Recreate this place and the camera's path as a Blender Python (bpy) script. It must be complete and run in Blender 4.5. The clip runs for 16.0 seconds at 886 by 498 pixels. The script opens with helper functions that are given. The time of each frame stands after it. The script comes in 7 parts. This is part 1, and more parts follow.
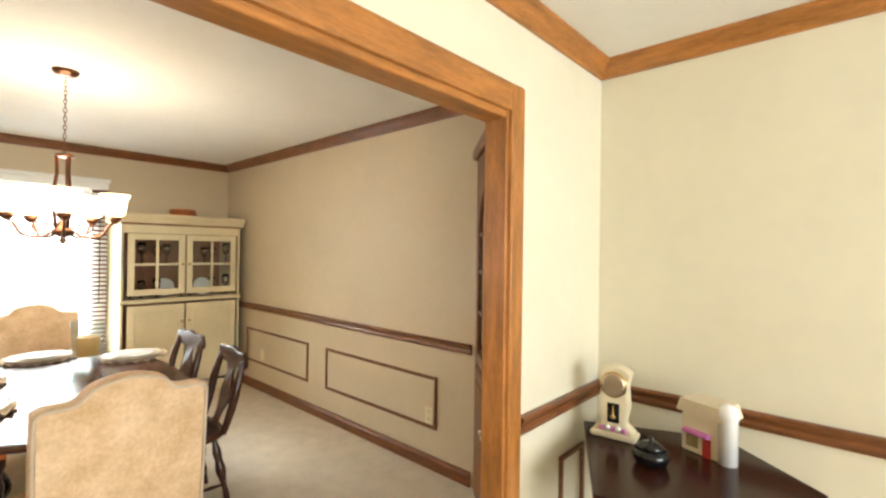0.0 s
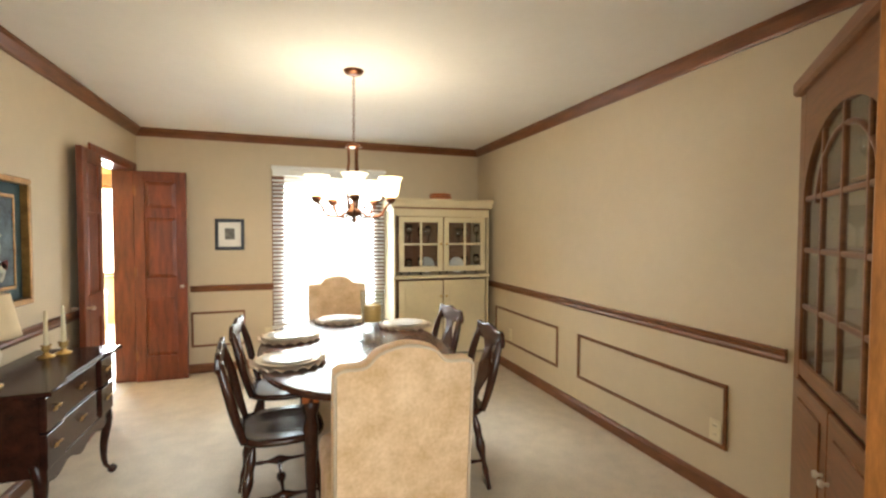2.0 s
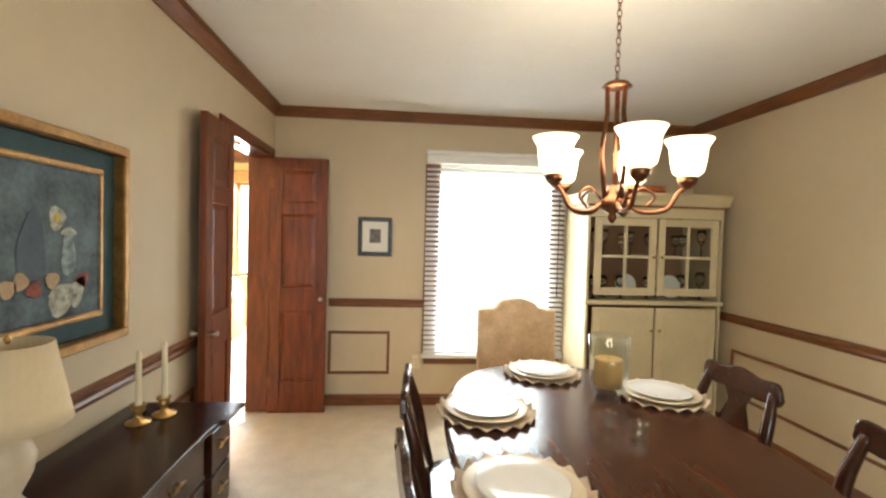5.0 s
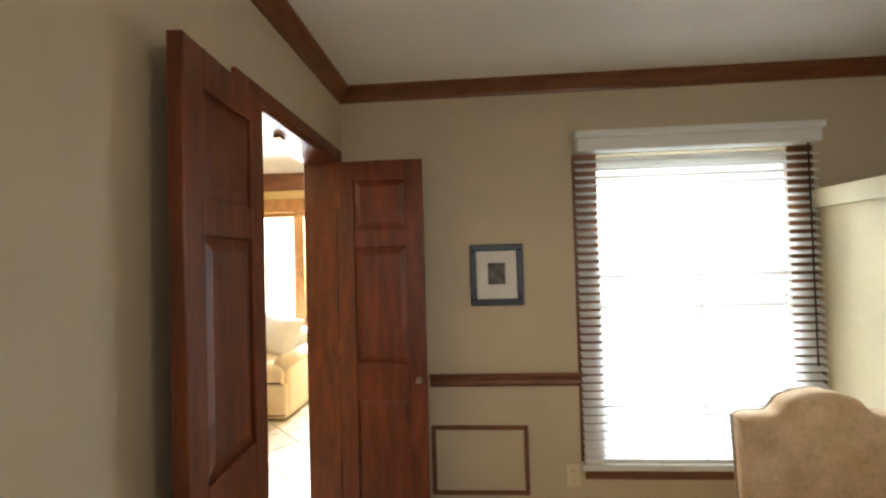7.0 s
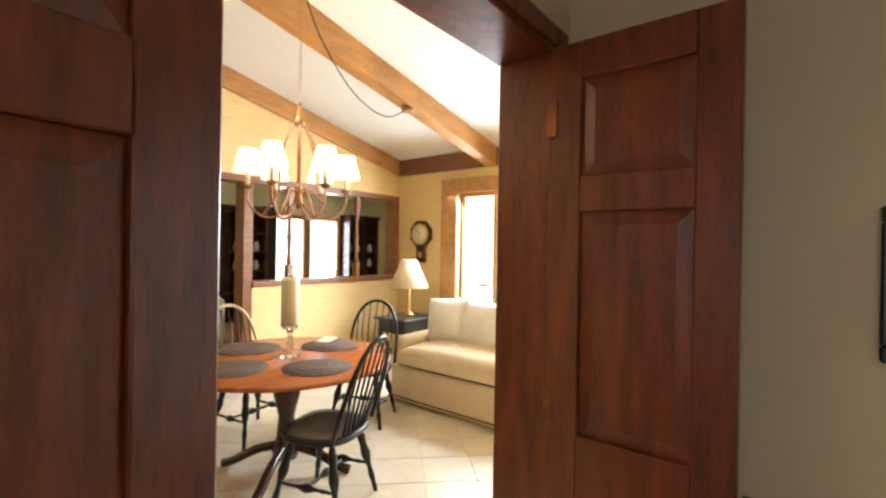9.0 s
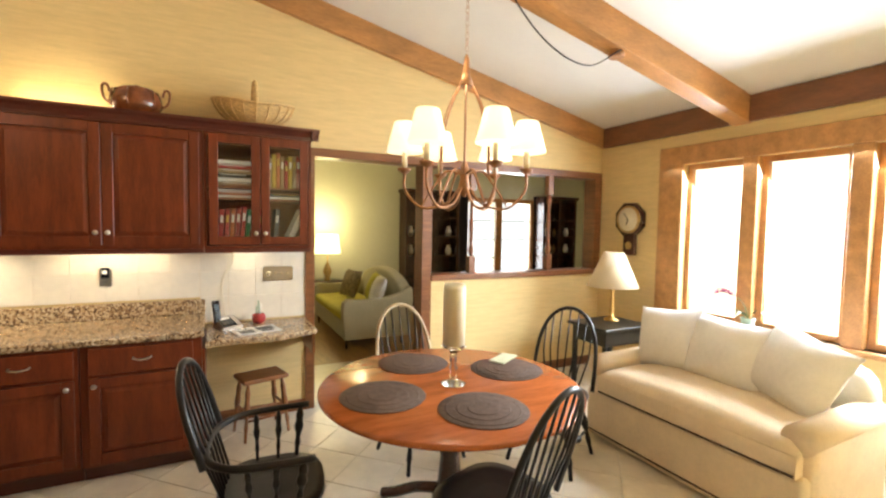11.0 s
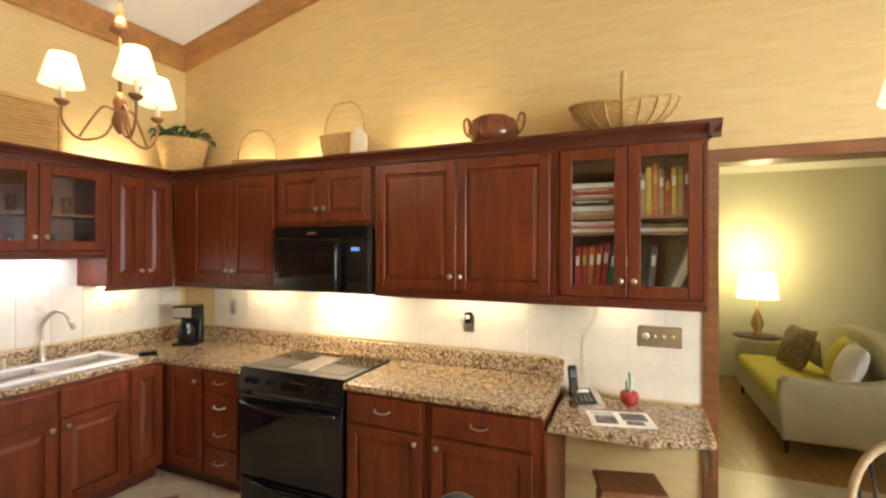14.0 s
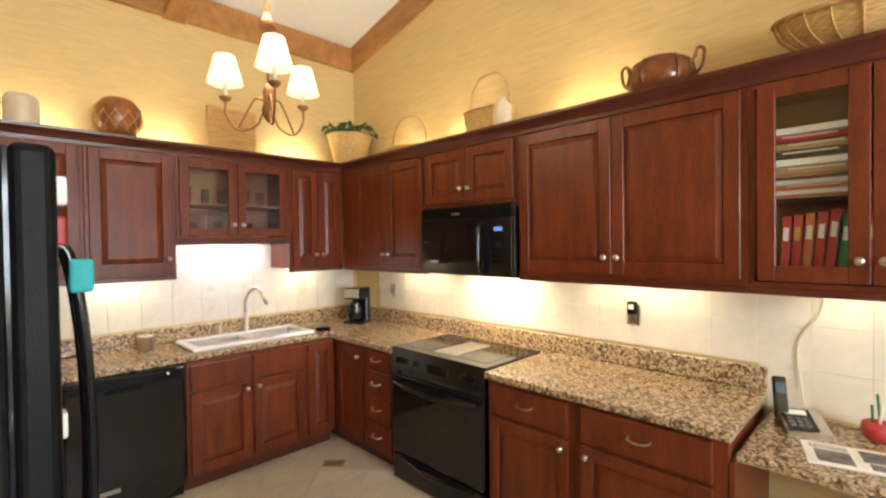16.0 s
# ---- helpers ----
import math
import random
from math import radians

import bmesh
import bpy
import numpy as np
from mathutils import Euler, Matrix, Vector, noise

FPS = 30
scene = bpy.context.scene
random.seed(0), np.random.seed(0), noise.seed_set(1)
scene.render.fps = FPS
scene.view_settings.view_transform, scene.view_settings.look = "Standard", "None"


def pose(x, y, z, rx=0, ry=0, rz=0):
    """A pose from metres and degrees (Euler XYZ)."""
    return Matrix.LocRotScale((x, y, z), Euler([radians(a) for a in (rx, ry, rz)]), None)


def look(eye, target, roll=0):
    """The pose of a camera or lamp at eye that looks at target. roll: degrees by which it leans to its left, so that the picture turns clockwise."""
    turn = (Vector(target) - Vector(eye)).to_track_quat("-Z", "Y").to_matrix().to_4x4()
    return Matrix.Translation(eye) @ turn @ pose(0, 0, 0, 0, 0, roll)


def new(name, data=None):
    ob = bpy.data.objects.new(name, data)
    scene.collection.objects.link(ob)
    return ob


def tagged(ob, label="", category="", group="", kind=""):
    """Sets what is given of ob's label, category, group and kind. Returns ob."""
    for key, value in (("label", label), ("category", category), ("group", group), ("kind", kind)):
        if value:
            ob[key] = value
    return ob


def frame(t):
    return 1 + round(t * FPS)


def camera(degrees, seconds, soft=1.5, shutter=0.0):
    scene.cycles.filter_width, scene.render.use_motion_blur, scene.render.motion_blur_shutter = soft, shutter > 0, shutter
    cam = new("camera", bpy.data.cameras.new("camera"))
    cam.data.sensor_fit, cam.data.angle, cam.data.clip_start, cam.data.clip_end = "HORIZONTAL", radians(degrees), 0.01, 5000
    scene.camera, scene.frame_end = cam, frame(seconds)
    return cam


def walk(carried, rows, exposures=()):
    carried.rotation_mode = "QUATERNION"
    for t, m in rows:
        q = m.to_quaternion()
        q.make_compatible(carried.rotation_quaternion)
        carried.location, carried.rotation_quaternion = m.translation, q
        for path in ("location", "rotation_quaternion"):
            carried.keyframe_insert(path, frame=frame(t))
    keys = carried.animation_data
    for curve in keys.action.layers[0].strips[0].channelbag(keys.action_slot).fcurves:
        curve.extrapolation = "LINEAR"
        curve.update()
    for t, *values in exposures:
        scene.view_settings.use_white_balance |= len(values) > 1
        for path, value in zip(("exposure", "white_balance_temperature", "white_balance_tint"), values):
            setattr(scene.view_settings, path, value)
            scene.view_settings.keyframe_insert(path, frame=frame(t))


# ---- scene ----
cam = camera(88.6, 16.0, soft=2.4)
PATH = [
    (0, (-0.199, 0.075, 1.497), (-1.543, 1.557, 1.504), 0.8),
    (0.5, (-0.253, 0.092, 1.492), (-1.812, 1.345, 1.485), 0.3),
    (1, (-0.325, 0.099, 1.478), (-2.031, 1.141, 1.456), 0.2),
    (1.5, (-0.41, 0.11, 1.479), (-2.225, 0.949, 1.428), 0.1),
    (2, (-0.51, 0.121, 1.439), (-2.402, 0.768, 1.372), 0.2),
    (2.5, (-0.65, 0.05, 1.437), (-2.584, 0.549, 1.336), 0.5),
    (3, (-0.788, 0.019, 1.416), (-2.744, 0.421, 1.304), 0.5),
    (5.3, (-2.022, -0.254, 1.456), (-4.018, -0.135, 1.412), 1.5),
    (5.5, (-2.147, -0.281, 1.478), (-4.145, -0.207, 1.444), 1.3),
    (6, (-2.509, -0.394, 1.494), (-4.509, -0.402, 1.494), 0.1),
    (6.5, (-2.857, -0.495, 1.496), (-4.856, -0.561, 1.528), -1.1),
    (7, (-3.211, -0.553, 1.508), (-5.206, -0.688, 1.557), -1.6),
    (7.5, (-3.523, -0.581, 1.523), (-5.494, -0.919, 1.564), -1.3),
    (8, (-3.818, -0.569, 1.49), (-5.701, -1.242, 1.53), -0.1),
    (8.5, (-4.085, -0.606, 1.483), (-5.82, -1.601, 1.503), 1.0),
    (9, (-4.32, -0.697, 1.481), (-5.885, -1.942, 1.477), 1.0),
    (9.2, (-4.392, -0.718, 1.48), (-5.856, -2.081, 1.479), -0.1),
    (11.3, (-4.980, -1.378, 1.581), (-5.759, -3.216, 1.464), 1.4),
    (11.5, (-5.022, -1.437, 1.577), (-5.696, -3.317, 1.458), 1.5),
    (12, (-5.090, -1.632, 1.593), (-5.513, -3.585, 1.490), 1.7),
    (12.5, (-5.148, -1.824, 1.612), (-5.269, -3.819, 1.558), 1.1),
    (13, (-5.173, -1.980, 1.635), (-4.987, -3.972, 1.622), 0.9),
    (13.5, (-5.243, -2.139, 1.637), (-4.724, -4.070, 1.643), 0.5),
    (14, (-5.250, -2.291, 1.646), (-4.469, -4.132, 1.647), 0.1),
    (14.5, (-5.249, -2.418, 1.641), (-4.242, -4.146, 1.640), -0.3),
    (15, (-5.255, -2.498, 1.630), (-4.068, -4.107, 1.621), -0.5),
    (15.5, (-5.270, -2.556, 1.603), (-3.955, -4.062, 1.583), -0.8),
    (16, (-5.280, -2.605, 1.575), (-3.860, -4.013, 1.544), -0.8),
]
walk(cam, [(t, look(eye, target, roll)) for t, eye, target, roll in PATH],
     exposures=[(0.0, 0.62), (1.0, 0.45), (2.5, 0.3), (5.5, 0.0), (6.0, -0.18), (7.0, -0.88), (7.5, -1.1), (8.0, -1.08), (8.5, -1.05), (9.2, -1.1), (11.5, -1.3), (13.5, -1.25), (16.0, -1.2)])

# ---- light ----
world = bpy.data.worlds.new("sky")
scene.world = world
world.use_nodes = True
wn = world.node_tree.nodes
sky = wn.new("ShaderNodeTexSky")
sky.sky_type, sky.sun_disc = "NISHITA", False
sky.sun_elevation, sky.sun_rotation = radians(50), radians(200)
world.node_tree.links.new(sky.outputs[0], wn["Background"].inputs[0])
wn["Background"].inputs[1].default_value = 0.12
sun = new("sun", bpy.data.lights.new("sun", "SUN"))
sun.data.energy, sun.data.angle, sun.data.color = 2.0, radians(0.5), (1, 0.95, 0.87)
sun.matrix_world = look((0, 0, 20), (6, -10, 0))


def area_lamp(name, at, to, w, h, watts, color):
    lamp = new(name, bpy.data.lights.new(name, "AREA"))
    lamp.data.shape, lamp.data.size, lamp.data.size_y = "RECTANGLE", w, h
    lamp.data.energy, lamp.data.color = watts, color
    lamp.matrix_world = look(at, to)
    return lamp


def point_lamp(name, at, watts, color, radius=0.05):
    lamp = new(name, bpy.data.lights.new(name, "POINT"))
    lamp.data.energy, lamp.data.color, lamp.data.shadow_soft_size = watts, color, radius
    lamp.location = at
    return lamp


WARM, DAY = (1.0, 0.83, 0.56), (0.90, 0.96, 1.0)
area_lamp("dining_window_light", (-5.95, 0.56, 1.25), (0, 0.56, 1.25), 1.0, 1.5, 56, (0.84, 0.93, 1.0))
area_lamp("dining_sky_light", (-8.2, 0.56, 3.7), (-5.0, 0.56, 1.0), 3.0, 1.5, 1050, (0.84, 0.93, 1.0))
area_lamp("kitchen_window_light", (-9.28, -3.1, 1.62), (-7.5, -3.1, 0.45), 2.4, 1.3, 1050, (0.80, 0.89, 1.0))
# The front room lamp is an added fill; its real source is unknown.
area_lamp("front_window_light", (3.35, 0.2, 1.5), (0, 0.2, 1.4), 2.6, 1.7, 80, DAY)
area_lamp("family_window_light", (-10.35, -9.6, 1.3), (-9.0, -5, 1.2), 1.6, 1.5, 260, DAY)
point_lamp("dining_bulb", (-3.365, 0.512, 1.74), 27, (1.0, 0.87, 0.68), 0.25)
point_lamp("kitchen_bulb", (-6.14, -3.33, 2.3), 34, WARM, 0.15)
point_lamp("island_bulb", (-3.45, -3.57, 2.6), 62, WARM, 0.15)
point_lamp("family_bulb", (-6.72, -8.8, 1.62), 65, (1.0, 0.8, 0.4), 0.08)

# ---- materials ----


def material(name, color, rough=0.5, metal=0.0, vary=0.12, scale=6.0, bump=0.0, bump_scale=60.0, grain=None, second=None, spec=0.5):
    """A surface with two scales of variation; grain stretches it along an axis (x, y, z scales)."""
    m = bpy.data.materials.new(name)
    m.use_nodes = True
    n, l = m.node_tree.nodes, m.node_tree.links
    b = n["Principled BSDF"]
    b.inputs["Roughness"].default_value, b.inputs["Metallic"].default_value = rough, metal
    b.inputs["Specular IOR Level"].default_value = spec
    co = n.new("ShaderNodeTexCoord")
    mp = n.new("ShaderNodeMapping")
    l.new(co.outputs["Object"], mp.inputs[0])
    if grain:
        mp.inputs["Scale"].default_value = grain
    big = n.new("ShaderNodeTexNoise")
    big.inputs["Scale"].default_value, big.inputs["Detail"].default_value = scale, 5
    l.new(mp.outputs[0], big.inputs["Vector"])
    fine = n.new("ShaderNodeTexNoise")
    fine.inputs["Scale"].default_value, fine.inputs["Detail"].default_value = scale * 7, 4
    l.new(mp.outputs[0], fine.inputs["Vector"])
    mixf = n.new("ShaderNodeMath")
    mixf.operation = "MULTIPLY_ADD"
    mixf.inputs[1].default_value = 0.35
    l.new(fine.outputs[0], mixf.inputs[0])
    sc = n.new("ShaderNodeMath")
    sc.operation = "MULTIPLY"
    sc.inputs[1].default_value = 0.65
    l.new(big.outputs[0], sc.inputs[0])
    l.new(sc.outputs[0], mixf.inputs[2])
    ramp = n.new("ShaderNodeValToRGB")
    c = Vector(color)
    lo = Vector(second) if second else c * (1 - vary * 1.6)
    hi = c * (1 + vary)
    ramp.color_ramp.elements[0].position, ramp.color_ramp.elements[1].position = 0.32, 0.68
    ramp.color_ramp.elements[0].color, ramp.color_ramp.elements[1].color = (*lo, 1), (*hi, 1)
    l.new(mixf.outputs[0], ramp.inputs[0])
    l.new(ramp.outputs[0], b.inputs["Base Color"])
    if bump:
        bt = n.new("ShaderNodeTexNoise")
        bt.inputs["Scale"].default_value, bt.inputs["Detail"].default_value = bump_scale, 3
        l.new(mp.outputs[0], bt.inputs["Vector"])
        bp = n.new("ShaderNodeBump")
        bp.inputs["Strength"].default_value, bp.inputs["Distance"].default_value = bump, 0.01
        l.new(bt.outputs[0], bp.inputs["Height"])
        l.new(bp.outputs[0], b.inputs["Normal"])
    return m


def glowing(name, color, strength, base=(0.9, 0.85, 0.75)):
    m = bpy.data.materials.new(name)
    m.use_nodes = True
    b = m.node_tree.nodes["Principled BSDF"]
    b.inputs["Base Color"].default_value = (*base, 1)
    b.inputs["Roughness"].default_value = 0.4
    b.inputs["Emission Color"].default_value = (*color, 1)
    b.inputs["Emission Strength"].default_value = strength
    return m


def glassy(name, color=(1, 1, 1), rough=0.02):
    m = bpy.data.materials.new(name)
    m.use_nodes = True
    b = m.node_tree.nodes["Principled BSDF"]
    b.inputs["Base Color"].default_value = (*color, 1)
    b.inputs["Transmission Weight"].default_value = 1
    b.inputs["Roughness"].default_value = rough
    b.inputs["IOR"].default_value = 1.45
    return m


def thin_pane(name):
    """A thin sheet: mostly clear, with a mirror's gloss at glancing angles."""
    m = bpy.data.materials.new(name)
    m.use_nodes = True
    n, l = m.node_tree.nodes, m.node_tree.links
    clear, gloss, mix = n.new("ShaderNodeBsdfTransparent"), n.new("ShaderNodeBsdfGlossy"), n.new("ShaderNodeMixShader")
    face, power, scale = n.new("ShaderNodeLayerWeight"), n.new("ShaderNodeMath"), n.new("ShaderNodeMath")
    gloss.inputs["Roughness"].default_value = 0.03
    clear.inputs[0].default_value = (0.93, 0.95, 0.94, 1)
    power.operation, power.inputs[1].default_value = "POWER", 4.0
    scale.operation, scale.inputs[1].default_value, scale.inputs[2].default_value = "MULTIPLY_ADD", 0.6, 0.045
    l.new(face.outputs["Facing"], power.inputs[0])
    l.new(power.outputs[0], scale.inputs[0])
    l.new(scale.outputs[0], mix.inputs[0])
    l.new(clear.outputs[0], mix.inputs[1])
    l.new(gloss.outputs[0], mix.inputs[2])
    l.new(mix.outputs[0], n["Material Output"].inputs[0])
    return m


def granite():
    m = material("granite", (0.34, 0.25, 0.16), 0.18, 0, 0.3, 30)
    n, l = m.node_tree.nodes, m.node_tree.links
    b = n["Principled BSDF"]
    co = n.new("ShaderNodeTexCoord")
    v = n.new("ShaderNodeTexVoronoi")
    v.inputs["Scale"].default_value = 95
    l.new(co.outputs["Object"], v.inputs["Vector"])
    no = n.new("ShaderNodeTexNoise")
    no.inputs["Scale"].default_value, no.inputs["Detail"].default_value = 120, 6
    l.new(co.outputs["Object"], no.inputs["Vector"])
    mx = n.new("ShaderNodeMix")
    mx.data_type = "RGBA"
    mx.inputs["Factor"].default_value = 0.55
    l.new(v.outputs["Color"], mx.inputs["A"])
    l.new(no.outputs["Color"], mx.inputs["B"])
    bw = n.new("ShaderNodeRGBToBW")
    l.new(mx.outputs["Result"], bw.inputs[0])
    ramp = n.new("ShaderNodeValToRGB")
    e = ramp.color_ramp.elements
    e[0].position, e[0].color = 0.3, (0.05, 0.035, 0.025, 1)
    e[1].position, e[1].color = 0.72, (0.62, 0.5, 0.34, 1)
    k = e.new(0.42)
    k.color = (0.16, 0.09, 0.045, 1)
    k = e.new(0.52)
    k.color = (0.4, 0.27, 0.14, 1)
    l.new(bw.outputs[0], ramp.inputs[0])
    l.new(ramp.outputs[0], b.inputs["Base Color"])
    return m


WALL = material("beige wall paint", (0.60, 0.50, 0.345), 0.6, 0, 0.03, 2.0, 0.05, 220)
FRONT = material("cream wall paint", (0.74, 0.69, 0.54), 0.6, 0, 0.03, 2.0, 0.05, 220)
WHITE = material("white ceiling paint", (0.80, 0.79, 0.76), 0.8, 0, 0.02, 3.0, 0.08, 150)
GRASS = material("grasscloth wallpaper", (0.68, 0.505, 0.23), 0.75, 0, 0.07, 7.0, 0.3, 34, (0.9, 0.9, 8.0))
FAMILY = material("pale green wall paint", (0.68, 0.68, 0.50), 0.7, 0, 0.03, 2.0)
CARPET = material("cream carpet", (0.66, 0.57, 0.44), 0.95, 0, 0.07, 9.0, 0.5, 260, spec=0.1)
TRIM = material("stained oak trim", (0.20, 0.075, 0.026), 0.35, 0, 0.25, 5.0, 0.05, 60, (1, 1, 9))
TRIMH = material("stained oak moulding", (0.19, 0.066, 0.022), 0.32, 0, 0.25, 5.0, 0.05, 60, (1.2, 1.2, 9))
OAK = material("golden oak casing", (0.42, 0.17, 0.042), 0.33, 0, 0.28, 6.0, 0.08, 70, (5, 5, 0.8))
OAKY = material("golden oak head casing", (0.42, 0.17, 0.042), 0.33, 0, 0.28, 6.0, 0.08, 70, (5, 0.8, 5))
OAKX = material("golden oak moulding", (0.42, 0.17, 0.042), 0.33, 0, 0.28, 6.0, 0.08, 70, (0.8, 5, 5))
BEAM = material("orange pine beam", (0.42, 0.20, 0.062), 0.5, 0, 0.22, 3.0, 0.1, 40, (1, 4, 4))
# Darker brown than BEAM, used only for the west beam.
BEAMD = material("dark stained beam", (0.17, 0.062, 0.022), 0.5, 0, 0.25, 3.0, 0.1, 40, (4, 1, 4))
DOOR = material("cherry stained door", (0.18, 0.042, 0.012), 0.36, 0, 0.34, 5.0, 0.05, 60, (6, 6, 0.9), spec=0.5)
CHERRY = material("cherry cabinet wood", (0.145, 0.029, 0.009), 0.38, 0, 0.28, 4.0, 0.03, 60, (5, 5, 0.8), spec=0.35)
CHERRYD = material("dark cherry moulding", (0.085, 0.018, 0.01), 0.3, 0, 0.2, 4.0)
INSIDE = material("cabinet interior", (0.30, 0.13, 0.06), 0.5, 0, 0.1, 4.0)
MAHOG = material("dark mahogany", (0.034, 0.010, 0.006), 0.2, 0, 0.35, 4.0, 0.02, 50, (1, 5, 5), spec=0.3)
TABLET = material("polished walnut tabletop", (0.075, 0.026, 0.015), 0.2, 0, 0.3, 3.0, 0.01, 50, (1, 6, 6), spec=0.4)
DARKW = material("dark turned wood", (0.05, 0.018, 0.01), 0.22, 0, 0.3, 7.0, 0.02, 50)
REDW = material("red cherry tabletop", (0.42, 0.115, 0.03), 0.2, 0, 0.22, 3.0, 0.02, 50, (1, 6, 6))
STOOLW = material("brown stool wood", (0.25, 0.1, 0.035), 0.4, 0, 0.25, 6.0)
BLACKW = material("black painted wood", (0.012, 0.011, 0.010), 0.3, 0, 0.3, 8.0, spec=0.35)
CREAM = material("cream painted hutch", (0.70, 0.60, 0.38), 0.42, 0, 0.05, 4.0, 0.03, 90)
WHITEP = material("white gloss paint", (0.82, 0.82, 0.80), 0.35, 0, 0.02, 5.0)
BLINDM = material("white blind slat", (0.86, 0.86, 0.85), 0.45, 0, 0.02, 5.0)
DAMASK = material("damask upholstery", (0.80, 0.60, 0.40), 0.8, 0, 0.10, 10.0, 0.2, 200, second=(0.60, 0.39, 0.20), spec=0.2)
LINEN = material("pale linen", (0.66, 0.54, 0.40), 0.9, 0, 0.06, 8.0, 0.25, 300, spec=0.15)
SOFAM = material("cream slipcover", (0.72, 0.58, 0.40), 0.9, 0, 0.06, 6.0, 0.3, 180, spec=0.15)
CUSHM = material("white cotton cushion", (0.82, 0.79, 0.74), 0.9, 0, 0.05, 6.0, 0.3, 150, spec=0.15)
OLIVE = material("olive upholstery", (0.50, 0.46, 0.30), 0.9, 0, 0.06, 6.0, 0.2, 200, spec=0.15)
YELLOW = material("yellow green upholstery", (0.58, 0.52, 0.10), 0.9, 0, 0.08, 6.0, 0.2, 200, spec=0.15)
BROWNC = material("brown patterned cushion", (0.28, 0.22, 0.12), 0.9, 0, 0.3, 18.0, 0.2, 200, spec=0.15)
BLACK = material("black enamel", (0.008, 0.008, 0.009), 0.12, 0, 0.3, 5.0)
BLACKT = material("pebbled black enamel", (0.006, 0.006, 0.006), 0.4, 0, 0.3, 5.0, 0.15, 260, spec=0.1)
DGLASS = material("dark oven glass", (0.012, 0.010, 0.008), 0.04, 0, 0.2, 3.0)
STEEL = material("brushed nickel", (0.62, 0.58, 0.52), 0.28, 1, 0.06, 30.0)
BRASS = material("aged brass", (0.55, 0.36, 0.13), 0.3, 1, 0.15, 20.0)
BRONZE = material("copper bronze metal", (0.24, 0.105, 0.055), 0.3, 1, 0.25, 14.0)
RUST = material("rust brown metal", (0.36, 0.17, 0.07), 0.5, 0.35, 0.25, 14.0)
IVORY = material("ivory plastic", (0.72, 0.64, 0.45), 0.4, 0, 0.03, 6.0)
PORC = material("white porcelain", (0.85, 0.85, 0.83), 0.12, 0, 0.02, 3.0)
SAND = material("cream ceramic", (0.72, 0.62, 0.46), 0.3, 0, 0.06, 8.0)
CANDLE = material("ivory wax", (0.82, 0.74, 0.52), 0.5, 0, 0.04, 6.0)
WICKER = material("tan wicker", (0.64, 0.42, 0.16), 0.7, 0, 0.3, 40.0, 0.6, 70, (1, 1, 6))
WICKERD = material("brown wicker", (0.20, 0.075, 0.03), 0.6, 0, 0.35, 26.0, 0.6, 60)
BAMBOO = material("split bamboo", (0.62, 0.38, 0.13), 0.55, 0, 0.2, 9.0, 0.3, 60, (1, 1, 7))
GLAZE = material("brown pottery glaze", (0.17, 0.05, 0.018), 0.16, 0, 0.4, 12.0)
RIND = material("chestnut veneer", (0.30, 0.10, 0.03), 0.3, 0, 0.4, 14.0)
PLACEM = material("woven dark placemat", (0.105, 0.062, 0.04), 0.85, 0, 0.25, 30.0, 0.6, 160)
TILE = material("cream wall tile", (0.76, 0.70, 0.58), 0.3, 0, 0.05, 4.0)
GROUT = material("tile grout", (0.62, 0.56, 0.46), 0.9, 0, 0.05, 12.0)
FTILE = material("pale floor tile", (0.66, 0.58, 0.44), 0.28, 0, 0.08, 3.0)
PARQ = material("golden wood floor", (0.38, 0.22, 0.07), 0.3, 0, 0.2, 4.0, 0, 50, (6, 1, 6))
LEAF = material("green leaf", (0.06, 0.11, 0.03), 0.5, 0, 0.35, 20.0)
PINK = material("pink petal", (0.62, 0.18, 0.48), 0.5, 0, 0.2, 20.0)
GOLD = material("gilt frame", (0.36, 0.19, 0.055), 0.35, 0.6, 0.3, 16.0, 0.2, 80)
TEAL = material("blue green mount", (0.022, 0.06, 0.07), 0.7, 0, 0.2, 14.0)
BLUEG = material("blue grey canvas", (0.085, 0.12, 0.14), 0.7, 0, 0.45, 9.0)
PAPER = material("white paper", (0.82, 0.80, 0.74), 0.7, 0, 0.03, 8.0)
GREY = material("grey print", (0.16, 0.15, 0.13), 0.7, 0, 0.5, 16.0)
RED = material("red cloth spine", (0.42, 0.035, 0.03), 0.5, 0, 0.2, 10.0)
GREEN = material("green cloth spine", (0.04, 0.2, 0.07), 0.5, 0, 0.2, 10.0)
TAN = material("tan cloth spine", (0.42, 0.28, 0.14), 0.6, 0, 0.2, 10.0)
YBOOK = material("yellow cloth spine", (0.62, 0.42, 0.06), 0.6, 0, 0.2, 10.0)
ORANGE = material("copper orange fruit", (0.55, 0.16, 0.05), 0.4, 0, 0.2, 10.0)
GRANITE = granite()
GLASS = glassy("clear glass")
PANE = thin_pane("window pane")
BULBG = glowing("lit frosted glass", (1.0, 0.78, 0.45), 3.2)
SHADEG = glowing("lit fabric shade", (1.0, 0.80, 0.50), 3.3)
UPLIT = glowing("lit uplight diffuser", (1.0, 0.82, 0.52), 135.0)
UNLIT = material("ivory fabric shade", (0.74, 0.62, 0.42), 0.8, 0, 0.04, 8.0)
LAMPG = glowing("lit lamp shade", (1.0, 0.82, 0.35), 9.0)
BLUE = glowing("blue clock display", (0.2, 0.4, 1.0), 2.0, (0.02, 0.02, 0.05))
UNDERC = glowing("cool lit strip diffuser", (0.90, 0.86, 1.0), 120.0)
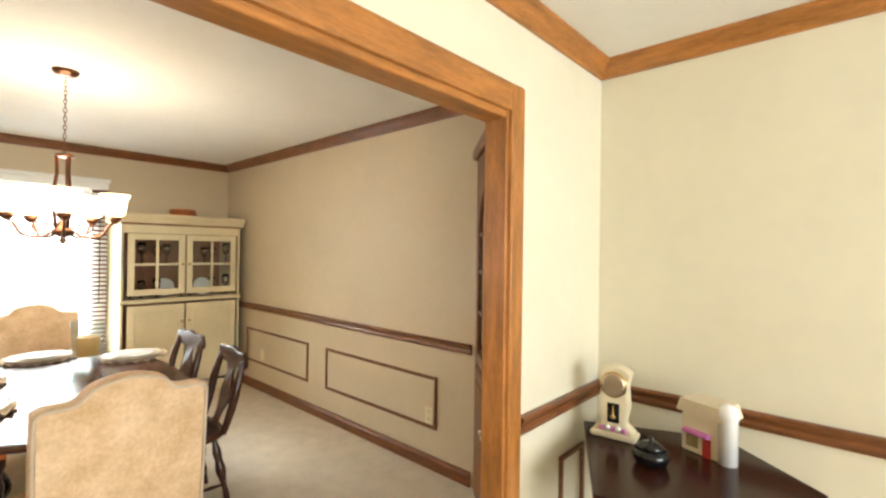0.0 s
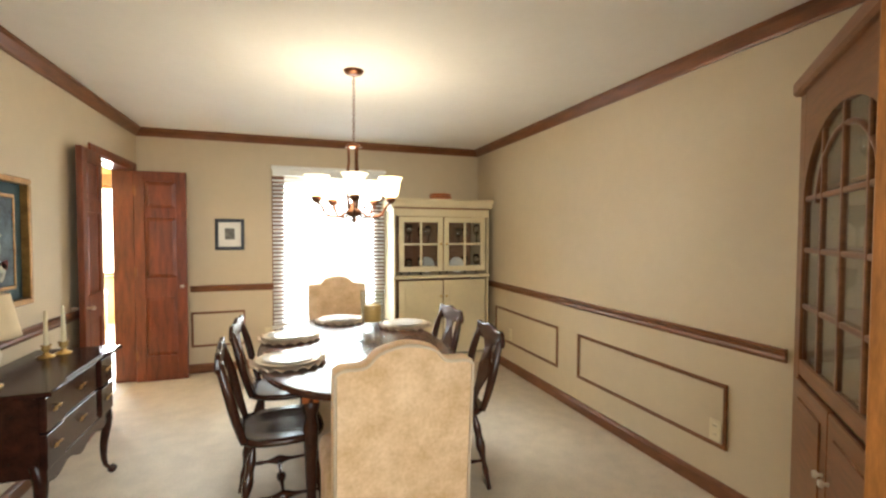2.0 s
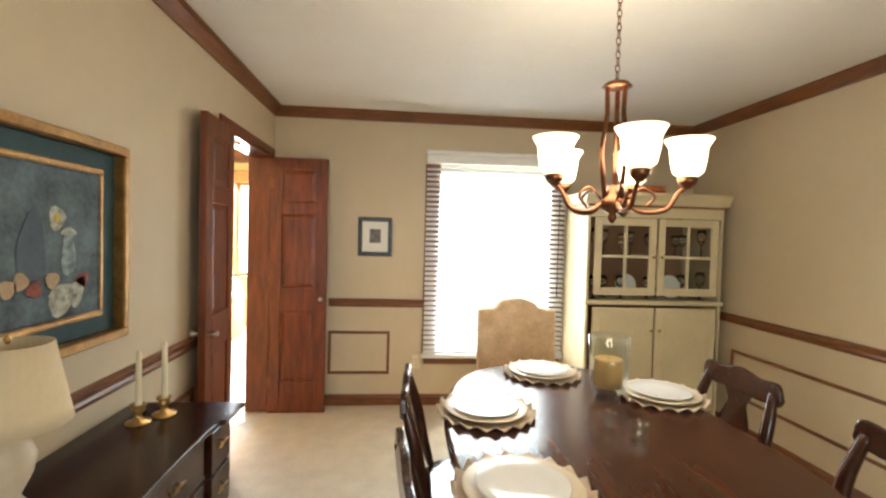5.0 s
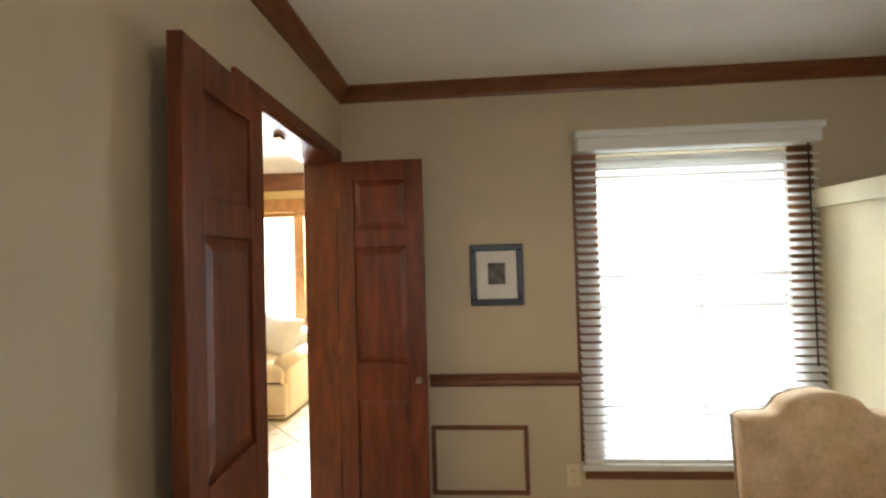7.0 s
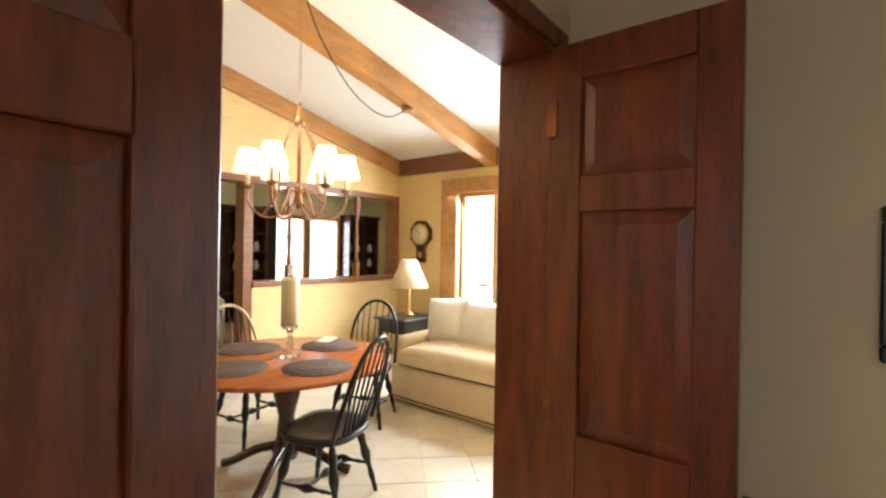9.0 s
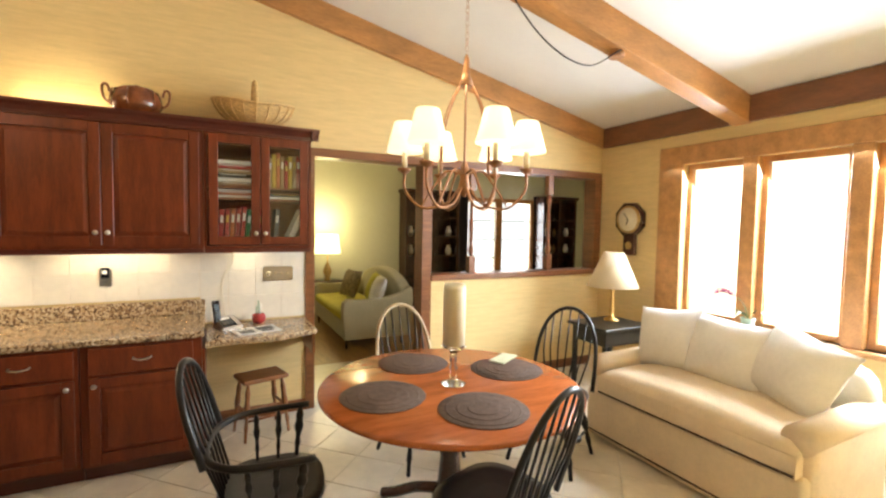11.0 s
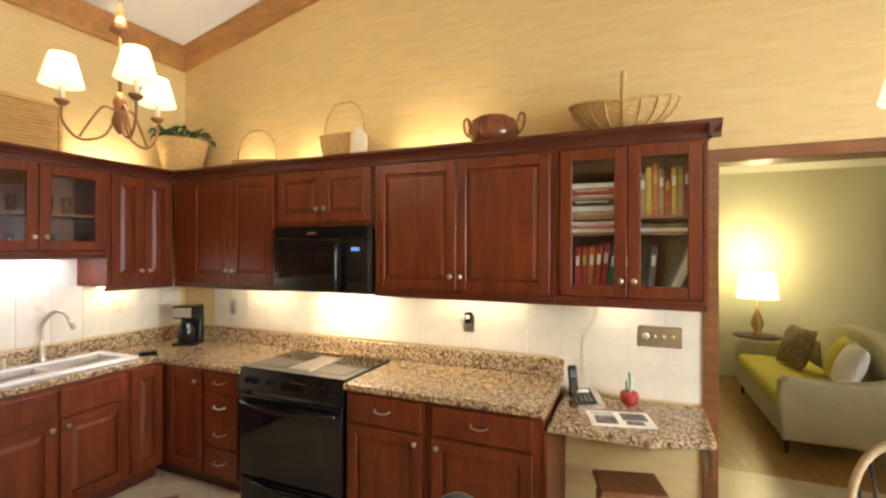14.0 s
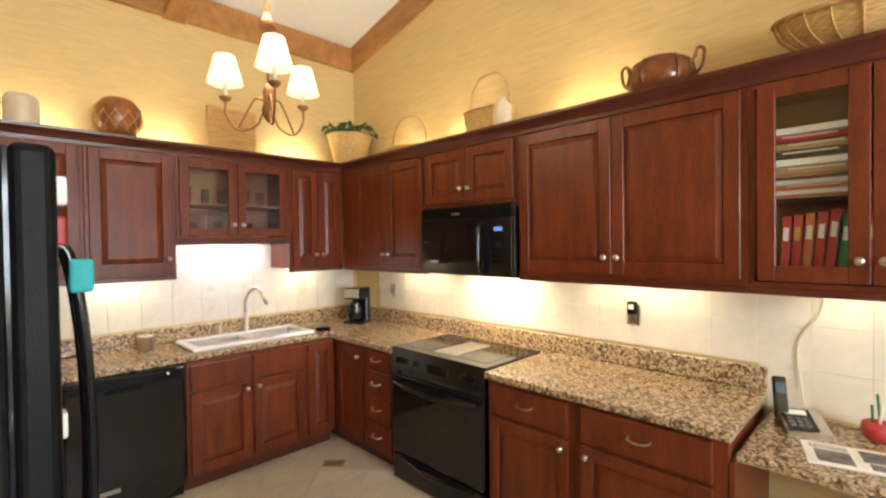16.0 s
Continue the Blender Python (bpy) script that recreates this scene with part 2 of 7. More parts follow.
UNDER = glowing("lit strip diffuser", (1.0, 0.83, 0.56), 64.0)
# Emission stands in for outdoor daylight; the dining copy is only weaker.
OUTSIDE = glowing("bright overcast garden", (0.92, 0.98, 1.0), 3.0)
OUTDIM = glowing("bright shaded garden", (0.92, 0.98, 1.0), 1.9)

# ---- mesh tools ----


def box(bm, x0, y0, z0, x1, y1, z1, bevel=0.0, seg=1):
    (x0, x1), (y0, y1), (z0, z1) = sorted((x0, x1)), sorted((y0, y1)), sorted((z0, z1))
    v = [bm.verts.new((x, y, z)) for z in (z0, z1) for y in (y0, y1) for x in (x0, x1)]
    f = [bm.faces.new([v[i] for i in q]) for q in ((0, 2, 3, 1), (4, 5, 7, 6), (0, 1, 5, 4), (2, 6, 7, 3), (0, 4, 6, 2), (1, 3, 7, 5))]
    if bevel:
        edges = {e for q in f for e in q.edges}
        bmesh.ops.bevel(bm, geom=list(edges), offset=bevel, segments=seg, affect="EDGES", profile=0.5)
    return bm


def lathe(bm, profile, seg=20, at=(0, 0, 0), wave=0.0, waves=0):
    rings = []
    for r, z in profile:
        ring = []
        for i in range(seg):
            a = 2 * math.pi * i / seg
            k = r * (1 + wave * math.cos(waves * a)) if waves else r
            ring.append(bm.verts.new((at[0] + k * math.cos(a), at[1] + k * math.sin(a), at[2] + z)))
        rings.append(ring)
    for a, b in zip(rings, rings[1:]):
        for i in range(seg):
            f = bm.faces.new((a[i], a[(i + 1) % seg], b[(i + 1) % seg], b[i]))
            f.smooth = True
    for ring, flip in ((rings[0], True), (rings[-1], False)):
        bm.faces.new(ring[::-1] if flip else ring)
    return bm


def tube(bm, pts, r, seg=8, radii=None):
    """A round bar along a line of points."""
    pts = [Vector(p) for p in pts]
    rings = []
    side = None
    for i, p in enumerate(pts):
        d = (pts[min(i + 1, len(pts) - 1)] - pts[max(i - 1, 0)]).normalized()
        if side is None:
            side = d.orthogonal().normalized()
        side = (side - d * side.dot(d)).normalized()
        up = d.cross(side)
        k = radii[i] if radii else r
        rings.append([bm.verts.new(p + (side * math.cos(2 * math.pi * j / seg) + up * math.sin(2 * math.pi * j / seg)) * k) for j in range(seg)])
    for a, b in zip(rings, rings[1:]):
        for j in range(seg):
            f = bm.faces.new((a[j], a[(j + 1) % seg], b[(j + 1) % seg], b[j]))
            f.smooth = True
    bm.faces.new(rings[0][::-1])
    bm.faces.new(rings[-1])
    return bm


def curve(ctrl, n=14):
    """A smooth line through control points."""
    c = [Vector(p) for p in ctrl]
    c = [c[0] * 2 - c[1]] + c + [c[-1] * 2 - c[-2]]
    out = []
    for i in range(1, len(c) - 2):
        for k in range(n):
            t = k / n
            a, b, d, e = c[i - 1], c[i], c[i + 1], c[i + 2]
            out.append(0.5 * (2 * b + (d - a) * t + (2 * a - 5 * b + 4 * d - e) * t * t + (3 * b - a - 3 * d + e) * t ** 3))
    out.append(c[-2])
    return out


def extrude(bm, outline, thick, axis="y", at=0.0, bevel=0.0):
    """A flat outline (pairs) given thickness: axis y means pairs are x, z."""
    def put(a, b, d):
        return {"y": (a, d, b), "x": (d, a, b), "z": (a, b, d)}[axis]
    front = [bm.verts.new(put(a, b, at)) for a, b in outline]
    back = [bm.verts.new(put(a, b, at + thick)) for a, b in outline]
    n = len(outline)
    fs = [bm.faces.new(front), bm.faces.new(back[::-1])]
    for i in range(n):
        fs.append(bm.faces.new((front[i], back[i], back[(i + 1) % n], front[(i + 1) % n])))
    bmesh.ops.recalc_face_normals(bm, faces=fs)
    if bevel:
        es = {e for f in fs[:2] for e in f.edges}
        bmesh.ops.bevel(bm, geom=list(es), offset=bevel, segments=2, affect="EDGES", profile=0.5)
    return bm


def part(name, bm, mat, parent=None, label="", at=None, smooth=False):
    """Links a bmesh as one mesh object under a thing or a part."""
    me = bpy.data.meshes.new(name)
    bm.normal_update()
    bm.to_mesh(me)
    bm.free()
    me.materials.append(mat)
    if smooth:
        for p in me.polygons:
            p.use_smooth = True
    ob = new(name, me)
    if parent:
        ob.parent = parent
    if at:
        ob.location = at
    if label:
        tagged(ob, label)
    return ob


def B():
    return bmesh.new()


def thing(name, x, y, z, rz=0, label="", category="", group="", kind=""):
    ob = new(name)
    ob.empty_display_size = 0.1
    ob.matrix_basis = pose(x, y, z, 0, 0, rz)
    return tagged(ob, label, category, group, kind)


def structure(name, bm, mat, label="", category=""):
    return tagged(part(name, bm, mat), label, category or name.split("_")[0], "", "structure")


def wall(name, axis, a0, a1, u0, u1, z0, z1, holes, mat, label):
    """A wall a0..a1 thick across axis, running u0..u1, with holes (u0, u1, z0, z1) through it."""
    bm = B()
    us = sorted({u0, u1, *[h[0] for h in holes], *[h[1] for h in holes]})
    zs = sorted({z0, z1, *[h[2] for h in holes], *[h[3] for h in holes]})
    for ua, ub in zip(us, us[1:]):
        for za, zb in zip(zs, zs[1:]):
            um, zm = (ua + ub) / 2, (za + zb) / 2
            if any(h[0] < um < h[1] and h[2] < zm < h[3] for h in holes):
                continue
            if axis == "x":
                box(bm, a0, ua, za, a1, ub, zb)
            else:
                box(bm, ua, a0, za, ub, a1, zb)
    return structure(name, bm, mat, label, "wall")


FZ = 0.03   # finished floor
CZ = 2.44   # flat ceilings

# ---- structure ----


def run(bm, p0, p1, inward, profile):
    """A moulding from p0 to p1 (x, y): profile pairs are (out from the wall along inward, z)."""
    p0, p1, n = Vector((*p0, 0)), Vector((*p1, 0)), Vector((*inward, 0))
    rings = [[bm.verts.new(p + n * o + Vector((0, 0, z))) for o, z in profile] for p in (p0, p1)]
    k = len(profile)
    fs = [bm.faces.new(rings[0]), bm.faces.new(rings[1][::-1])]
    for i in range(k):
        fs.append(bm.faces.new((rings[0][i], rings[1][i], rings[1][(i + 1) % k], rings[0][(i + 1) % k])))
    bmesh.ops.recalc_face_normals(bm, faces=fs)
    return bm


def crown(z, h=0.075, d=0.065):
    return [(0, z - h), (0.012, z - h), (0.016, z - h + 0.012), (0.03, z - h * 0.6), (d * 0.75, z - h * 0.25), (d, z - 0.012), (d, z), (0, z)]


def rail(z, h=0.065, d=0.028):
    return [(0, z - h), (0.012, z - h), (0.018, z - h * 0.75), (0.014, z - h * 0.55), (0.02, z - h * 0.3), (d, z - h * 0.18), (d, z - 0.006), (0.02, z), (0, z)]


def base(h=0.09, d=0.016):
    return [(0, FZ), (d, FZ), (d, FZ + h - 0.025), (d * 0.6, FZ + h - 0.012), (d * 0.5, FZ + h), (0, FZ + h)]


def strip(name, p0, p1, inward, profile, mat, label):
    return structure(name, run(B(), p0, p1, inward, profile), mat, label, "trim")


WX, EX, SY, NY = -5.6, -1.13, -1.25, 2.30          # dining room faces
FX, FN = -1.06, 2.085                               # front room: west and north faces
KE, KW, KS, KN = -1.75, -8.97, -5.16, -1.40        # kitchen faces
RIDGE, RZ, WEZ, EEZ = -3.6, 3.82, 2.66, 3.40       # kitchen vault

structure("floor_dining", box(B(), WX, SY, -0.15, EX, NY, FZ), CARPET, "cream cut-pile carpet in the dining room", "carpet")
structure("floor_front", box(B(), EX, -3.2, -0.15, 3.5, FN, FZ - 0.002), CARPET, "cream carpet in the front room", "carpet")
structure("floor_kitchen", box(B(), KW - 0.2, KS - 0.14, -0.15, KE, SY, FZ - 0.006), GROUT, "pale tiled kitchen floor bed", "floor")
structure("floor_passage", box(B(), -13.2, -6.3, -0.15, -3.5, KS - 0.14, FZ - 0.006), FTILE, "pale tiled floor beyond the opening", "floor")
structure("floor_family", box(B(), -13.2, -9.4, -0.15, -3.5, -6.3, FZ - 0.004), PARQ, "golden hardwood floor in the family room", "floor")
structure("ceiling_dining", box(B(), WX - 0.15, SY - 0.15, CZ, EX, NY + 0.15, CZ + 0.12), WHITE, "flat white plaster ceiling", "ceiling")
structure("ceiling_front", box(B(), EX, -3.3, 2.352, 3.6, FN + 0.15, CZ + 0.12), WHITE, "flat white plaster ceiling", "ceiling")
structure("ceiling_family", box(B(), -13.3, -9.5, 2.62, -3.4, KS - 0.14, 2.75), WHITE, "white plaster ceiling of the family room", "ceiling")
bm = B()
extrude(bm, [(KW - 0.15, WEZ - 0.035), (RIDGE, RZ), (KE + 0.15, EEZ - 0.035), (KE + 0.15, EEZ + 0.12), (RIDGE, RZ + 0.15), (KW - 0.15, WEZ + 0.12)], KN - KS + 0.3, "y", KS - 0.15)
structure("ceiling_kitchen", bm, WHITE, "white vaulted plaster ceiling", "ceiling")

wall("wall_dining_west", "x", WX - 0.15, WX, SY - 0.0, NY + 0.15, -0.1, CZ, [(0.0, 1.12, 0.46, 2.03)], WALL, "beige painted wall with a window")
wall("wall_dining_north", "y", NY, NY + 0.15, WX, EX, -0.1, CZ, [], WALL, "beige painted wall with panel mouldings")
wall("wall_dining_east", "x", EX, FX, -3.2, NY, -0.1, CZ, [(-0.9, 1.345, -0.1, 1.975)], FRONT, "painted wall with a wide cased opening")
structure("wall_dining_east_lining", box(B(), EX - 0.006, 1.41, FZ, EX - 0.001, NY, CZ), WALL, "beige painted inner face of the wall", "wall")
wall("wall_dining_south", "y", SY - 0.075, SY, WX, EX, -0.1, CZ, [(-5.50, -4.54, -0.1, 2.045)], WALL, "beige painted wall with a double doorway")
structure("wall_dining_return", box(B(), EX - 0.006, SY, FZ, EX - 0.001, -1.02, CZ), WALL, "beige painted wall return", "wall")
wall("wall_kitchen_north", "y", KN, SY - 0.075, KW, 3.5, -0.1, 3.95, [(-5.50, -4.54, -0.1, 2.045)], GRASS, "grasscloth papered wall with a doorway")
wall("wall_kitchen_south", "y", KS - 0.14, KS, -13.05, KE, -0.1, 3.95, [(-6.76, -5.79, -0.1, 2.11), (-8.87, -6.85, 1.07, 2.11)], GRASS, "grasscloth papered wall with an opening and a pass-through")
wall("wall_kitchen_east", "x", KE, KE + 0.15, KS - 0.14, KN, -0.1, 3.9, [], GRASS, "grasscloth papered end wall")
wall("wall_kitchen_west", "x", KW - 0.15, KW, KS, KN, -0.1, 2.75, [(-4.15, -1.95, 0.77, 2.17)], GRASS, "papered wall with a row of casement windows")
wall("wall_pantry", "y", -1.95, KN, -4.32, KE, -0.1, 3.75, [], GRASS, "plain papered pantry wall")
wall("wall_front_north", "y", FN, FN + 0.15, FX, 3.5, -0.1, CZ, [], FRONT, "cream painted wall with chair rail")
wall("wall_front_south", "y", -3.35, -3.2, EX, 3.5, -0.1, CZ, [], FRONT, "cream painted wall")
wall("wall_front_east", "x", 3.5, 3.65, -3.35, FN, -0.1, CZ, [(-1.2, 1.6, 0.6, 2.3)], FRONT, "unseen cream painted wall with an added window opening")
wall("wall_family_south", "y", -9.35, -9.2, -13.2, -3.5, -0.1, 2.62, [(-10.22, -9.57, 0.5, 2.04), (-11.1, -10.38, 0.5, 2.04)], FAMILY, "pale green wall with a pair of windows")
wall("wall_family_west", "x", -13.2, -13.05, -9.25, KS - 0.14, -0.1, 2.62, [], FAMILY, "pale green painted wall")
wall("wall_family_east", "x", -3.65, -3.5, -9.25, KS - 0.14, -0.1, 2.62, [], FAMILY, "pale green painted wall")

# dining mouldings
strip("trim_crown_west", (WX, SY), (WX, NY), (1, 0), crown(CZ), TRIMH, "brown stained crown moulding")
strip("trim_crown_north", (WX, NY), (EX, NY), (0, -1), crown(CZ), TRIMH, "brown stained crown moulding")
strip("trim_crown_south", (WX, SY), (EX, SY), (0, 1), crown(CZ), TRIMH, "brown stained crown moulding")
strip("trim_crown_front_west", (FX, -3.2), (FX, FN), (1, 0), crown(2.352, 0.072, 0.06), OAKY, "golden oak crown moulding")
strip("trim_crown_front_north", (FX, FN), (3.5, FN), (0, -1), crown(2.352, 0.072, 0.06), OAKX, "golden oak crown moulding")
RZT = 0.912
strip("trim_rail_west_a", (WX, -0.80), (WX, -0.005), (1, 0), rail(RZT), TRIMH, "brown stained chair rail")
strip("trim_rail_west_b", (WX, 1.14), (WX, NY), (1, 0), rail(RZT), TRIMH, "brown stained chair rail")
strip("trim_rail_north", (WX, NY), (-1.96, NY), (0, -1), rail(RZT), TRIMH, "brown stained chair rail")
strip("trim_rail_south", (-4.44, SY), (EX, SY), (0, 1), rail(RZT), TRIMH, "brown stained chair rail")
strip("trim_rail_front_west", (FX, 1.42), (FX, FN), (1, 0), rail(0.925), TRIMH, "brown stained chair rail")
strip("trim_rail_front_north", (FX, FN), (3.5, FN), (0, -1), rail(0.925), TRIMH, "brown stained chair rail")
strip("baseboard_west", (WX, SY), (WX, NY), (1, 0), base(), TRIMH, "brown stained baseboard")
strip("baseboard_north", (WX, NY), (-1.96, NY), (0, -1), base(), TRIMH, "brown stained baseboard")
strip("baseboard_south", (-4.44, SY), (EX, SY), (0, 1), base(), TRIMH, "brown stained baseboard")
strip("baseboard_front", (FX, FN), (3.5, FN), (0, -1), base(), TRIMH, "brown stained baseboard")
strip("baseboard_half_wall", (-8.87, KS), (-6.85, KS), (0, 1), base(), TRIMH, "brown stained baseboard")
strip("baseboard_desk", (-5.73, KS), (-5.0, KS), (0, 1), base(), TRIMH, "brown stained baseboard")


def panel_moulding(name, axis, face, inward, u0, u1, z0, z1, w=0.022, d=0.014, label="thin brown picture-frame panel moulding"):
    p = thing(name, 0, 0, 0, 0, label, "panel moulding", "panel mouldings", "structure")
    for ua, ub, za, zb in ((u0, u1, z1 - w, z1), (u0, u1, z0, z0 + w), (u0, u0 + w, z0 + w, z1 - w), (u1 - w, u1, z0 + w, z1 - w)):
        a, b = sorted((face, face + inward * d))
        bm = B()
        box(bm, a, ua, za, b, ub, zb, 0.004) if axis == "x" else box(bm, ua, a, za, ub, b, zb, 0.004)
        part("moulding_bar", bm, TRIM, p)
    return p


panel_moulding("trim_panel_west", "x", WX, 1, -0.80, -0.30, 0.29, 0.645)
panel_moulding("trim_panel_north_a", "y", NY, -1, -5.05, -3.83, 0.30, 0.65)
panel_moulding("trim_panel_north_b", "y", NY, -1, -3.55, -2.25, 0.30, 0.65)
panel_moulding("trim_panel_south_a", "y", SY, 1, -2.7, -1.5, 0.30, 0.65)
panel_moulding("trim_panel_south_b", "y", SY, 1, -4.2, -2.95, 0.30, 0.65)
panel_moulding("trim_panel_front_w", "x", FX, 1, 1.72, 1.93, 0.30, 0.69)
panel_moulding("trim_panel_front_n", "y", FN, -1, -0.25, 0.9, 0.30, 0.62)

# cased opening between front room and dining room
op = thing("trim_cased_opening", 0, 0, 0, 0, "wide golden oak cased opening", "casing", "", "structure")
part("jamb", box(B(), EX - 0.01, 1.317, FZ, FX + 0.01, 1.345, 1.975, 0.003), OAK, op)
part("jamb", box(B(), EX - 0.01, -0.9, FZ, FX + 0.01, -0.872, 1.965, 0.003), OAK, op)
part("head_jamb", box(B(), EX - 0.01, -0.872, 1.937, FX + 0.01, 1.317, 1.965, 0.003), OAKY, op)
for xa, xb in ((FX, FX + 0.024), (EX - 0.016, EX)):
    part("casing", box(B(), xa, 1.33, FZ, xb, 1.41, 2.055, 0.008, 2), OAK, op)
    part("casing", box(B(), xa, -1.0, FZ, xb, -0.885, 2.055, 0.008, 2), OAK, op)
    part("head_casing", box(B(), xa, -0.885, 1.96, xb, 1.33, 2.055, 0.008, 2), OAKY, op)

# double doorway between dining room and kitchen
dw = thing("trim_doorway", 0, 0, 0, 0, "dark cherry door casing around a double doorway", "casing", "", "structure")
for xa, xb in ((-5.50, -5.47), (-4.57, -4.54)):
    part("jamb", box(B(), xa, KN - 0.01, FZ, xb, SY + 0.01, 2.02, 0.003), DOOR, dw)
part("head_jamb", box(B(), -5.50, KN - 0.01, 2.02, -4.54, SY + 0.01, 2.045, 0.003), DOOR, dw)
for ya, yb in ((SY, SY + 0.018), (KN - 0.018, KN)):
    part("casing", box(B(), -5.555, ya, FZ, -5.49, yb, 2.095, 0.006, 2), DOOR, dw)
    part("casing", box(B(), -4.55, ya, FZ, -4.485, yb, 2.095, 0.006, 2), DOOR, dw)
    part("head_casing", box(B(), -5.49, ya, 2.035, -4.55, yb, 2.095, 0.006, 2), DOOR, dw)
part("ball_catch", box(B(), -4.99, -1.33, 2.008, -4.94, -1.30, 2.02, 0.003), BRASS, dw, "brass ball catch")


def door_leaf(name, x, y, rz, label, knob_side):
    """A narrow three-panel leaf, hinged at its local origin and running along +x."""
    d = thing(name, x, y, FZ, rz, label, "door", "double doors", "structure")
    w, h, t = 0.43, 1.985, 0.036
    st = 0.085
    rows = ((0.24, 0.80), (0.98, 1.55), (1.64, 1.89))
    for u0 in (0, w - st):
        part("stile", box(B(), u0, -t / 2, 0, u0 + st, t / 2, h, 0.003), DOOR, d)
    zs = [0, *[z for r in rows for z in r], h]
    for z0, z1 in zip(zs[::2], zs[1::2]):
        part("rail", box(B(), st, -t / 2, z0, w - st, t / 2, z1, 0.002), DOOR, d)
    for z0, z1 in rows:
        bm = B()
        box(bm, st - 0.005, -0.006, z0 - 0.005, w - st + 0.005, 0.006, z1 + 0.005)
        for s in (1, -1):
            q = 0.035
            o = [bm.verts.new((a, s * 0.006, b)) for a, b in ((st, z0), (w - st, z0), (w - st, z1), (st, z1))]
            i = [bm.verts.new((a, s * 0.015, b)) for a, b in ((st + q, z0 + q), (w - st - q, z0 + q), (w - st - q, z1 - q), (st + q, z1 - q))]
            bm.faces.new(i if s < 0 else i[::-1])
            for k in range(4):
                bm.faces.new((o[k], o[(k + 1) % 4], i[(k + 1) % 4], i[k]))
        bmesh.ops.recalc_face_normals(bm, faces=bm.faces)
        part("panel", bm, DOOR, d)
    for s in (1, -1):
        k = B()
        lathe(k, [(0.012, 0), (0.008, 0.012), (0.009, 0.02), (0.016, 0.03), (0.016, 0.042), (0.009, 0.05)], 14)
        kn = part("door_knob", k, STEEL, d, "brushed metal knob")
        kn.matrix_basis = pose(w - 0.035, s * t / 2, 0.90, -90 * s, 0, 0)
    for z in (0.2, 1.0, 1.75):
        part("hinge", box(B(), -0.006, -t / 2 - 0.004, z, 0.02, -t / 2, z + 0.09), BRONZE, d)
    return d


door_leaf("door_1", -5.455, SY + 0.02, 90, "open dark cherry three-panel door leaf by the window wall", 1)
door_leaf("door_2", -4.552, SY + 0.045, 4, "open dark cherry three-panel door leaf folded along the wall", 1)

# kitchen opening, post and pass-through
ko = thing("trim_kitchen_opening", 0, 0, 0, 0, "cherry stained casing round the opening and pass-through", "casing", "", "structure")
for xa, xb, za, zb in ((-5.79, -5.725, FZ, 2.11), (-6.85, -6.76, FZ, 2.11), (-8.96, -8.87, 1.07, 2.11)):
    part("post", box(B(), xa - 0.004, KS - 0.155, za, xb + 0.004, KS + 0.018, zb - 0.001, 0.002), TRIM, ko)
part("header", box(B(), -8.96, KS - 0.155, 2.106, -5.725, KS + 0.02, 2.175, 0.004), TRIM, ko)
part("sill", box(B(), -8.97, KS - 0.17, 1.05, -6.85, KS + 0.035, 1.105, 0.005), TRIM, ko)
for xm in (-7.32, -8.28):
    part("spindle_post", box(B(), xm - 0.035, KS - 0.10, 1.085, xm + 0.035, KS - 0.03, 1.27, 0.004), TRIM, ko)
    part("spindle", lathe(B(), [(0.018, 0), (0.03, 0.05), (0.018, 0.12), (0.024, 0.3), (0.018, 0.5), (0.03, 0.58), (0.02, 0.64)], 14, (xm, KS - 0.065, 1.27)), TRIM, ko)
    part("spindle_post", box(B(), xm - 0.035, KS - 0.10, 1.91, xm + 0.035, KS - 0.03, 2.11, 0.004), TRIM, ko)
# vault beams
def sloped(bm, x0, z0, x1, z1, y0, y1, h):
    return extrude(bm, [(x0, z0 - h), (x1, z1 - h), (x1, z1 - 0.002), (x0, z0 - 0.002)], y1 - y0, "y", y0, 0.006)


structure("beam_south_west", sloped(B(), KW, WEZ, RIDGE, RZ, KS, KS + 0.05, 0.21), BEAM, "orange stained pine beam along the sloping wall top", "beam")
structure("beam_south_east", sloped(B(), RIDGE, RZ, KE, EEZ, KS, KS + 0.05, 0.21), BEAM, "orange stained pine beam along the sloping wall top", "beam")
structure("beam_main_west", sloped(B(), KW, WEZ, RIDGE, RZ, -3.72, -3.57, 0.22), BEAM, "heavy orange pine ceiling beam", "beam")
structure("beam_main_east", sloped(B(), RIDGE, RZ, KE, EEZ, -3.72, -3.57, 0.22), BEAM, "heavy orange pine ceiling beam", "beam")
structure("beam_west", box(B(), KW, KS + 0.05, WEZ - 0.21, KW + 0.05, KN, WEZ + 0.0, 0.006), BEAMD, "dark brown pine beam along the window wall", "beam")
structure("beam_east", box(B(), KE - 0.05, KS + 0.05, EEZ - 0.21, KE, KN, EEZ + 0.0, 0.006), BEAM, "orange pine beam along the end wall", "beam")

# Added glowing panels behind the windows in place of real outdoors.
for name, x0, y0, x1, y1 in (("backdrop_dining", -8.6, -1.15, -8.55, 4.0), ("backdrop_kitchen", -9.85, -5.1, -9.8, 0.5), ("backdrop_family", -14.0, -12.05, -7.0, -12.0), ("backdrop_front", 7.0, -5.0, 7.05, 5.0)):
    structure(name, box(B(), x0, y0, -1.0, x1, y1, 4.5), OUTDIM if name == "backdrop_dining" else OUTSIDE, "glowing panel standing in for daylight beyond the window", "backdrop")
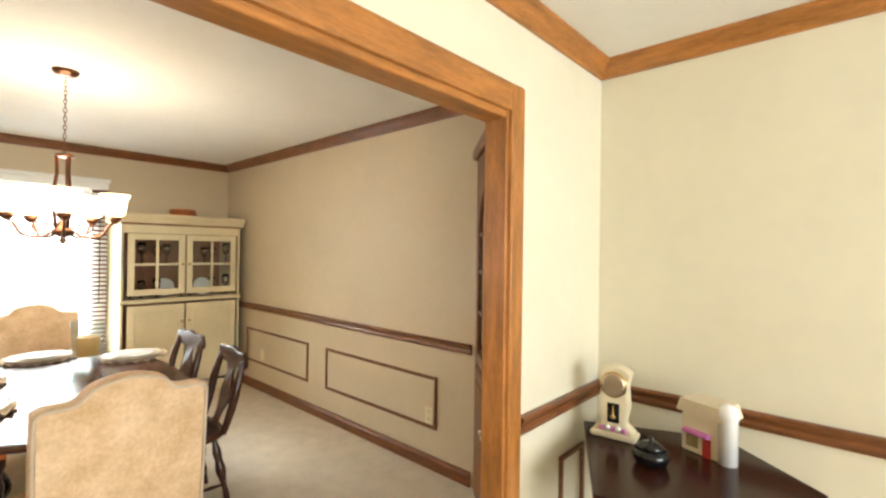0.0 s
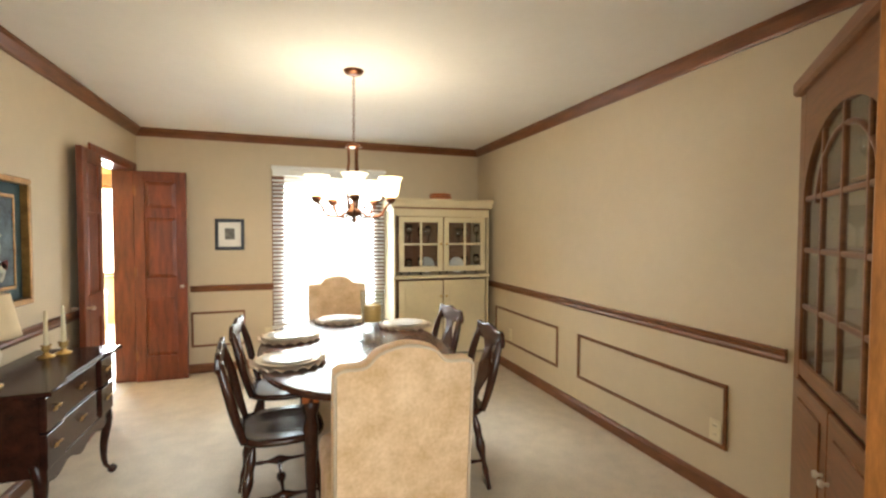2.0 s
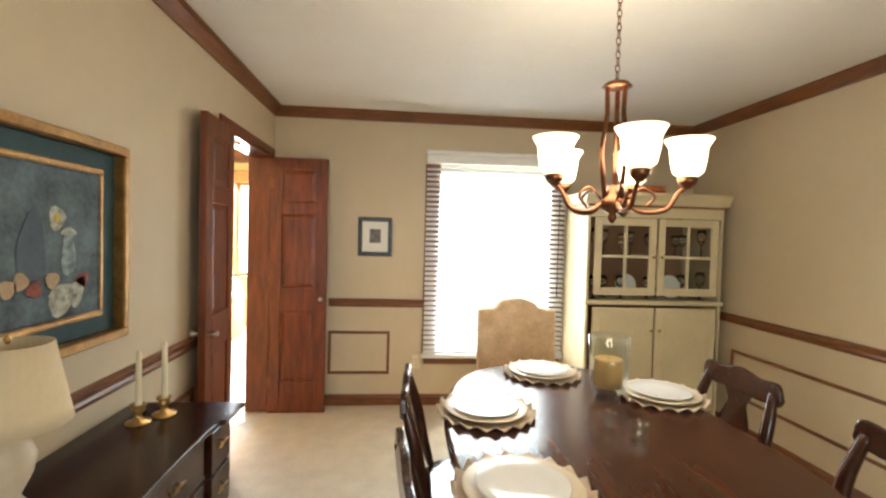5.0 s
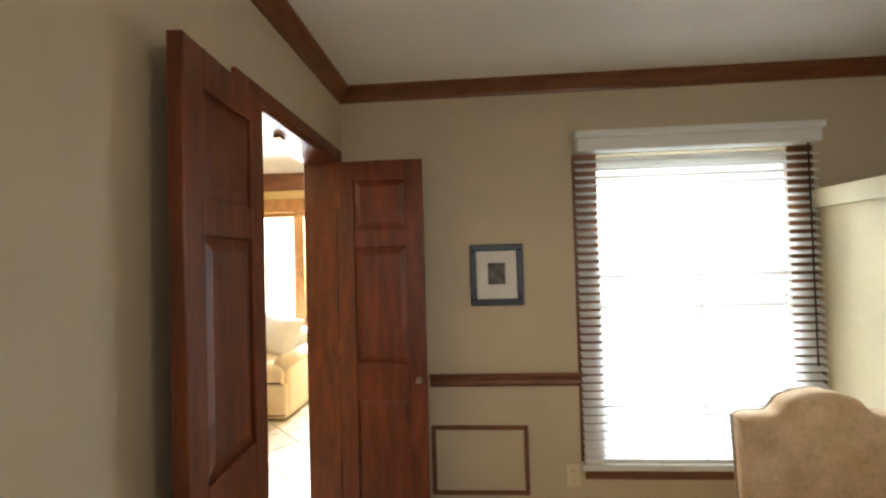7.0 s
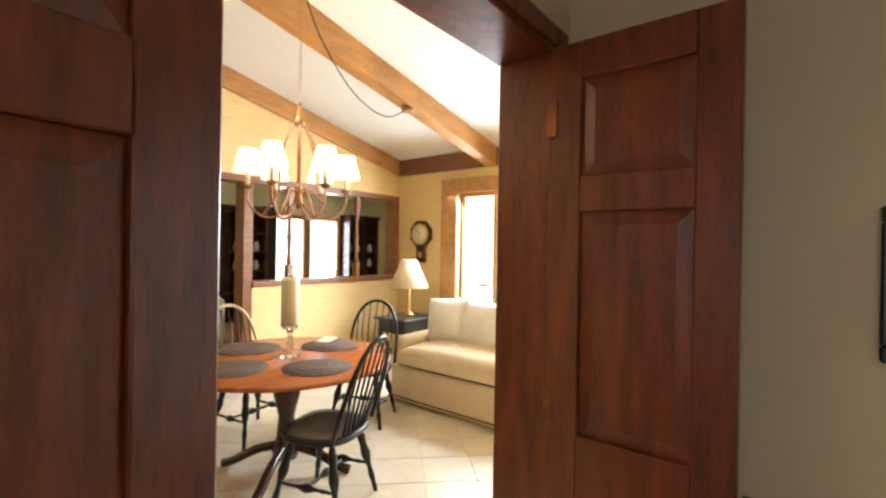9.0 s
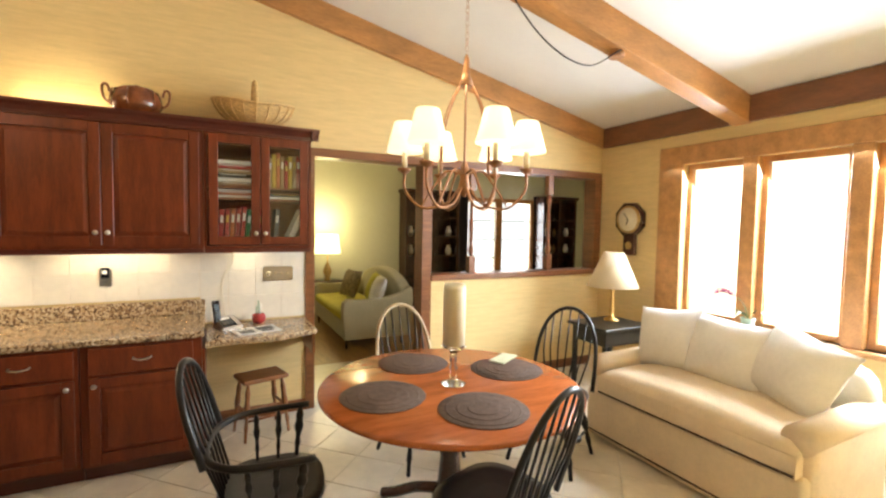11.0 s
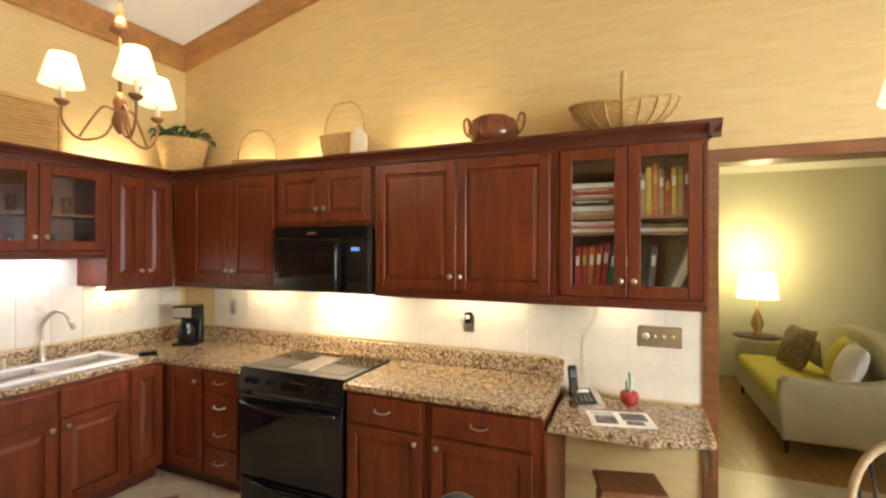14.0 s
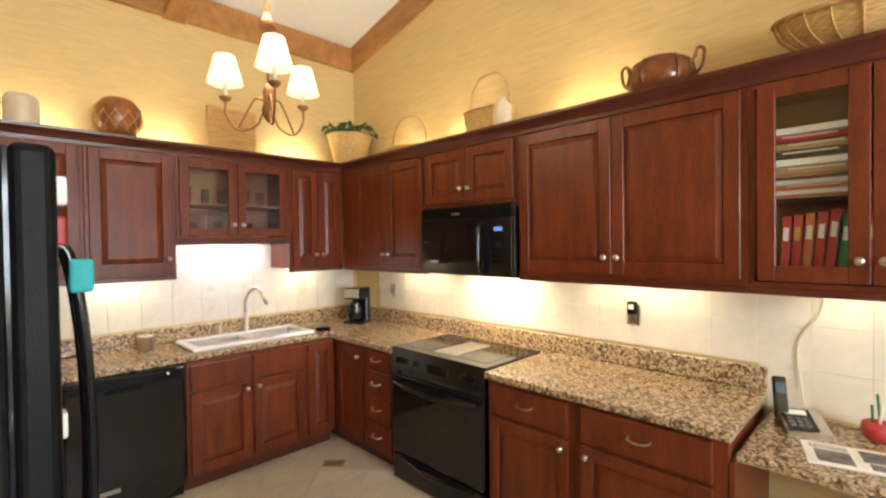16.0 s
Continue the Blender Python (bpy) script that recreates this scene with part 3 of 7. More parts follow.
structure("ground", box(B(), -60, -60, -0.3, 60, 60, -0.2), LEAF, "green garden ground around the house", "ground")

# ---- dining room ----


def turned_leg(bm, p0, p1, r=0.017, rings=(0.18, 0.42, 0.75)):
    """A turned leg with swellings between its ends."""
    p0, p1 = Vector(p0), Vector(p1)
    pts, rad = [], []
    n = 18
    for i in range(n + 1):
        t = i / n
        k = r * (0.62 + 0.55 * math.exp(-((t - rings[0]) / 0.09) ** 2) + 0.75 * math.exp(-((t - rings[1]) / 0.12) ** 2) + 0.3 * math.exp(-((t - rings[2]) / 0.05) ** 2))
        pts.append(p0.lerp(p1, t))
        rad.append(k)
    return tube(bm, pts, r, 10, rad)


def seat_board(w, d, t, z):
    """A saddle seat: rounded plank, dished on top."""
    bm = B()
    n = 28
    rings = []
    for k, (s, dz) in enumerate(((0.86, -t), (0.97, -t * 0.75), (1.0, -t * 0.35), (0.97, 0), (0.8, -0.006), (0.4, -0.014))):
        ring = []
        for i in range(n):
            a = 2 * math.pi * i / n
            c, q = math.cos(a), math.sin(a)
            x = math.copysign(abs(c) ** 0.65, c) * w / 2 * s
            y = math.copysign(abs(q) ** 0.7, q) * d / 2 * s
            ring.append(bm.verts.new((x * (1 + 0.08 * y / d), y, z + dz)))
        rings.append(ring)
    for a, b in zip(rings, rings[1:]):
        for i in range(n):
            f = bm.faces.new((a[i], a[(i + 1) % n], b[(i + 1) % n], b[i]))
            f.smooth = True
    bm.faces.new(rings[0][::-1])
    bm.faces.new(rings[-1])
    return bm


def curve2(pts, n=5):
    return [(p[0], p[1]) for p in curve([(a, b, 0) for a, b in pts], n)]


def dining_chair(x, y, rz, label):
    """A dark fiddle-back chair: saddle seat, splat back, turned splayed legs. Faces +y."""
    c = thing("dining_chair", x, y, FZ, rz, label, "chair", "side chairs round the dining table")
    part("seat", seat_board(0.45, 0.42, 0.04, 0.44), DARKW, c)
    legs = {}
    for sx in (-1, 1):
        for sy in (-1, 1):
            p0, p1 = (sx * 0.15, sy * 0.13, 0.405), (sx * 0.21, sy * 0.20, 0)
            part("leg", turned_leg(B(), p0, p1, 0.02), DARKW, c)
            legs[sx, sy] = Vector(p0).lerp(Vector(p1), 0.62)
    for sx in (-1, 1):
        part("stretcher", turned_leg(B(), legs[sx, -1], legs[sx, 1], 0.013, (0.5, 0.5, 0.2)), DARKW, c)
    part("stretcher", turned_leg(B(), (legs[-1, -1] + legs[-1, 1]) / 2, (legs[1, -1] + legs[1, 1]) / 2, 0.013, (0.5, 0.5, 0.2)), DARKW, c)
    part("stretcher", turned_leg(B(), legs[-1, 1] + Vector((0, 0.01, 0.05)), legs[1, 1] + Vector((0, 0.01, 0.05)), 0.014, (0.5, 0.3, 0.7)), DARKW, c)
    for sx in (-1, 1):
        line = curve([(sx * 0.175, -0.17, 0.43), (sx * 0.185, -0.205, 0.55), (sx * 0.19, -0.235, 0.68), (sx * 0.17, -0.275, 0.82)], 6)
        bm = B()
        tube(bm, line, 0.02, 10, [0.017 + 0.007 * math.sin(3.1 * i / len(line)) for i in range(len(line))])
        part("back_post", bm, DARKW, c)
    bm = B()
    top = curve2([(-0.215, 0.80), (-0.19, 0.862), (-0.1, 0.86), (0, 0.88), (0.1, 0.86), (0.19, 0.862), (0.215, 0.80)], 5)
    bot = curve2([(0.2, 0.775), (0.1, 0.77), (0, 0.775), (-0.1, 0.77), (-0.2, 0.775)], 5)
    extrude(bm, top + bot, 0.024, "y", -0.288, 0.006)
    part("crest_rail", bm, DARKW, c)
    half = [(0.045, 0.43), (0.04, 0.50), (0.07, 0.56), (0.085, 0.62), (0.06, 0.69), (0.05, 0.73), (0.08, 0.78)]
    edge = [(p[0], p[1]) for p in curve([(a, b, 0) for a, b in half], 4)]
    bm = B()
    extrude(bm, edge + [(-a, b) for a, b in reversed(edge)], 0.012, "y", -0.005, 0.003)
    for v in bm.verts:
        t = (v.co.z - 0.43) / 0.35
        v.co.y += -0.172 - 0.10 * t - 0.02 * math.sin(t * 3.1)
    part("back_splat", bm, DARKW, c)
    return c


def host_chair(x, y, rz, label):
    """A fully upholstered chair with a camel-hump back. Faces +y; back at -y."""
    c = thing("host_chair", x, y, FZ, rz, label, "chair", "upholstered chairs at the table ends")
    w = 0.258
    top = curve2([(-w, 0.935), (-w + 0.03, 0.95), (-0.15, 0.955), (-0.10, 1.0), (0, 1.022), (0.10, 1.0), (0.15, 0.955), (w - 0.03, 0.95), (w, 0.935)], 4)
    bm = B()
    extrude(bm, [(-w, 0.14), *top, (w, 0.14)], 0.085, "y", -0.30, 0.02)
    for v in bm.verts:
        v.co.y -= max(0, v.co.z - 0.45) * 0.12
    part("backrest", bm, DAMASK, c, smooth=True)
    bm = B()
    tube(bm, [(a, -0.302 - max(0, b - 0.45) * 0.12, b) for a, b in [(-w + 0.008, 0.16), *[(p * 0.975, q - 0.008) for p, q in top], (w - 0.008, 0.16)]], 0.006, 6)
    part("piping", bm, LINEN, c)
    part("seat_cushion", box(B(), -0.27, -0.21, 0.32, 0.27, 0.27, 0.48, 0.045, 3), DAMASK, c, smooth=True)
    part("skirt", box(B(), -0.262, -0.21, 0.13, 0.262, 0.262, 0.34, 0.012, 2), DAMASK, c)
    for sx in (-1, 1):
        for sy in (-0.25, 0.23):
            part("leg", lathe(B(), [(0.014, 0), (0.02, 0.1), (0.024, 0.15)], 10, (sx * 0.235, sy, 0)), DARKW, c)
    return c


TX, TY = -3.32, 0.50
t = thing("dining_table", TX, TY, FZ, 0, "oval polished walnut dining table set for a meal", "table")
bm = B()
n = 64
rings = []
for s, z in ((0.90, 0.698), (0.985, 0.702), (1.0, 0.712), (1.0, 0.722), (0.985, 0.73), (0.97, 0.732)):
    rings.append([bm.verts.new((0.93 * s * math.copysign(abs(math.cos(a)) ** 0.86, math.cos(a)), 0.55 * s * math.copysign(abs(math.sin(a)) ** 0.86, math.sin(a)), z)) for a in [2 * math.pi * i / n for i in range(n)]])
for a, b in zip(rings, rings[1:]):
    for i in range(n):
        bm.faces.new((a[i], a[(i + 1) % n], b[(i + 1) % n], b[i]))
bm.faces.new(rings[0][::-1])
bm.faces.new(rings[-1])
part("tabletop", bm, TABLET, t)
for sx in (-1, 1):
    for sy in (-1, 1):
        part("leg", lathe(B(), [(0.018, 0), (0.026, 0.03), (0.02, 0.06), (0.03, 0.3), (0.038, 0.48), (0.026, 0.53), (0.042, 0.56), (0.042, 0.62)], 16, (sx * 0.55, sy * 0.28, 0)), DARKW, t)
        part("leg_block", box(B(), sx * 0.55 - 0.04, sy * 0.28 - 0.04, 0.60, sx * 0.55 + 0.04, sy * 0.28 + 0.04, 0.70, 0.004), REDW, t)
for sy in (-1, 1):
    part("apron", box(B(), -0.52, sy * 0.28 - 0.012, 0.61, 0.52, sy * 0.28 + 0.012, 0.70), TABLET, t)
for sx in (-1, 1):
    part("apron", box(B(), sx * 0.55 - 0.012, -0.25, 0.61, sx * 0.55 + 0.012, 0.25, 0.70), TABLET, t)
TZ = FZ + 0.732

CH = "dark-stained fiddle-back wooden dining chair at the oval table"
dining_chair(-2.96, 0.08, 4, CH)
dining_chair(-3.58, 0.09, -3, CH)
dining_chair(-2.98, 0.98, 176, CH)
dining_chair(-3.66, 0.99, 183, CH)
host_chair(-2.42, 0.52, 90, "tan damask camel-back host chair seen from behind")
host_chair(-4.46, 0.55, -90, "tan damask camel-back host chair below the window")


def place_setting(x, y):
    m = thing("placemat", x, y, TZ, 0, "round tan placemat with a ruffled scalloped edge", "placemat", "place settings on the dining table")
    bm = B()
    rs = []
    nn = 72
    for r, z, w in ((0.10, 0.003, 0), (0.155, 0.005, 0.0), (0.175, 0.012, 0.6), (0.192, 0.016, 1.0), (0.19, 0.012, 1.0), (0.15, 0.001, 0)):
        rs.append([bm.verts.new((r * math.cos(a) * (1 + 0.012 * w * math.cos(18 * a)), r * math.sin(a) * (1 + 0.012 * w * math.cos(18 * a)), z + w * 0.011 * math.cos(18 * a))) for a in [2 * math.pi * i / nn for i in range(nn)]])
    for a, b in zip(rs, rs[1:]):
        for i in range(nn):
            bm.faces.new((a[i], a[(i + 1) % nn], b[(i + 1) % nn], b[i])).smooth = True
    bm.faces.new(rs[0][::-1])
    bm.faces.new(rs[-1])
    part("ruffle", bm, LINEN, m)
    p = thing("dinner_plate", x, y, TZ + 0.012, 0, "cream charger plate with a white dinner plate on a ruffled mat", "plate", "place settings on the dining table")
    part("charger", lathe(B(), [(0.10, 0), (0.115, 0.002), (0.16, 0.013), (0.163, 0.015), (0.16, 0.017), (0.11, 0.007), (0.02, 0.006)], 40), SAND, p)
    part("plate", lathe(B(), [(0.07, 0.0075), (0.085, 0.009), (0.125, 0.02), (0.128, 0.022), (0.125, 0.0235), (0.085, 0.0135), (0.02, 0.0125)], 40), PORC, p, "white glazed plate")


for px, py in ((-3.0, 0.12), (-3.56, 0.125), (-4.05, 0.5), (-3.72, 0.93)):
    place_setting(px, py)

h = thing("hurricane_candle", -3.72, 0.69, TZ, 0, "large amber pillar candle in a clear glass hurricane vase", "candle")
part("vase", lathe(B(), [(0.05, 0), (0.055, 0.004), (0.055, 0.03), (0.075, 0.045), (0.082, 0.12), (0.088, 0.27), (0.085, 0.27), (0.078, 0.12), (0.07, 0.05), (0.01, 0.042)], 32), PANE, h)
part("candle", lathe(B(), [(0.058, 0.052), (0.06, 0.06), (0.06, 0.165), (0.055, 0.172), (0.045, 0.166), (0.01, 0.164)], 24), material("amber wax", (0.62, 0.40, 0.15), 0.45, 0, 0.08, 9.0), h)
part("wick", tube(B(), [(0, 0, 0.163), (0.002, 0, 0.178)], 0.0015, 6), BLACK, h)
for i, (gx, gy) in enumerate(((-3.42, 0.55), (-3.33, 0.62))):
    g = thing("glass_votive", gx, gy, TZ, 0, "small clear glass candle holder on the table", "candle holder", "glass votives")
    part("bowl", lathe(B(), [(0.02, 0), (0.03, 0.012), (0.033, 0.05), (0.03, 0.05), (0.026, 0.014), (0.005, 0.008)], 18), PANE, g)

# dining chandelier
CX, CY = -3.365, 0.512
ch = thing("dining_chandelier", CX, CY, CZ, 0, "bronze five-arm chandelier with lit frosted bell shades", "chandelier")
ch.scale = (0.94, 0.94, 0.96)
part("canopy", lathe(B(), [(0.03, -0.03), (0.055, -0.02), (0.065, -0.004), (0.065, 0)], 24), BRONZE, ch)
chain = B()
for i in range(18):
    a = i * math.pi / 2
    z = -0.035 - i * 0.0245
    loop = [(0.008 * math.cos(q) * math.cos(a), 0.008 * math.cos(q) * math.sin(a), z - 0.016 + 0.017 * math.sin(q)) for q in [2 * math.pi * k / 8 for k in range(9)]]
    tube(chain, loop, 0.0022, 5)
part("chain", chain, BRONZE, ch)
part("top_cap", lathe(B(), [(0.012, -0.462), (0.04, -0.470), (0.055, -0.485), (0.03, -0.49)][::-1], 20), BRONZE, ch)
for k in range(3):
    a = 2 * math.pi * k / 3 + 0.5
    ca, sa = math.cos(a), math.sin(a)
    part("strap", tube(B(), [(0.036 * ca, 0.036 * sa, -0.48), (0.032 * ca, 0.032 * sa, -0.58), (0.05 * ca, 0.05 * sa, -0.72), (0.03 * ca, 0.03 * sa, -0.90)], 0.009, 8), BRONZE, ch)
part("hub", lathe(B(), [(0.006, -0.975), (0.018, -0.955), (0.012, -0.94), (0.05, -0.92), (0.055, -0.90), (0.03, -0.88), (0.022, -0.84)], 20), BRONZE, ch)
for k in range(5):
    a = 2 * math.pi * k / 5 + 1.134
    arm = B()
    line = curve([(0.04, 0, -0.90), (0.10, 0, -0.935), (0.18, 0, -0.925), (0.215, 0, -0.87), (0.245, 0, -0.845)], 7)
    tube(arm, line, 0.008, 8)
    tube(arm, curve([(0.05, 0, -0.89), (0.10, 0, -0.85), (0.14, 0, -0.88), (0.115, 0, -0.915)], 6), 0.005, 6)
    o = part("arm", arm, BRONZE, ch)
    o.matrix_basis = pose(0, 0, 0, 0, 0, math.degrees(a))
    ex, ey = 0.245 * math.cos(a), 0.245 * math.sin(a)
    part("cup", lathe(B(), [(0.01, -0.855), (0.03, -0.835), (0.036, -0.815), (0.02, -0.81)], 16, (ex, ey, 0)), BRONZE, ch)
    part("shade", lathe(B(), [(0.03, -0.812), (0.05, -0.797), (0.058, -0.757), (0.062, -0.715), (0.08, -0.685), (0.077, -0.685), (0.059, -0.714), (0.054, -0.757), (0.046, -0.79), (0.02, -0.805)], 24, (ex, ey, 0)), BULBG, ch, "lit frosted glass bell shade")

# window with blinds
wn1 = thing("window_1", WX, 0.56, 0, 0, "white sash window behind lowered white slatted blinds", "window", "", "structure")
for ya, yb, za, zb in ((-0.56, -0.50, 0.46, 2.03), (0.50, 0.56, 0.46, 2.03), (-0.50, 0.50, 0.46, 0.53), (-0.50, 0.50, 1.97, 2.03), (-0.50, 0.50, 1.375, 1.42)):
    part("window_frame", box(B(), -0.12, ya, za, -0.07, yb, zb, 0.004), WHITEP, wn1)
for za, zb in ((0.53, 1.375), (1.42, 1.97)):
    o = part("pane", box(B(), -0.10, -0.50, za, -0.096, 0.50, zb), PANE, wn1)
    o.visible_shadow = False
part("stool_sill", box(B(), -0.07, -0.60, 0.43, 0.05, 0.60, 0.462, 0.006), WHITEP, wn1, "white window sill")
part("apron", box(B(), 0.0, -0.58, 0.375, 0.016, 0.58, 0.43, 0.003), TRIM, wn1, "brown stained apron under the sill")
for ya, yb in ((-0.595, -0.47), (0.47, 0.595)):
    part("side_casing", box(B(), 0.0, ya, 0.462, 0.004, yb, 2.034, 0.001), TRIM, wn1, "narrow brown casing")
bl = thing("window_blind", WX + 0.032, 0.56, 0, 0, "lowered white wooden slat blind with a valance", "blind")
part("valance", box(B(), -0.02, -0.585, 2.035, 0.06, 0.585, 2.10, 0.006), WHITEP, bl)
part("valance_cap", box(B(), -0.02, -0.598, 2.10, 0.075, 0.598, 2.135, 0.01, 2), WHITEP, bl)
part("bottom_rail", box(B(), -0.02, -0.585, 0.475, 0.03, 0.585, 0.495, 0.004), BLINDM, bl)
slat = None
for i in range(37):
    z = 0.52 + i * 0.0408
    if slat is None:
        bm = B()
        box(bm, -0.024, -0.585, -0.0015, 0.024, 0.585, 0.0015)
        slat = part("slat", bm, BLINDM, bl)
    else:
        nxt = new("slat", slat.data)
        nxt.parent = bl
    o = slat if i == 0 else nxt
    o.matrix_basis = pose(0.004, 0, z, 0, 24, 0)
for yy in (-0.4, 0.0, 0.4):
    part("ladder_cord", box(B(), 0.03, yy - 0.002, 0.49, 0.032, yy + 0.002, 2.04), BLINDM, bl)
part("tilt_wand", tube(B(), [(0.05, 0.52, 2.03), (0.05, 0.52, 0.95)], 0.004, 6), BLACKW, bl)

# hutch in the corner
HX0, HX1, HY0, HY1 = -5.58, -5.10, 1.155, 2.225
hu = thing("china_hutch", 0, 0, 0, 0, "cream painted china hutch with glazed upper doors", "hutch")
def hp(name, *a, bevel=0.004, mat=CREAM, parent=None, label=""):
    return part(name, box(B(), *a, bevel), mat, parent or hu, label)
hp("side_panel", HX0, HY0, FZ, HX1, HY0 + 0.022, 1.72)
hp("side_panel", HX0, HY1 - 0.022, FZ, HX1, HY1, 1.72)
hp("back_panel", HX0, HY0 + 0.022, FZ, HX0 + 0.012, HY1 - 0.022, 1.72, mat=INSIDE)
hp("top_board", HX0, HY0 + 0.022, 1.69, HX1, HY1 - 0.022, 1.72)
hp("waist_shelf", HX0 + 0.012, HY0 + 0.022, 0.975, HX1, HY1 - 0.022, 1.0)
hp("waist_moulding", HX1, HY0 - 0.012, 0.965, HX1 + 0.018, HY1 + 0.012, 0.995, bevel=0.006)
hp("inner_shelf", HX0 + 0.012, HY0 + 0.022, 1.315, HX1 - 0.05, HY1 - 0.022, 1.33, mat=INSIDE)
hp("plinth", HX1 - 0.03, HY0 + 0.022, FZ, HX1, HY1 - 0.022, 0.13)
hp("frieze", HX1 - 0.02, HY0 + 0.022, 1.62, HX1, HY1 - 0.022, 1.69)
hp("bead", HX1, HY0 - 0.004, 1.70, HX1 + 0.01, HY1 + 0.004, 1.715, mat=STOOLW, label="thin brown bead line")
bm = B()
extrude(bm, [(HX1, 1.715), (HX1 + 0.02, 1.72), (HX1 + 0.03, 1.75), (HX1 + 0.055, 1.785), (HX1 + 0.055, 1.805), (HX0, 1.805), (HX0, 1.715)], HY1 - HY0 + 0.06, "y", HY0 - 0.03)
part("cornice", bm, CREAM, hu)
for y0, y1, kn in ((HY0 + 0.05, 1.683, 1), (1.697, HY1 - 0.05, -1)):
    d = hp("glazed_door", HX1, y0, 1.04, HX1 + 0.02, y0 + 0.055, 1.615, bevel=0.003)
    d2 = part("door_frame", box(box(box(B(), HX1, y1 - 0.055, 1.04, HX1 + 0.02, y1, 1.615, 0.003), HX1, y0 + 0.055, 1.04, HX1 + 0.02, y1 - 0.055, 1.095), HX1, y0 + 0.055, 1.56, HX1 + 0.02, y1 - 0.055, 1.615), CREAM, hu)
    part("muntin", box(B(), HX1 + 0.003, (y0 + y1) / 2 - 0.01, 1.095, HX1 + 0.018, (y0 + y1) / 2 + 0.01, 1.56), CREAM, hu)
    part("muntin", box(B(), HX1 + 0.003, y0 + 0.055, 1.318, HX1 + 0.017, y1 - 0.055, 1.338), CREAM, hu)
    for ya, yb in ((y0 + 0.055, (y0 + y1) / 2), ((y0 + y1) / 2, y1 - 0.055)):
        for za, zb in ((1.095, 1.318), (1.338, 1.56)):
            o = part("pane", box(B(), HX1 + 0.006, ya, za, HX1 + 0.009, yb, zb), PANE, hu)
            o.visible_shadow = False
    ky = y1 - 0.025 if kn > 0 else y0 + 0.025
    o = part("door_knob", lathe(B(), [(0.006, 0), (0.005, 0.01), (0.013, 0.016), (0.012, 0.024), (0.004, 0.028)], 14), BRASS, hu, "dark brass knob")
    o.matrix_basis = pose(HX1 + 0.02, ky, 1.33, 0, 90, 0)
    low = hp("lower_door", HX1, y0, 0.16, HX1 + 0.02, y1, 0.945, bevel=0.004)
    bm = B()
    box(bm, HX1 + 0.019, y0 + 0.06, 0.22, HX1 + 0.024, y1 - 0.06, 0.885, 0.004)
    part("raised_panel", bm, CREAM, hu)
    o = part("door_knob", lathe(B(), [(0.006, 0), (0.005, 0.01), (0.013, 0.016), (0.012, 0.024), (0.004, 0.028)], 14), BRASS, hu, "dark brass knob")
    o.matrix_basis = pose(HX1 + 0.02, ky, 0.775, 0, 90, 0)
random.seed(4)
for zs in (1.0, 1.33):
    for k in range(9):
        gy = HY0 + 0.10 + k * 0.108
        gx = HX1 - 0.10 - 0.08 * (k % 2)
        if zs == 1.0 and k in (3, 6):
            g = thing("china_plate", gx - 0.06, gy, zs, 0, "upright patterned china plate inside the hutch", "plate", "china in the hutch")
            o = part("plate", lathe(B(), [(0.05, 0), (0.06, 0.002), (0.09, 0.012), (0.088, 0.015), (0.055, 0.006), (0.01, 0.005)], 24), PORC, g)
            o.matrix_basis = pose(0, 0, 0.092, 0, 78, 0)
            continue
        g = thing("wine_glass", gx, gy, zs, 0, "clear stemmed wine glass inside the hutch", "glass", "glassware in the hutch")
        s = random.uniform(0.85, 1.15)
        part("bowl", lathe(B(), [(0.004, 0.08 * s), (0.025, 0.10 * s), (0.036, 0.14 * s), (0.031, 0.19 * s), (0.029, 0.19 * s), (0.033, 0.14 * s), (0.02, 0.105 * s)], 16), GLASS, g)
        part("stem", lathe(B(), [(0.032, 0), (0.03, 0.003), (0.005, 0.01), (0.004, 0.08 * s)], 14), GLASS, g)
tr = thing("copper_tray", -5.28, 1.72, 1.805, 0, "shallow copper coloured basket lying on the hutch", "basket")
for i in range(3):
    part("ring", lathe(B(), [(0.10, 0.004 + i * 0.024), (0.125 - 0.006 * i, 0.008 + i * 0.024), (0.13 - 0.006 * i, 0.02 + i * 0.024), (0.10, 0.024 + i * 0.024)], 24), ORANGE, tr)

# framed picture by the window
fp = thing("framed_print", WX, -0.438, 1.424, 0, "small black framed print with a wide white mat", "picture")
for ya, yb, za, zb in ((-0.137, 0.137, 0.125, 0.158), (-0.137, 0.137, -0.158, -0.125), (-0.137, -0.105, -0.125, 0.125), (0.105, 0.137, -0.125, 0.125)):
    part("frame_bar", box(B(), 0, ya, za, 0.022, yb, zb, 0.004), BLACKW, fp)
part("mat", box(B(), 0, -0.105, -0.125, 0.008, 0.105, 0.125), PAPER, fp, "white paper mat")
part("print", box(B(), 0.008, -0.045, -0.05, 0.0095, 0.045, 0.062), GREY, fp, "grey photograph of a building")


def wall_plate(name, m, label, mat=IVORY, sockets=True, switch=False):
    p = new(name)
    p.empty_display_size = 0.05
    p.matrix_basis = m
    tagged(p, label, "switch" if switch else "outlet")
    part("plate", box(B(), -0.036, -0.006, -0.058, 0.036, 0.0, 0.058, 0.003, 2), mat, p)
    for s in (-1, 1):
        part("socket", box(B(), -0.016, -0.009, s * 0.024 - 0.014, 0.016, -0.005, s * 0.024 + 0.014, 0.004), mat, p)
        for k in (-1, 1):
            part("slot", box(B(), k * 0.006 - 0.0012, -0.0095, s * 0.024 - 0.004, k * 0.006 + 0.0012, -0.009, s * 0.024 + 0.005), BLACK, p)
    return p


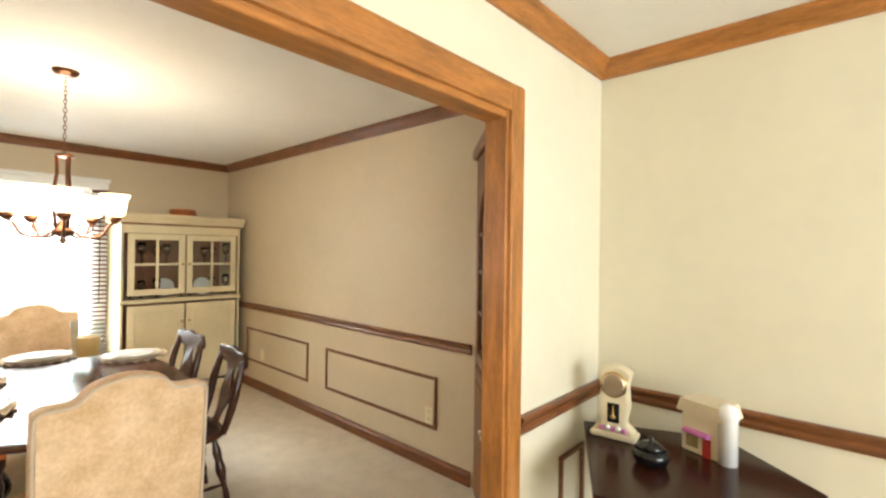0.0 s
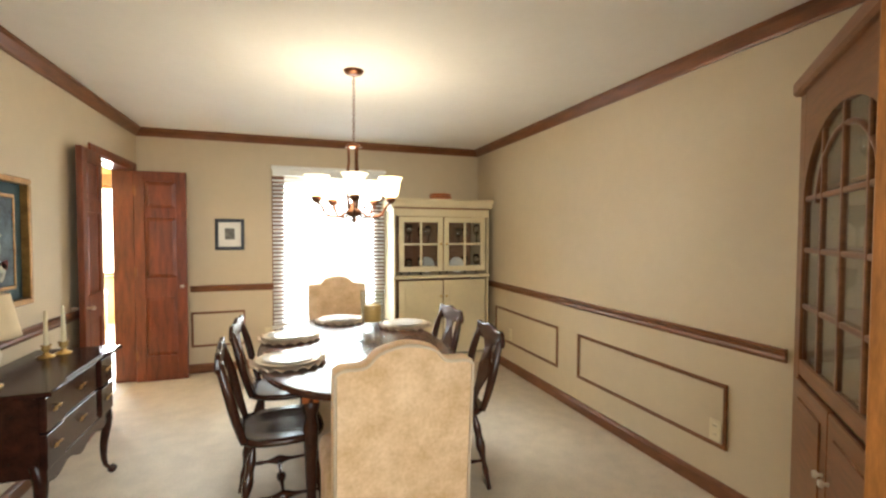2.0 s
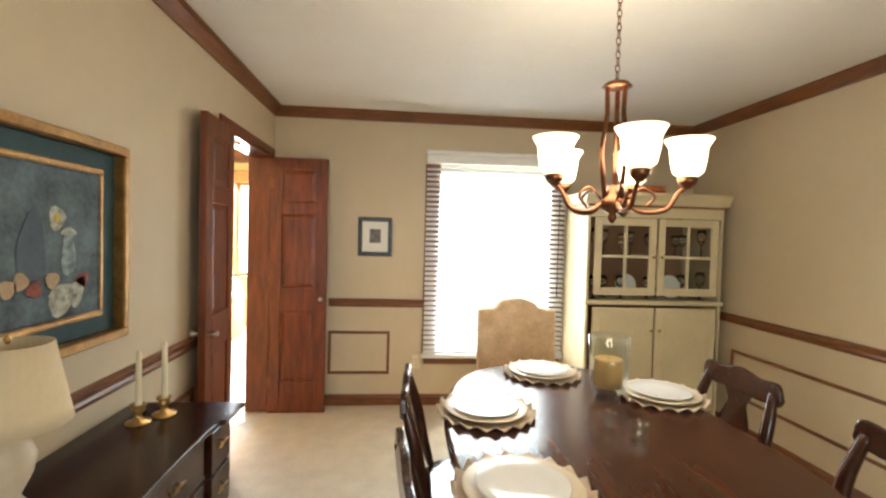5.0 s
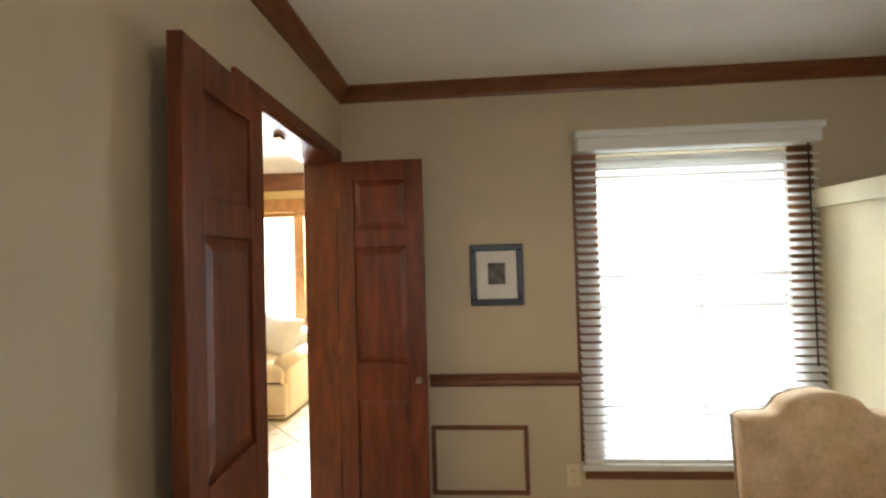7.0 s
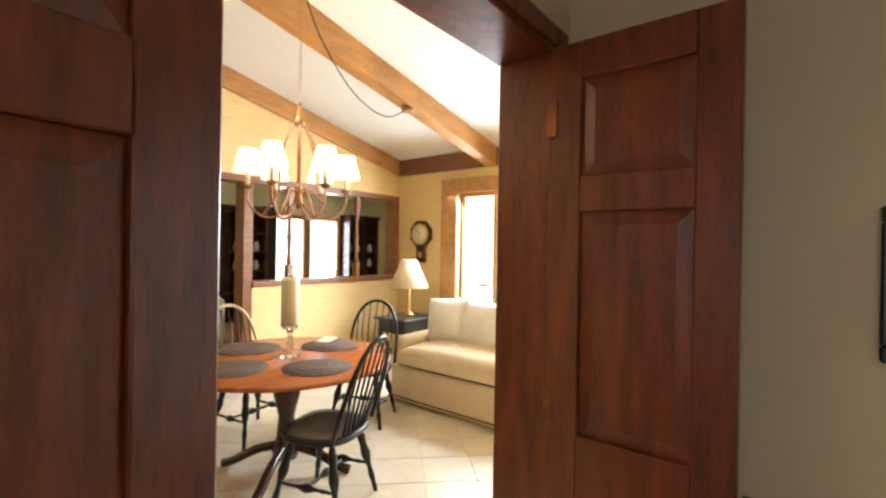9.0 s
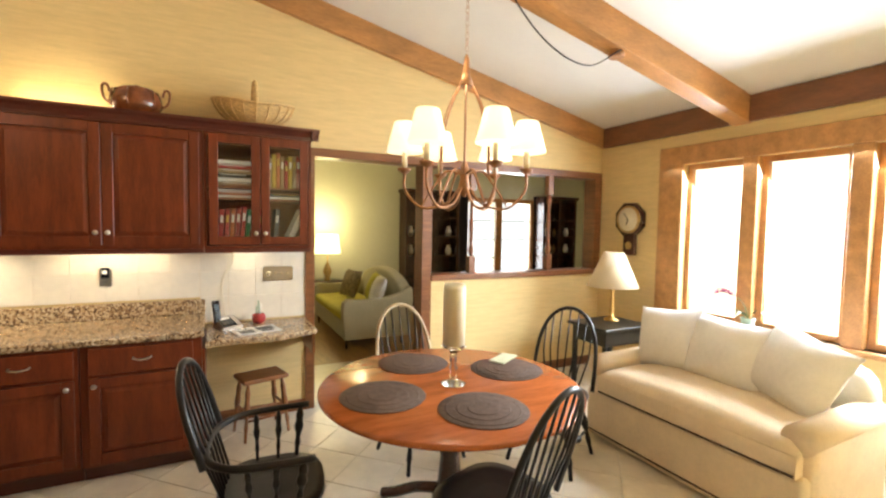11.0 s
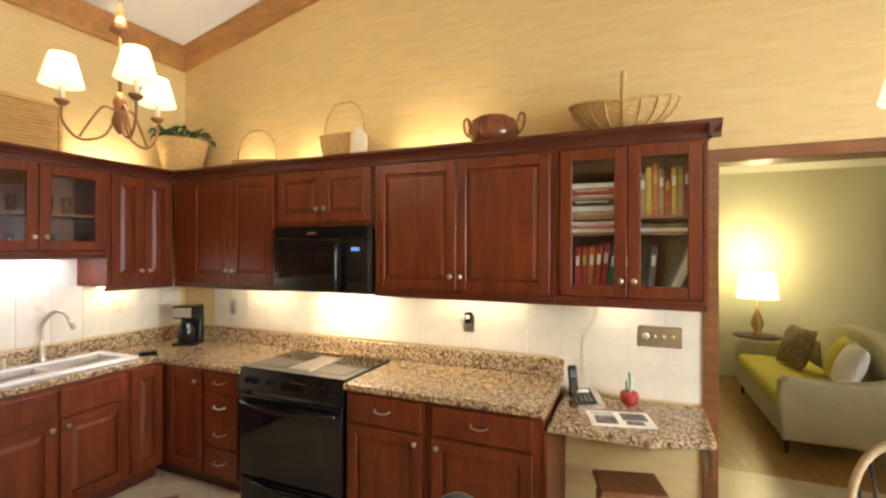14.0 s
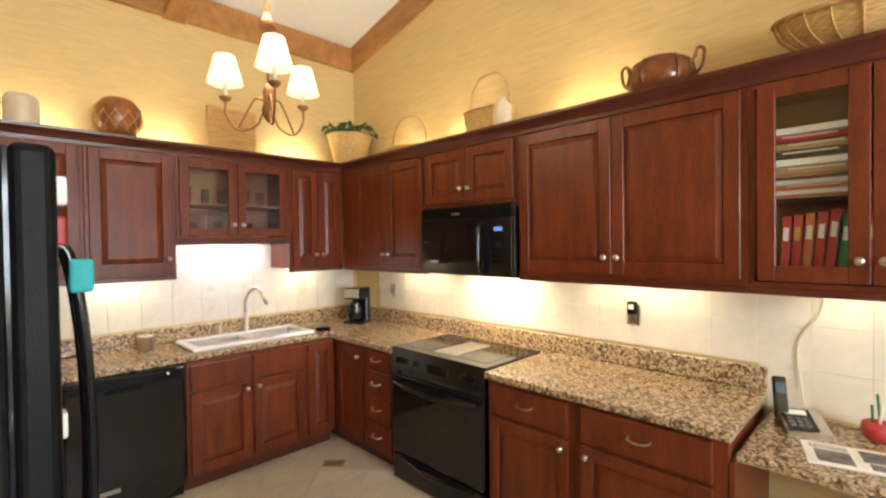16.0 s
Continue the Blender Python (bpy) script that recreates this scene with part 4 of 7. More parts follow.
wall_plate("wall_outlet", pose(WX, -0.078, 0.39, 0, 0, 90), "ivory duplex outlet on the wall below the window")
wall_plate("wall_outlet", pose(-2.32, NY, 0.385, 0, 0, 0), "ivory duplex outlet inside the wall panel")
wall_plate("wall_outlet", pose(-4.7, NY, 0.40, 0, 0, 0), "ivory duplex outlet low on the beige wall")

# still-life painting: deep gilt frame, teal mount, inner gilt slip
pt = thing("still_life_painting", -3.23, SY, 1.39, 180, "still life of flowers and fruit in a deep gilt frame", "painting")
PW, PH = 0.335, 0.335
def pb(name, x0, z0, x1, z1, y0, y1, mat, label=""):
    part(name, box(B(), x0, -y1, z0, x1, -y0, z1, 0.005), mat, pt, label)
for x0, z0, x1, z1 in ((-PW, PH - 0.032, PW, PH), (-PW, -PH, PW, -PH + 0.032), (-PW, -PH + 0.032, -PW + 0.032, PH - 0.032), (PW - 0.032, -PH + 0.032, PW, PH - 0.032)):
    pb("frame_bar", x0, z0, x1, z1, 0.0, 0.06, GOLD)
pb("mount", -PW + 0.032, -PH + 0.032, PW - 0.032, PH - 0.032, 0.0, 0.025, TEAL, "blue-green fabric mount")
for x0, z0, x1, z1 in ((-0.235, 0.225, 0.235, 0.245), (-0.235, -0.245, 0.235, -0.225), (-0.235, -0.225, -0.215, 0.225), (0.215, -0.225, 0.235, 0.225)):
    pb("slip_bar", x0, z0, x1, z1, 0.025, 0.032, GOLD)
pb("canvas", -0.215, -0.225, 0.215, 0.225, 0.025, 0.028, BLUEG, "dark blue-grey canvas")


def dab(name, cx, cz, rx, rz_, mat, d=0.0, label="", turn=0.0, n=14):
    bm = B()
    pts = []
    for i in range(n):
        a = 2 * math.pi * i / n
        k = 1 + 0.12 * math.sin(3 * a + cx * 40)
        u, v = rx * k * math.cos(a), rz_ * k * math.sin(a)
        pts.append((cx + u * math.cos(turn) - v * math.sin(turn), cz + u * math.sin(turn) + v * math.cos(turn)))
    extrude(bm, pts, 0.0012, "y", -0.0295 - d)
    return part(name, bm, mat, pt, label)


PALE = material("pale paint dab", (0.40, 0.40, 0.33), 0.7, 0, 0.5, 40.0)
GREYW = material("grey white paint dab", (0.22, 0.27, 0.27), 0.7, 0, 0.5, 40.0)
REDP = material("red paint dab", (0.26, 0.06, 0.035), 0.7, 0, 0.5, 40.0)
DARKP = material("dark paint dab", (0.04, 0.06, 0.08), 0.6, 0, 0.3, 20.0)
dab("painted_flower", 0.03, 0.075, 0.032, 0.036, PALE)
dab("painted_flower_eye", 0.03, 0.075, 0.012, 0.012, YBOOK, 0.0012)
dab("painted_stem", 0.06, 0.02, 0.006, 0.05, LEAF, 0, "", 0.3)
dab("painted_shadow", -0.06, -0.02, 0.05, 0.11, DARKP)
dab("painted_vase", 0.075, -0.03, 0.03, 0.075, GREYW, 0.0012)
dab("painted_vase_rim", 0.075, 0.035, 0.032, 0.012, PALE, 0.0024)
for k, (fx, fz) in enumerate(((-0.10, -0.10), (-0.055, -0.125), (0.01, -0.105), (0.135, -0.115), (-0.14, -0.115))):
    dab("painted_fruit", fx, fz, 0.026, 0.024, REDP if k % 2 else TAN, 0.0024)
dab("painted_cloth", 0.05, -0.165, 0.06, 0.045, PALE, 0.0012, "", 0.5)
dab("painted_cloth", 0.11, -0.15, 0.03, 0.05, PALE, 0.0024, "", -0.4)

# lowboy sideboard with lamp and candlesticks
SBX, SBY = -3.23, -1.02
sb = thing("lowboy_sideboard", SBX, SBY, FZ, 0, "dark mahogany lowboy on cabriole legs against the wall", "sideboard")
SH = 0.745
bm = B()
outline = curve2([(0.43, -0.21), (0.43, 0.17), (0.40, 0.20), (0.26, 0.20), (0.22, 0.18), (0, 0.175), (-0.22, 0.18), (-0.26, 0.20), (-0.40, 0.20), (-0.43, 0.17), (-0.43, -0.21)], 3)
extrude(bm, outline, 0.022, "z", SH - 0.022, 0.006)
part("tabletop", bm, MAHOG, sb)
part("case", box(B(), -0.39, -0.20, 0.37, 0.39, 0.145, SH - 0.022, 0.004), MAHOG, sb)
bm = B()
extrude(bm, [(-0.36, 0.38), *curve2([(-0.36, 0.33), (-0.25, 0.31), (-0.13, 0.34), (0, 0.30), (0.13, 0.34), (0.25, 0.31), (0.36, 0.33)], 5), (0.36, 0.38)], 0.02, "y", 0.13)
part("apron", bm, MAHOG, sb)
for x0, x1, y1 in ((-0.385, -0.215, 0.165), (-0.205, 0.205, 0.15), (0.215, 0.385, 0.165)):
    for z0, z1 in ((0.56, 0.71), (0.395, 0.55)):
        d = part("drawer", box(B(), x0, 0.14, z0, x1, y1 + 0.004, z1, 0.006, 2), MAHOG, sb)
        bm = B()
        cx = (x0 + x1) / 2
        lathe(bm, [(0.012, 0), (0.008, 0.006)], 10, (0, 0, 0))
        tube(bm, [(-0.03, 0, 0.004), (-0.026, -0.014, 0.014), (0, -0.02, 0.016), (0.026, -0.014, 0.014), (0.03, 0, 0.004)], 0.003, 6)
        o = part("drawer_pull", bm, BRASS, d, "brass bail pull")
        o.matrix_basis = pose(cx, y1 + 0.004, (z0 + z1) / 2, -90, 0, 0)
for sx in (-1, 1):
    for sy, yy in ((1, 0.12), (-1, -0.17)):
        line = curve([(sx * 0.36, yy, 0.42), (sx * 0.375, yy + sy * 0.02, 0.33), (sx * 0.36, yy + sy * 0.005, 0.18), (sx * 0.365, yy + sy * 0.01, 0.07), (sx * 0.395, yy + sy * 0.04, 0.018)], 6)
        nn = len(line)
        part("leg", tube(B(), line, 0.02, 10, [0.034 - 0.022 * min(1, i / (nn * 0.75)) + (0.012 if i > nn - 4 else 0) for i in range(nn)]), MAHOG, sb)
SBZ = FZ + SH
lp = thing("table_lamp", -2.93, -1.09, SBZ, 0, "cream ceramic lamp with a pleated ivory shade, unlit", "lamp")
part("base", lathe(B(), [(0.05, 0), (0.055, 0.008), (0.03, 0.02)], 24), BRASS, lp, "polished brass foot")
part("body", lathe(B(), [(0.028, 0.018), (0.034, 0.03), (0.022, 0.05), (0.045, 0.10), (0.052, 0.14), (0.04, 0.175), (0.018, 0.195), (0.014, 0.23)], 28), SAND, lp)
part("shade", lathe(B(), [(0.118, 0.215), (0.11, 0.25), (0.082, 0.40), (0.08, 0.40), (0.107, 0.25), (0.115, 0.216)], 72, (0, 0, 0), 0.012, 36), UNLIT, lp, "pleated ivory fabric shade")
part("finial", lathe(B(), [(0.004, 0.40), (0.008, 0.41), (0.003, 0.42)], 10), BRASS, lp)
for cx, cy, hh in ((-3.46, -1.10, 0.20), (-3.53, -1.05, 0.215)):
    cs = thing("candlestick", cx, cy, SBZ, 0, "short brass candlestick with a tall ivory taper", "candlestick", "candlesticks on the sideboard")
    part("holder", lathe(B(), [(0.038, 0), (0.04, 0.006), (0.015, 0.016), (0.01, 0.03), (0.02, 0.042), (0.022, 0.05), (0.016, 0.058), (0.026, 0.062), (0.024, 0.066), (0.01, 0.064)], 22), BRASS, cs)
    part("taper", lathe(B(), [(0.011, 0.055), (0.011, 0.07), (0.008, hh + 0.04), (0.004, hh + 0.05)], 14), CANDLE, cs)

# built-in corner cabinet: diagonal front between the north wall and the opening wall
cc = thing("corner_cabinet", -1.545, 1.905, 0, -45, "brown stained built-in corner cabinet with an arched glazed door", "cabinet")
cc.scale = (1, 1, 0.968)
W2 = 0.535
def cp(name, x0, y0, z0, x1, y1, z1, mat=TRIM, bevel=0.004, label=""):
    return part(name, box(B(), x0, y0, z0, x1, y1, z1, bevel), mat, cc, label)
cp("stile", -W2, 0, FZ, -W2 + 0.085, 0.03, 2.12)
cp("stile", W2 - 0.085, 0, FZ, W2, 0.03, 2.12)
cp("mid_rail", -W2 + 0.085, 0, 0.86, W2 - 0.085, 0.03, 0.93)
cp("base_rail", -W2 + 0.085, 0, FZ, W2 - 0.085, 0.03, 0.14)
cp("back", -0.20, 0.30, FZ, 0.20, 0.31, 2.10, MAHOG)
for z in (1.17, 1.42, 1.67):
    bm = B()
    extrude(bm, [(-0.44, 0.035), (0.44, 0.035), (0.20, 0.30), (-0.20, 0.30)], 0.015, "z", z)
    part("shelf", bm, TRIM, cc)
ww = W2 - 0.085
arch = [(ww * math.cos(a), 1.62 + ww * 0.75 * math.sin(a)) for a in [math.pi * i / 16 for i in range(17)]]
bm = B()
extrude(bm, arch + [(-ww, 2.12), (ww, 2.12)], 0.03, "y", 0.0)
part("arched_head", bm, TRIM, cc)
cp("crown", -W2 - 0.01, -0.03, 2.12, W2 + 0.01, 0.035, 2.19, TRIM, 0.012)
for xx in (-0.225, 0.0, 0.225):
    cp("muntin", xx - 0.011, 0.004, 0.93, xx + 0.011, 0.024, 1.62 + ww * 0.75 * math.sqrt(max(0, 1 - (xx / ww) ** 2)))
for z in (1.17, 1.42, 1.645):
    cp("muntin", -ww, 0.006, z - 0.011, ww, 0.022, z + 0.011)
part("arch_muntin", tube(B(), [(0.30 * math.cos(a), 0.014, 1.62 + 0.26 * math.sin(a)) for a in [math.pi * i / 12 for i in range(13)]], 0.011, 6), TRIM, cc)
o = cp("pane", -ww, 0.012, 0.93, ww, 0.015, 1.95, PANE, 0)
o.visible_shadow = False
for s in (-1, 1):
    x0, x1 = (-ww, -0.003) if s < 0 else (0.003, ww)
    d = cp("lower_door", x0, -0.012, 0.15, x1, 0.01, 0.85)
    part("raised_panel", box(B(), x0 + 0.07, -0.018, 0.22, x1 - 0.07, -0.011, 0.78, 0.005), TRIM, cc)
    o = part("door_knob", lathe(B(), [(0.008, 0), (0.006, 0.012), (0.016, 0.02), (0.012, 0.03)], 14), PORC, cc, "white porcelain knob")
    o.matrix_basis = pose(s * 0.035, -0.012, 0.60, 90, 0, 0)
for k in range(7):
    g = thing("crystal_glass", -1.55 + 0.1, 1.90 + 0.1, 0, -45, "clear crystal glass inside the corner cabinet", "glass", "glassware in the corner cabinet")
    g.matrix_basis = pose(-1.545, 1.905, 0, 0, 0, -45) @ pose(-0.30 + k * 0.1, 0.11, (1.149, 1.391, 1.633)[k % 3])
    part("bowl", lathe(B(), [(0.03, 0), (0.028, 0.003), (0.005, 0.01), (0.005, 0.07), (0.03, 0.1), (0.034, 0.16), (0.032, 0.16), (0.027, 0.1), (0.003, 0.08)], 16), PANE, g)

# ---- front room ----
ct = thing("console_table", -0.62, 1.72, FZ, 0, "dark wood angular console table in the corner", "table")
def ngon(k):
    return [(a * k, b * k) for a, b in ((-0.42, 0.18), (0.05, 0.39), (0.37, 0.12), (0.30, -0.24), (-0.14, -0.36))]
bm = B()
extrude(bm, ngon(1), 0.025, "z", 0.735, 0.005)
part("tabletop", bm, MAHOG, ct)
bm = B()
extrude(bm, ngon(0.88), 0.10, "z", 0.635)
part("apron", bm, MAHOG, ct)
for lx, ly in ngon(0.8):
    part("leg", lathe(B(), [(0.014, 0), (0.02, 0.2), (0.024, 0.64)], 10, (lx, ly, 0)), MAHOG, ct)
FT = FZ + 0.76
ck = thing("mantel_clock", -0.88, 1.83, FT, 8, "ornate ivory porcelain clock with a silvered dial", "clock")
bm = B()
extrude(bm, curve2([(-0.07, 0), (-0.075, 0.03), (-0.045, 0.06), (-0.055, 0.12), (-0.05, 0.20), (-0.06, 0.25), (0, 0.28), (0.06, 0.25), (0.05, 0.20), (0.055, 0.12), (0.045, 0.06), (0.075, 0.03), (0.07, 0)], 4), 0.06, "y", -0.03, 0.008)
part("case", bm, IVORY, ck)
o = part("dial", lathe(B(), [(0.042, 0), (0.042, 0.006), (0.036, 0.008)], 24), STEEL, ck, "silvered clock dial")
o.matrix_basis = pose(0, -0.03, 0.205, 90, 0, 0)
o = part("dial_bezel", lathe(B(), [(0.049, 0), (0.049, 0.004), (0.043, 0.005)], 24), BRASS, ck)
o.matrix_basis = pose(0, -0.029, 0.205, 90, 0, 0)
part("pendulum_well", box(B(), -0.022, -0.0325, 0.06, 0.022, -0.0295, 0.135, 0.002), BLACK, ck, "dark pendulum well")
part("pendulum", lathe(B(), [(0.004, 0), (0.011, 0.008), (0.004, 0.018), (0.002, 0.05)], 12, (0, -0.036, 0.075)), BRASS, ck)
for k in range(5):
    part("porcelain_flower", lathe(B(), [(0.004, 0), (0.012, 0.004), (0.008, 0.012), (0.002, 0.016)], 10, (-0.04 + 0.02 * k, -0.036, 0.03 + 0.006 * (k % 2))), (PINK, PORC)[k % 2], ck)
part("plinth", box(B(), -0.085, -0.045, 0, 0.085, 0.04, 0.022, 0.008, 2), IVORY, ck)
hs = thing("ceramic_house", -0.58, 1.92, FT, -20, "small painted ceramic shop house ornament", "ornament")
part("walls", box(B(), -0.07, -0.05, 0, 0.07, 0.05, 0.14, 0.004), IVORY, hs)
bm = B()
extrude(bm, [(-0.085, 0.14), (0.085, 0.14), (0.07, 0.185), (-0.07, 0.185)], 0.12, "y", -0.06)
part("roof", bm, SAND, hs)
part("tower", lathe(B(), [(0.03, 0), (0.03, 0.15), (0.036, 0.16), (0.03, 0.19), (0.004, 0.205)], 12, (0.085, -0.03, 0)), PORC, hs)
part("awning", box(B(), -0.055, -0.075, 0.07, 0.04, -0.05, 0.085, 0.003), PINK, hs, "pink awning")
part("shop_window", box(B(), -0.05, -0.0525, 0.02, -0.005, -0.05, 0.065), BROWNC, hs)
part("door", box(B(), 0.01, -0.0525, 0.0, 0.04, -0.05, 0.065), RED, hs)
bw = thing("dark_bowl", -0.70, 1.68, FT, 0, "small lidded black glass bowl on the console", "bowl")
part("bowl", lathe(B(), [(0.03, 0), (0.05, 0.01), (0.06, 0.035), (0.052, 0.055), (0.04, 0.05), (0.01, 0.02)], 24), BLACK, bw)
part("lid", lathe(B(), [(0.05, 0.055), (0.03, 0.072), (0.008, 0.078), (0.012, 0.09), (0.003, 0.096)], 20), BLACK, bw)
# Unseen window, added to go with the front room fill lamp.
wf = thing("window_2", 3.5, 0.2, 0, 0, "unseen white window added to light the front room", "window", "", "structure")
for ya, yb, za, zb in ((-1.4, -1.34, 0.6, 2.3), (1.34, 1.4, 0.6, 2.3), (-1.34, 1.34, 0.6, 0.66), (-1.34, 1.34, 2.24, 2.3), (-0.03, 0.03, 0.66, 2.24)):
    part("window_frame", box(B(), 0.02, ya, za, 0.08, yb, zb, 0.004), WHITEP, wf)

# ---- kitchen ----
NEAR = {o.name for o in scene.objects}


def cab_door(parent, x0, x1, z0, z1, y, knob=None, glass=False, mat=CHERRY):
    """A framed door on the plane y (facing +y), with a raised panel or a pane and a round knob."""
    st = 0.058
    bm = B()
    box(bm, x0, y, z0, x0 + st, y + 0.02, z1, 0.003)
    box(bm, x1 - st, y, z0, x1, y + 0.02, z1, 0.003)
    box(bm, x0 + st, y, z0, x1 - st, y + 0.02, z0 + st)
    box(bm, x0 + st, y, z1 - st, x1 - st, y + 0.02, z1)
    d = part("door", bm, mat, parent)
    if glass:
        o = part("pane", box(B(), x0 + st, y + 0.008, z0 + st, x1 - st, y + 0.011, z1 - st), PANE, d, "clear glass pane")
        o.visible_shadow = False
    else:
        bm = B()
        a0, a1, b0, b1 = x0 + st, x1 - st, z0 + st, z1 - st
        q = min(0.03, (a1 - a0) * 0.3)
        o = [bm.verts.new((a, y + 0.006, b)) for a, b in ((a0, b0), (a1, b0), (a1, b1), (a0, b1))]
        i = [bm.verts.new((a, y + 0.017, b)) for a, b in ((a0 + q, b0 + q), (a1 - q, b0 + q), (a1 - q, b1 - q), (a0 + q, b1 - q))]
        bm.faces.new(i)
        for k in range(4):
            bm.faces.new((o[k], o[(k + 1) % 4], i[(k + 1) % 4], i[k]))
        bmesh.ops.recalc_face_normals(bm, faces=bm.faces)
        part("raised_panel", bm, mat, d)
    if knob:
        o = part("knob", lathe(B(), [(0.007, 0), (0.006, 0.012), (0.015, 0.02), (0.014, 0.027), (0.005, 0.031)], 14), STEEL, d, "brushed nickel knob")
        o.matrix_basis = pose(knob[0], y + 0.02, knob[1], -90, 0, 0)
    return d


def pull(parent, x, z, y):
    bm = B()
    tube(bm, curve([(-0.045, 0, 0), (-0.04, 0.022, -0.004), (0, 0.028, -0.010), (0.04, 0.022, -0.004), (0.045, 0, 0)], 5), 0.0045, 8)
    o = part("pull", bm, STEEL, parent, "curved nickel pull")
    o.location = (x, y, z)


def drawer(parent, x0, x1, z0, z1, y, handle=True):
    d = part("drawer_front", box(B(), x0, y, z0, x1, y + 0.02, z1, 0.005, 2), CHERRY, parent)
    if handle:
        pull(d, (x0 + x1) / 2, (z0 + z1) / 2 + 0.01, y + 0.02)


UB, UT, UM = 1.385, 2.165, 2.19
def wall_cabinet(m, w, z0, z1, depth, doors, glass=False, label="cherry wall cabinet with raised panel doors"):
    """A wall unit: local x from 0 to w, front plane y = 0, depth towards -y."""
    c = new("wall_cabinet")
    c.empty_display_size = 0.1
    c.matrix_basis = m
    tagged(c, label, "cabinet", "kitchen wall cabinets")
    t = 0.018
    if glass:
        for a in ((0, z0, t, z1), (w - t, z0, w, z1), (t, z0, w - t, z0 + t), (t, z1 - t, w - t, z1)):
            part("carcass_board", box(B(), a[0], -depth, a[1], a[2], 0, a[3]), CHERRY, c)
        part("back", box(B(), t, -depth, z0 + t, w - t, -depth + 0.008, z1 - t), INSIDE, c)
        for z in glass:
            part("shelf", box(B(), t, -depth + 0.008, z, w - t, -0.02, z + 0.014), INSIDE, c)
    else:
        part("body", box(B(), 0, -depth, z0, w, 0, z1, 0.002), CHERRY, c)
    n = len(doors)
    for i, (x0, x1) in enumerate(doors):
        kx = x1 - 0.028 if (i == 0 and n > 1) else x0 + 0.028
        cab_door(c, x0, x1, z0 + 0.025, z1 - 0.01, 0.0, (kx, z0 + 0.105), bool(glass))
    part("light_rail", box(B(), 0, -0.03, z0 - 0.03, w, 0.006, z0, 0.004), CHERRYD, c)
    return c


UY, DS = -4.80, KS + 0.002
dS = UY - DS
def south(x):
    return pose(x, UY, 0)
wall_cabinet(south(-3.13), 1.02, UB, UT, dS, [(0.02, 0.41), (0.415, 0.82)])
wall_cabinet(south(-3.90), 0.768, 1.80, UT, dS, [(0.02, 0.382), (0.387, 0.75)], False, "short cherry cabinet above the microwave")
wall_cabinet(south(-5.0), 1.098, UB, UT, dS, [(0.025, 0.548), (0.553, 1.075)])
gcab = wall_cabinet(south(-5.70), 0.698, UB, UT, dS, [(0.025, 0.345), (0.35, 0.67)], (1.72, 1.80), "cherry glass-door cabinet filled with cookbooks")
UXE = -2.09
dE = KE - 0.002 - UXE
def east(y):
    return pose(UXE, y, 0, 0, 0, 90)
wall_cabinet(east(-4.795), 0.475, UB, UT, dE, [(0.02, 0.23), (0.235, 0.455)])
wall_cabinet(east(-4.318), 0.775, 1.61, UT, dE, [(0.02, 0.385), (0.39, 0.755)], (1.85,), "cherry glass-door cabinet with drinking glasses above the sink")
wall_cabinet(east(-3.54), 0.47, UB, UT, dE, [(0.02, 0.45)])
wall_cabinet(east(-3.068), 0.45, UB, UT, dE, [(0.02, 0.43)])
CP = [(0, UT), (0.012, UT), (0.014, UT + 0.02), (0.028, UT + 0.045), (0.05, UT + 0.062), (0.052, UT + 0.078), (0, UT + 0.078)]
co = thing("cabinet_cornice", 0, 0, 0, 0, "dark cherry cornice along the wall cabinets", "cornice")
part("cornice_length", run(B(), (-5.752, UY), (UXE, UY), (0, 1), CP), CHERRYD, co)
part("cornice_length", run(B(), (UXE, -4.80), (UXE, -2.59), (-1, 0), CP), CHERRYD, co)
part("cornice_return", run(B(), (-5.70, KS), (-5.70, UY + 0.05), (-1, 0), CP), CHERRYD, co)
part("cornice_top", box(B(), -5.70, KS + 0.003, UT + 0.06, UXE, UY, UT + 0.078), CHERRYD, co)
part("cornice_top", box(B(), UXE, UY, UT + 0.06, KE - 0.003, -2.59, UT + 0.078), CHERRYD, co)
CT_Z = UT + 0.078

# base cabinets
CTOP = 0.885


def base_cabinet(m, w, depth, label, fill):
    c = new("base_cabinet")
    c.empty_display_size = 0.1
    c.matrix_basis = m
    tagged(c, label, "cabinet", "kitchen base cabinets")
    part("body", box(B(), 0, -depth, 0.13, w, 0, CTOP - 0.04, 0.002), CHERRY, c)
    part("toe_kick", box(B(), 0, -depth, FZ, w, -0.07, 0.13), CHERRYD, c)
    fill(c)
    return c


BY, BX = -4.56, -2.32
bd = BY - DS
base_cabinet(pose(-4.365, BY, 0), 0.50, bd, "cherry base cabinet with one drawer and one door", lambda c: (drawer(c, 0.02, 0.48, 0.672, 0.828, 0), cab_door(c, 0.02, 0.48, 0.155, 0.655, 0, (0.05, 0.615))))
base_cabinet(pose(-4.985, BY, 0), 0.615, bd, "cherry base cabinet with one drawer and one door", lambda c: (drawer(c, 0.05, 0.575, 0.672, 0.828, 0), cab_door(c, 0.05, 0.575, 0.155, 0.655, 0, (0.545, 0.615))))
base_cabinet(pose(-3.06, BY, 0), 0.33, bd, "cherry base cabinet with a stack of four drawers", lambda c: [drawer(c, 0.02, 0.31, a, b, 0) for a, b in ((0.705, 0.828), (0.52, 0.69), (0.345, 0.515), (0.155, 0.33))])
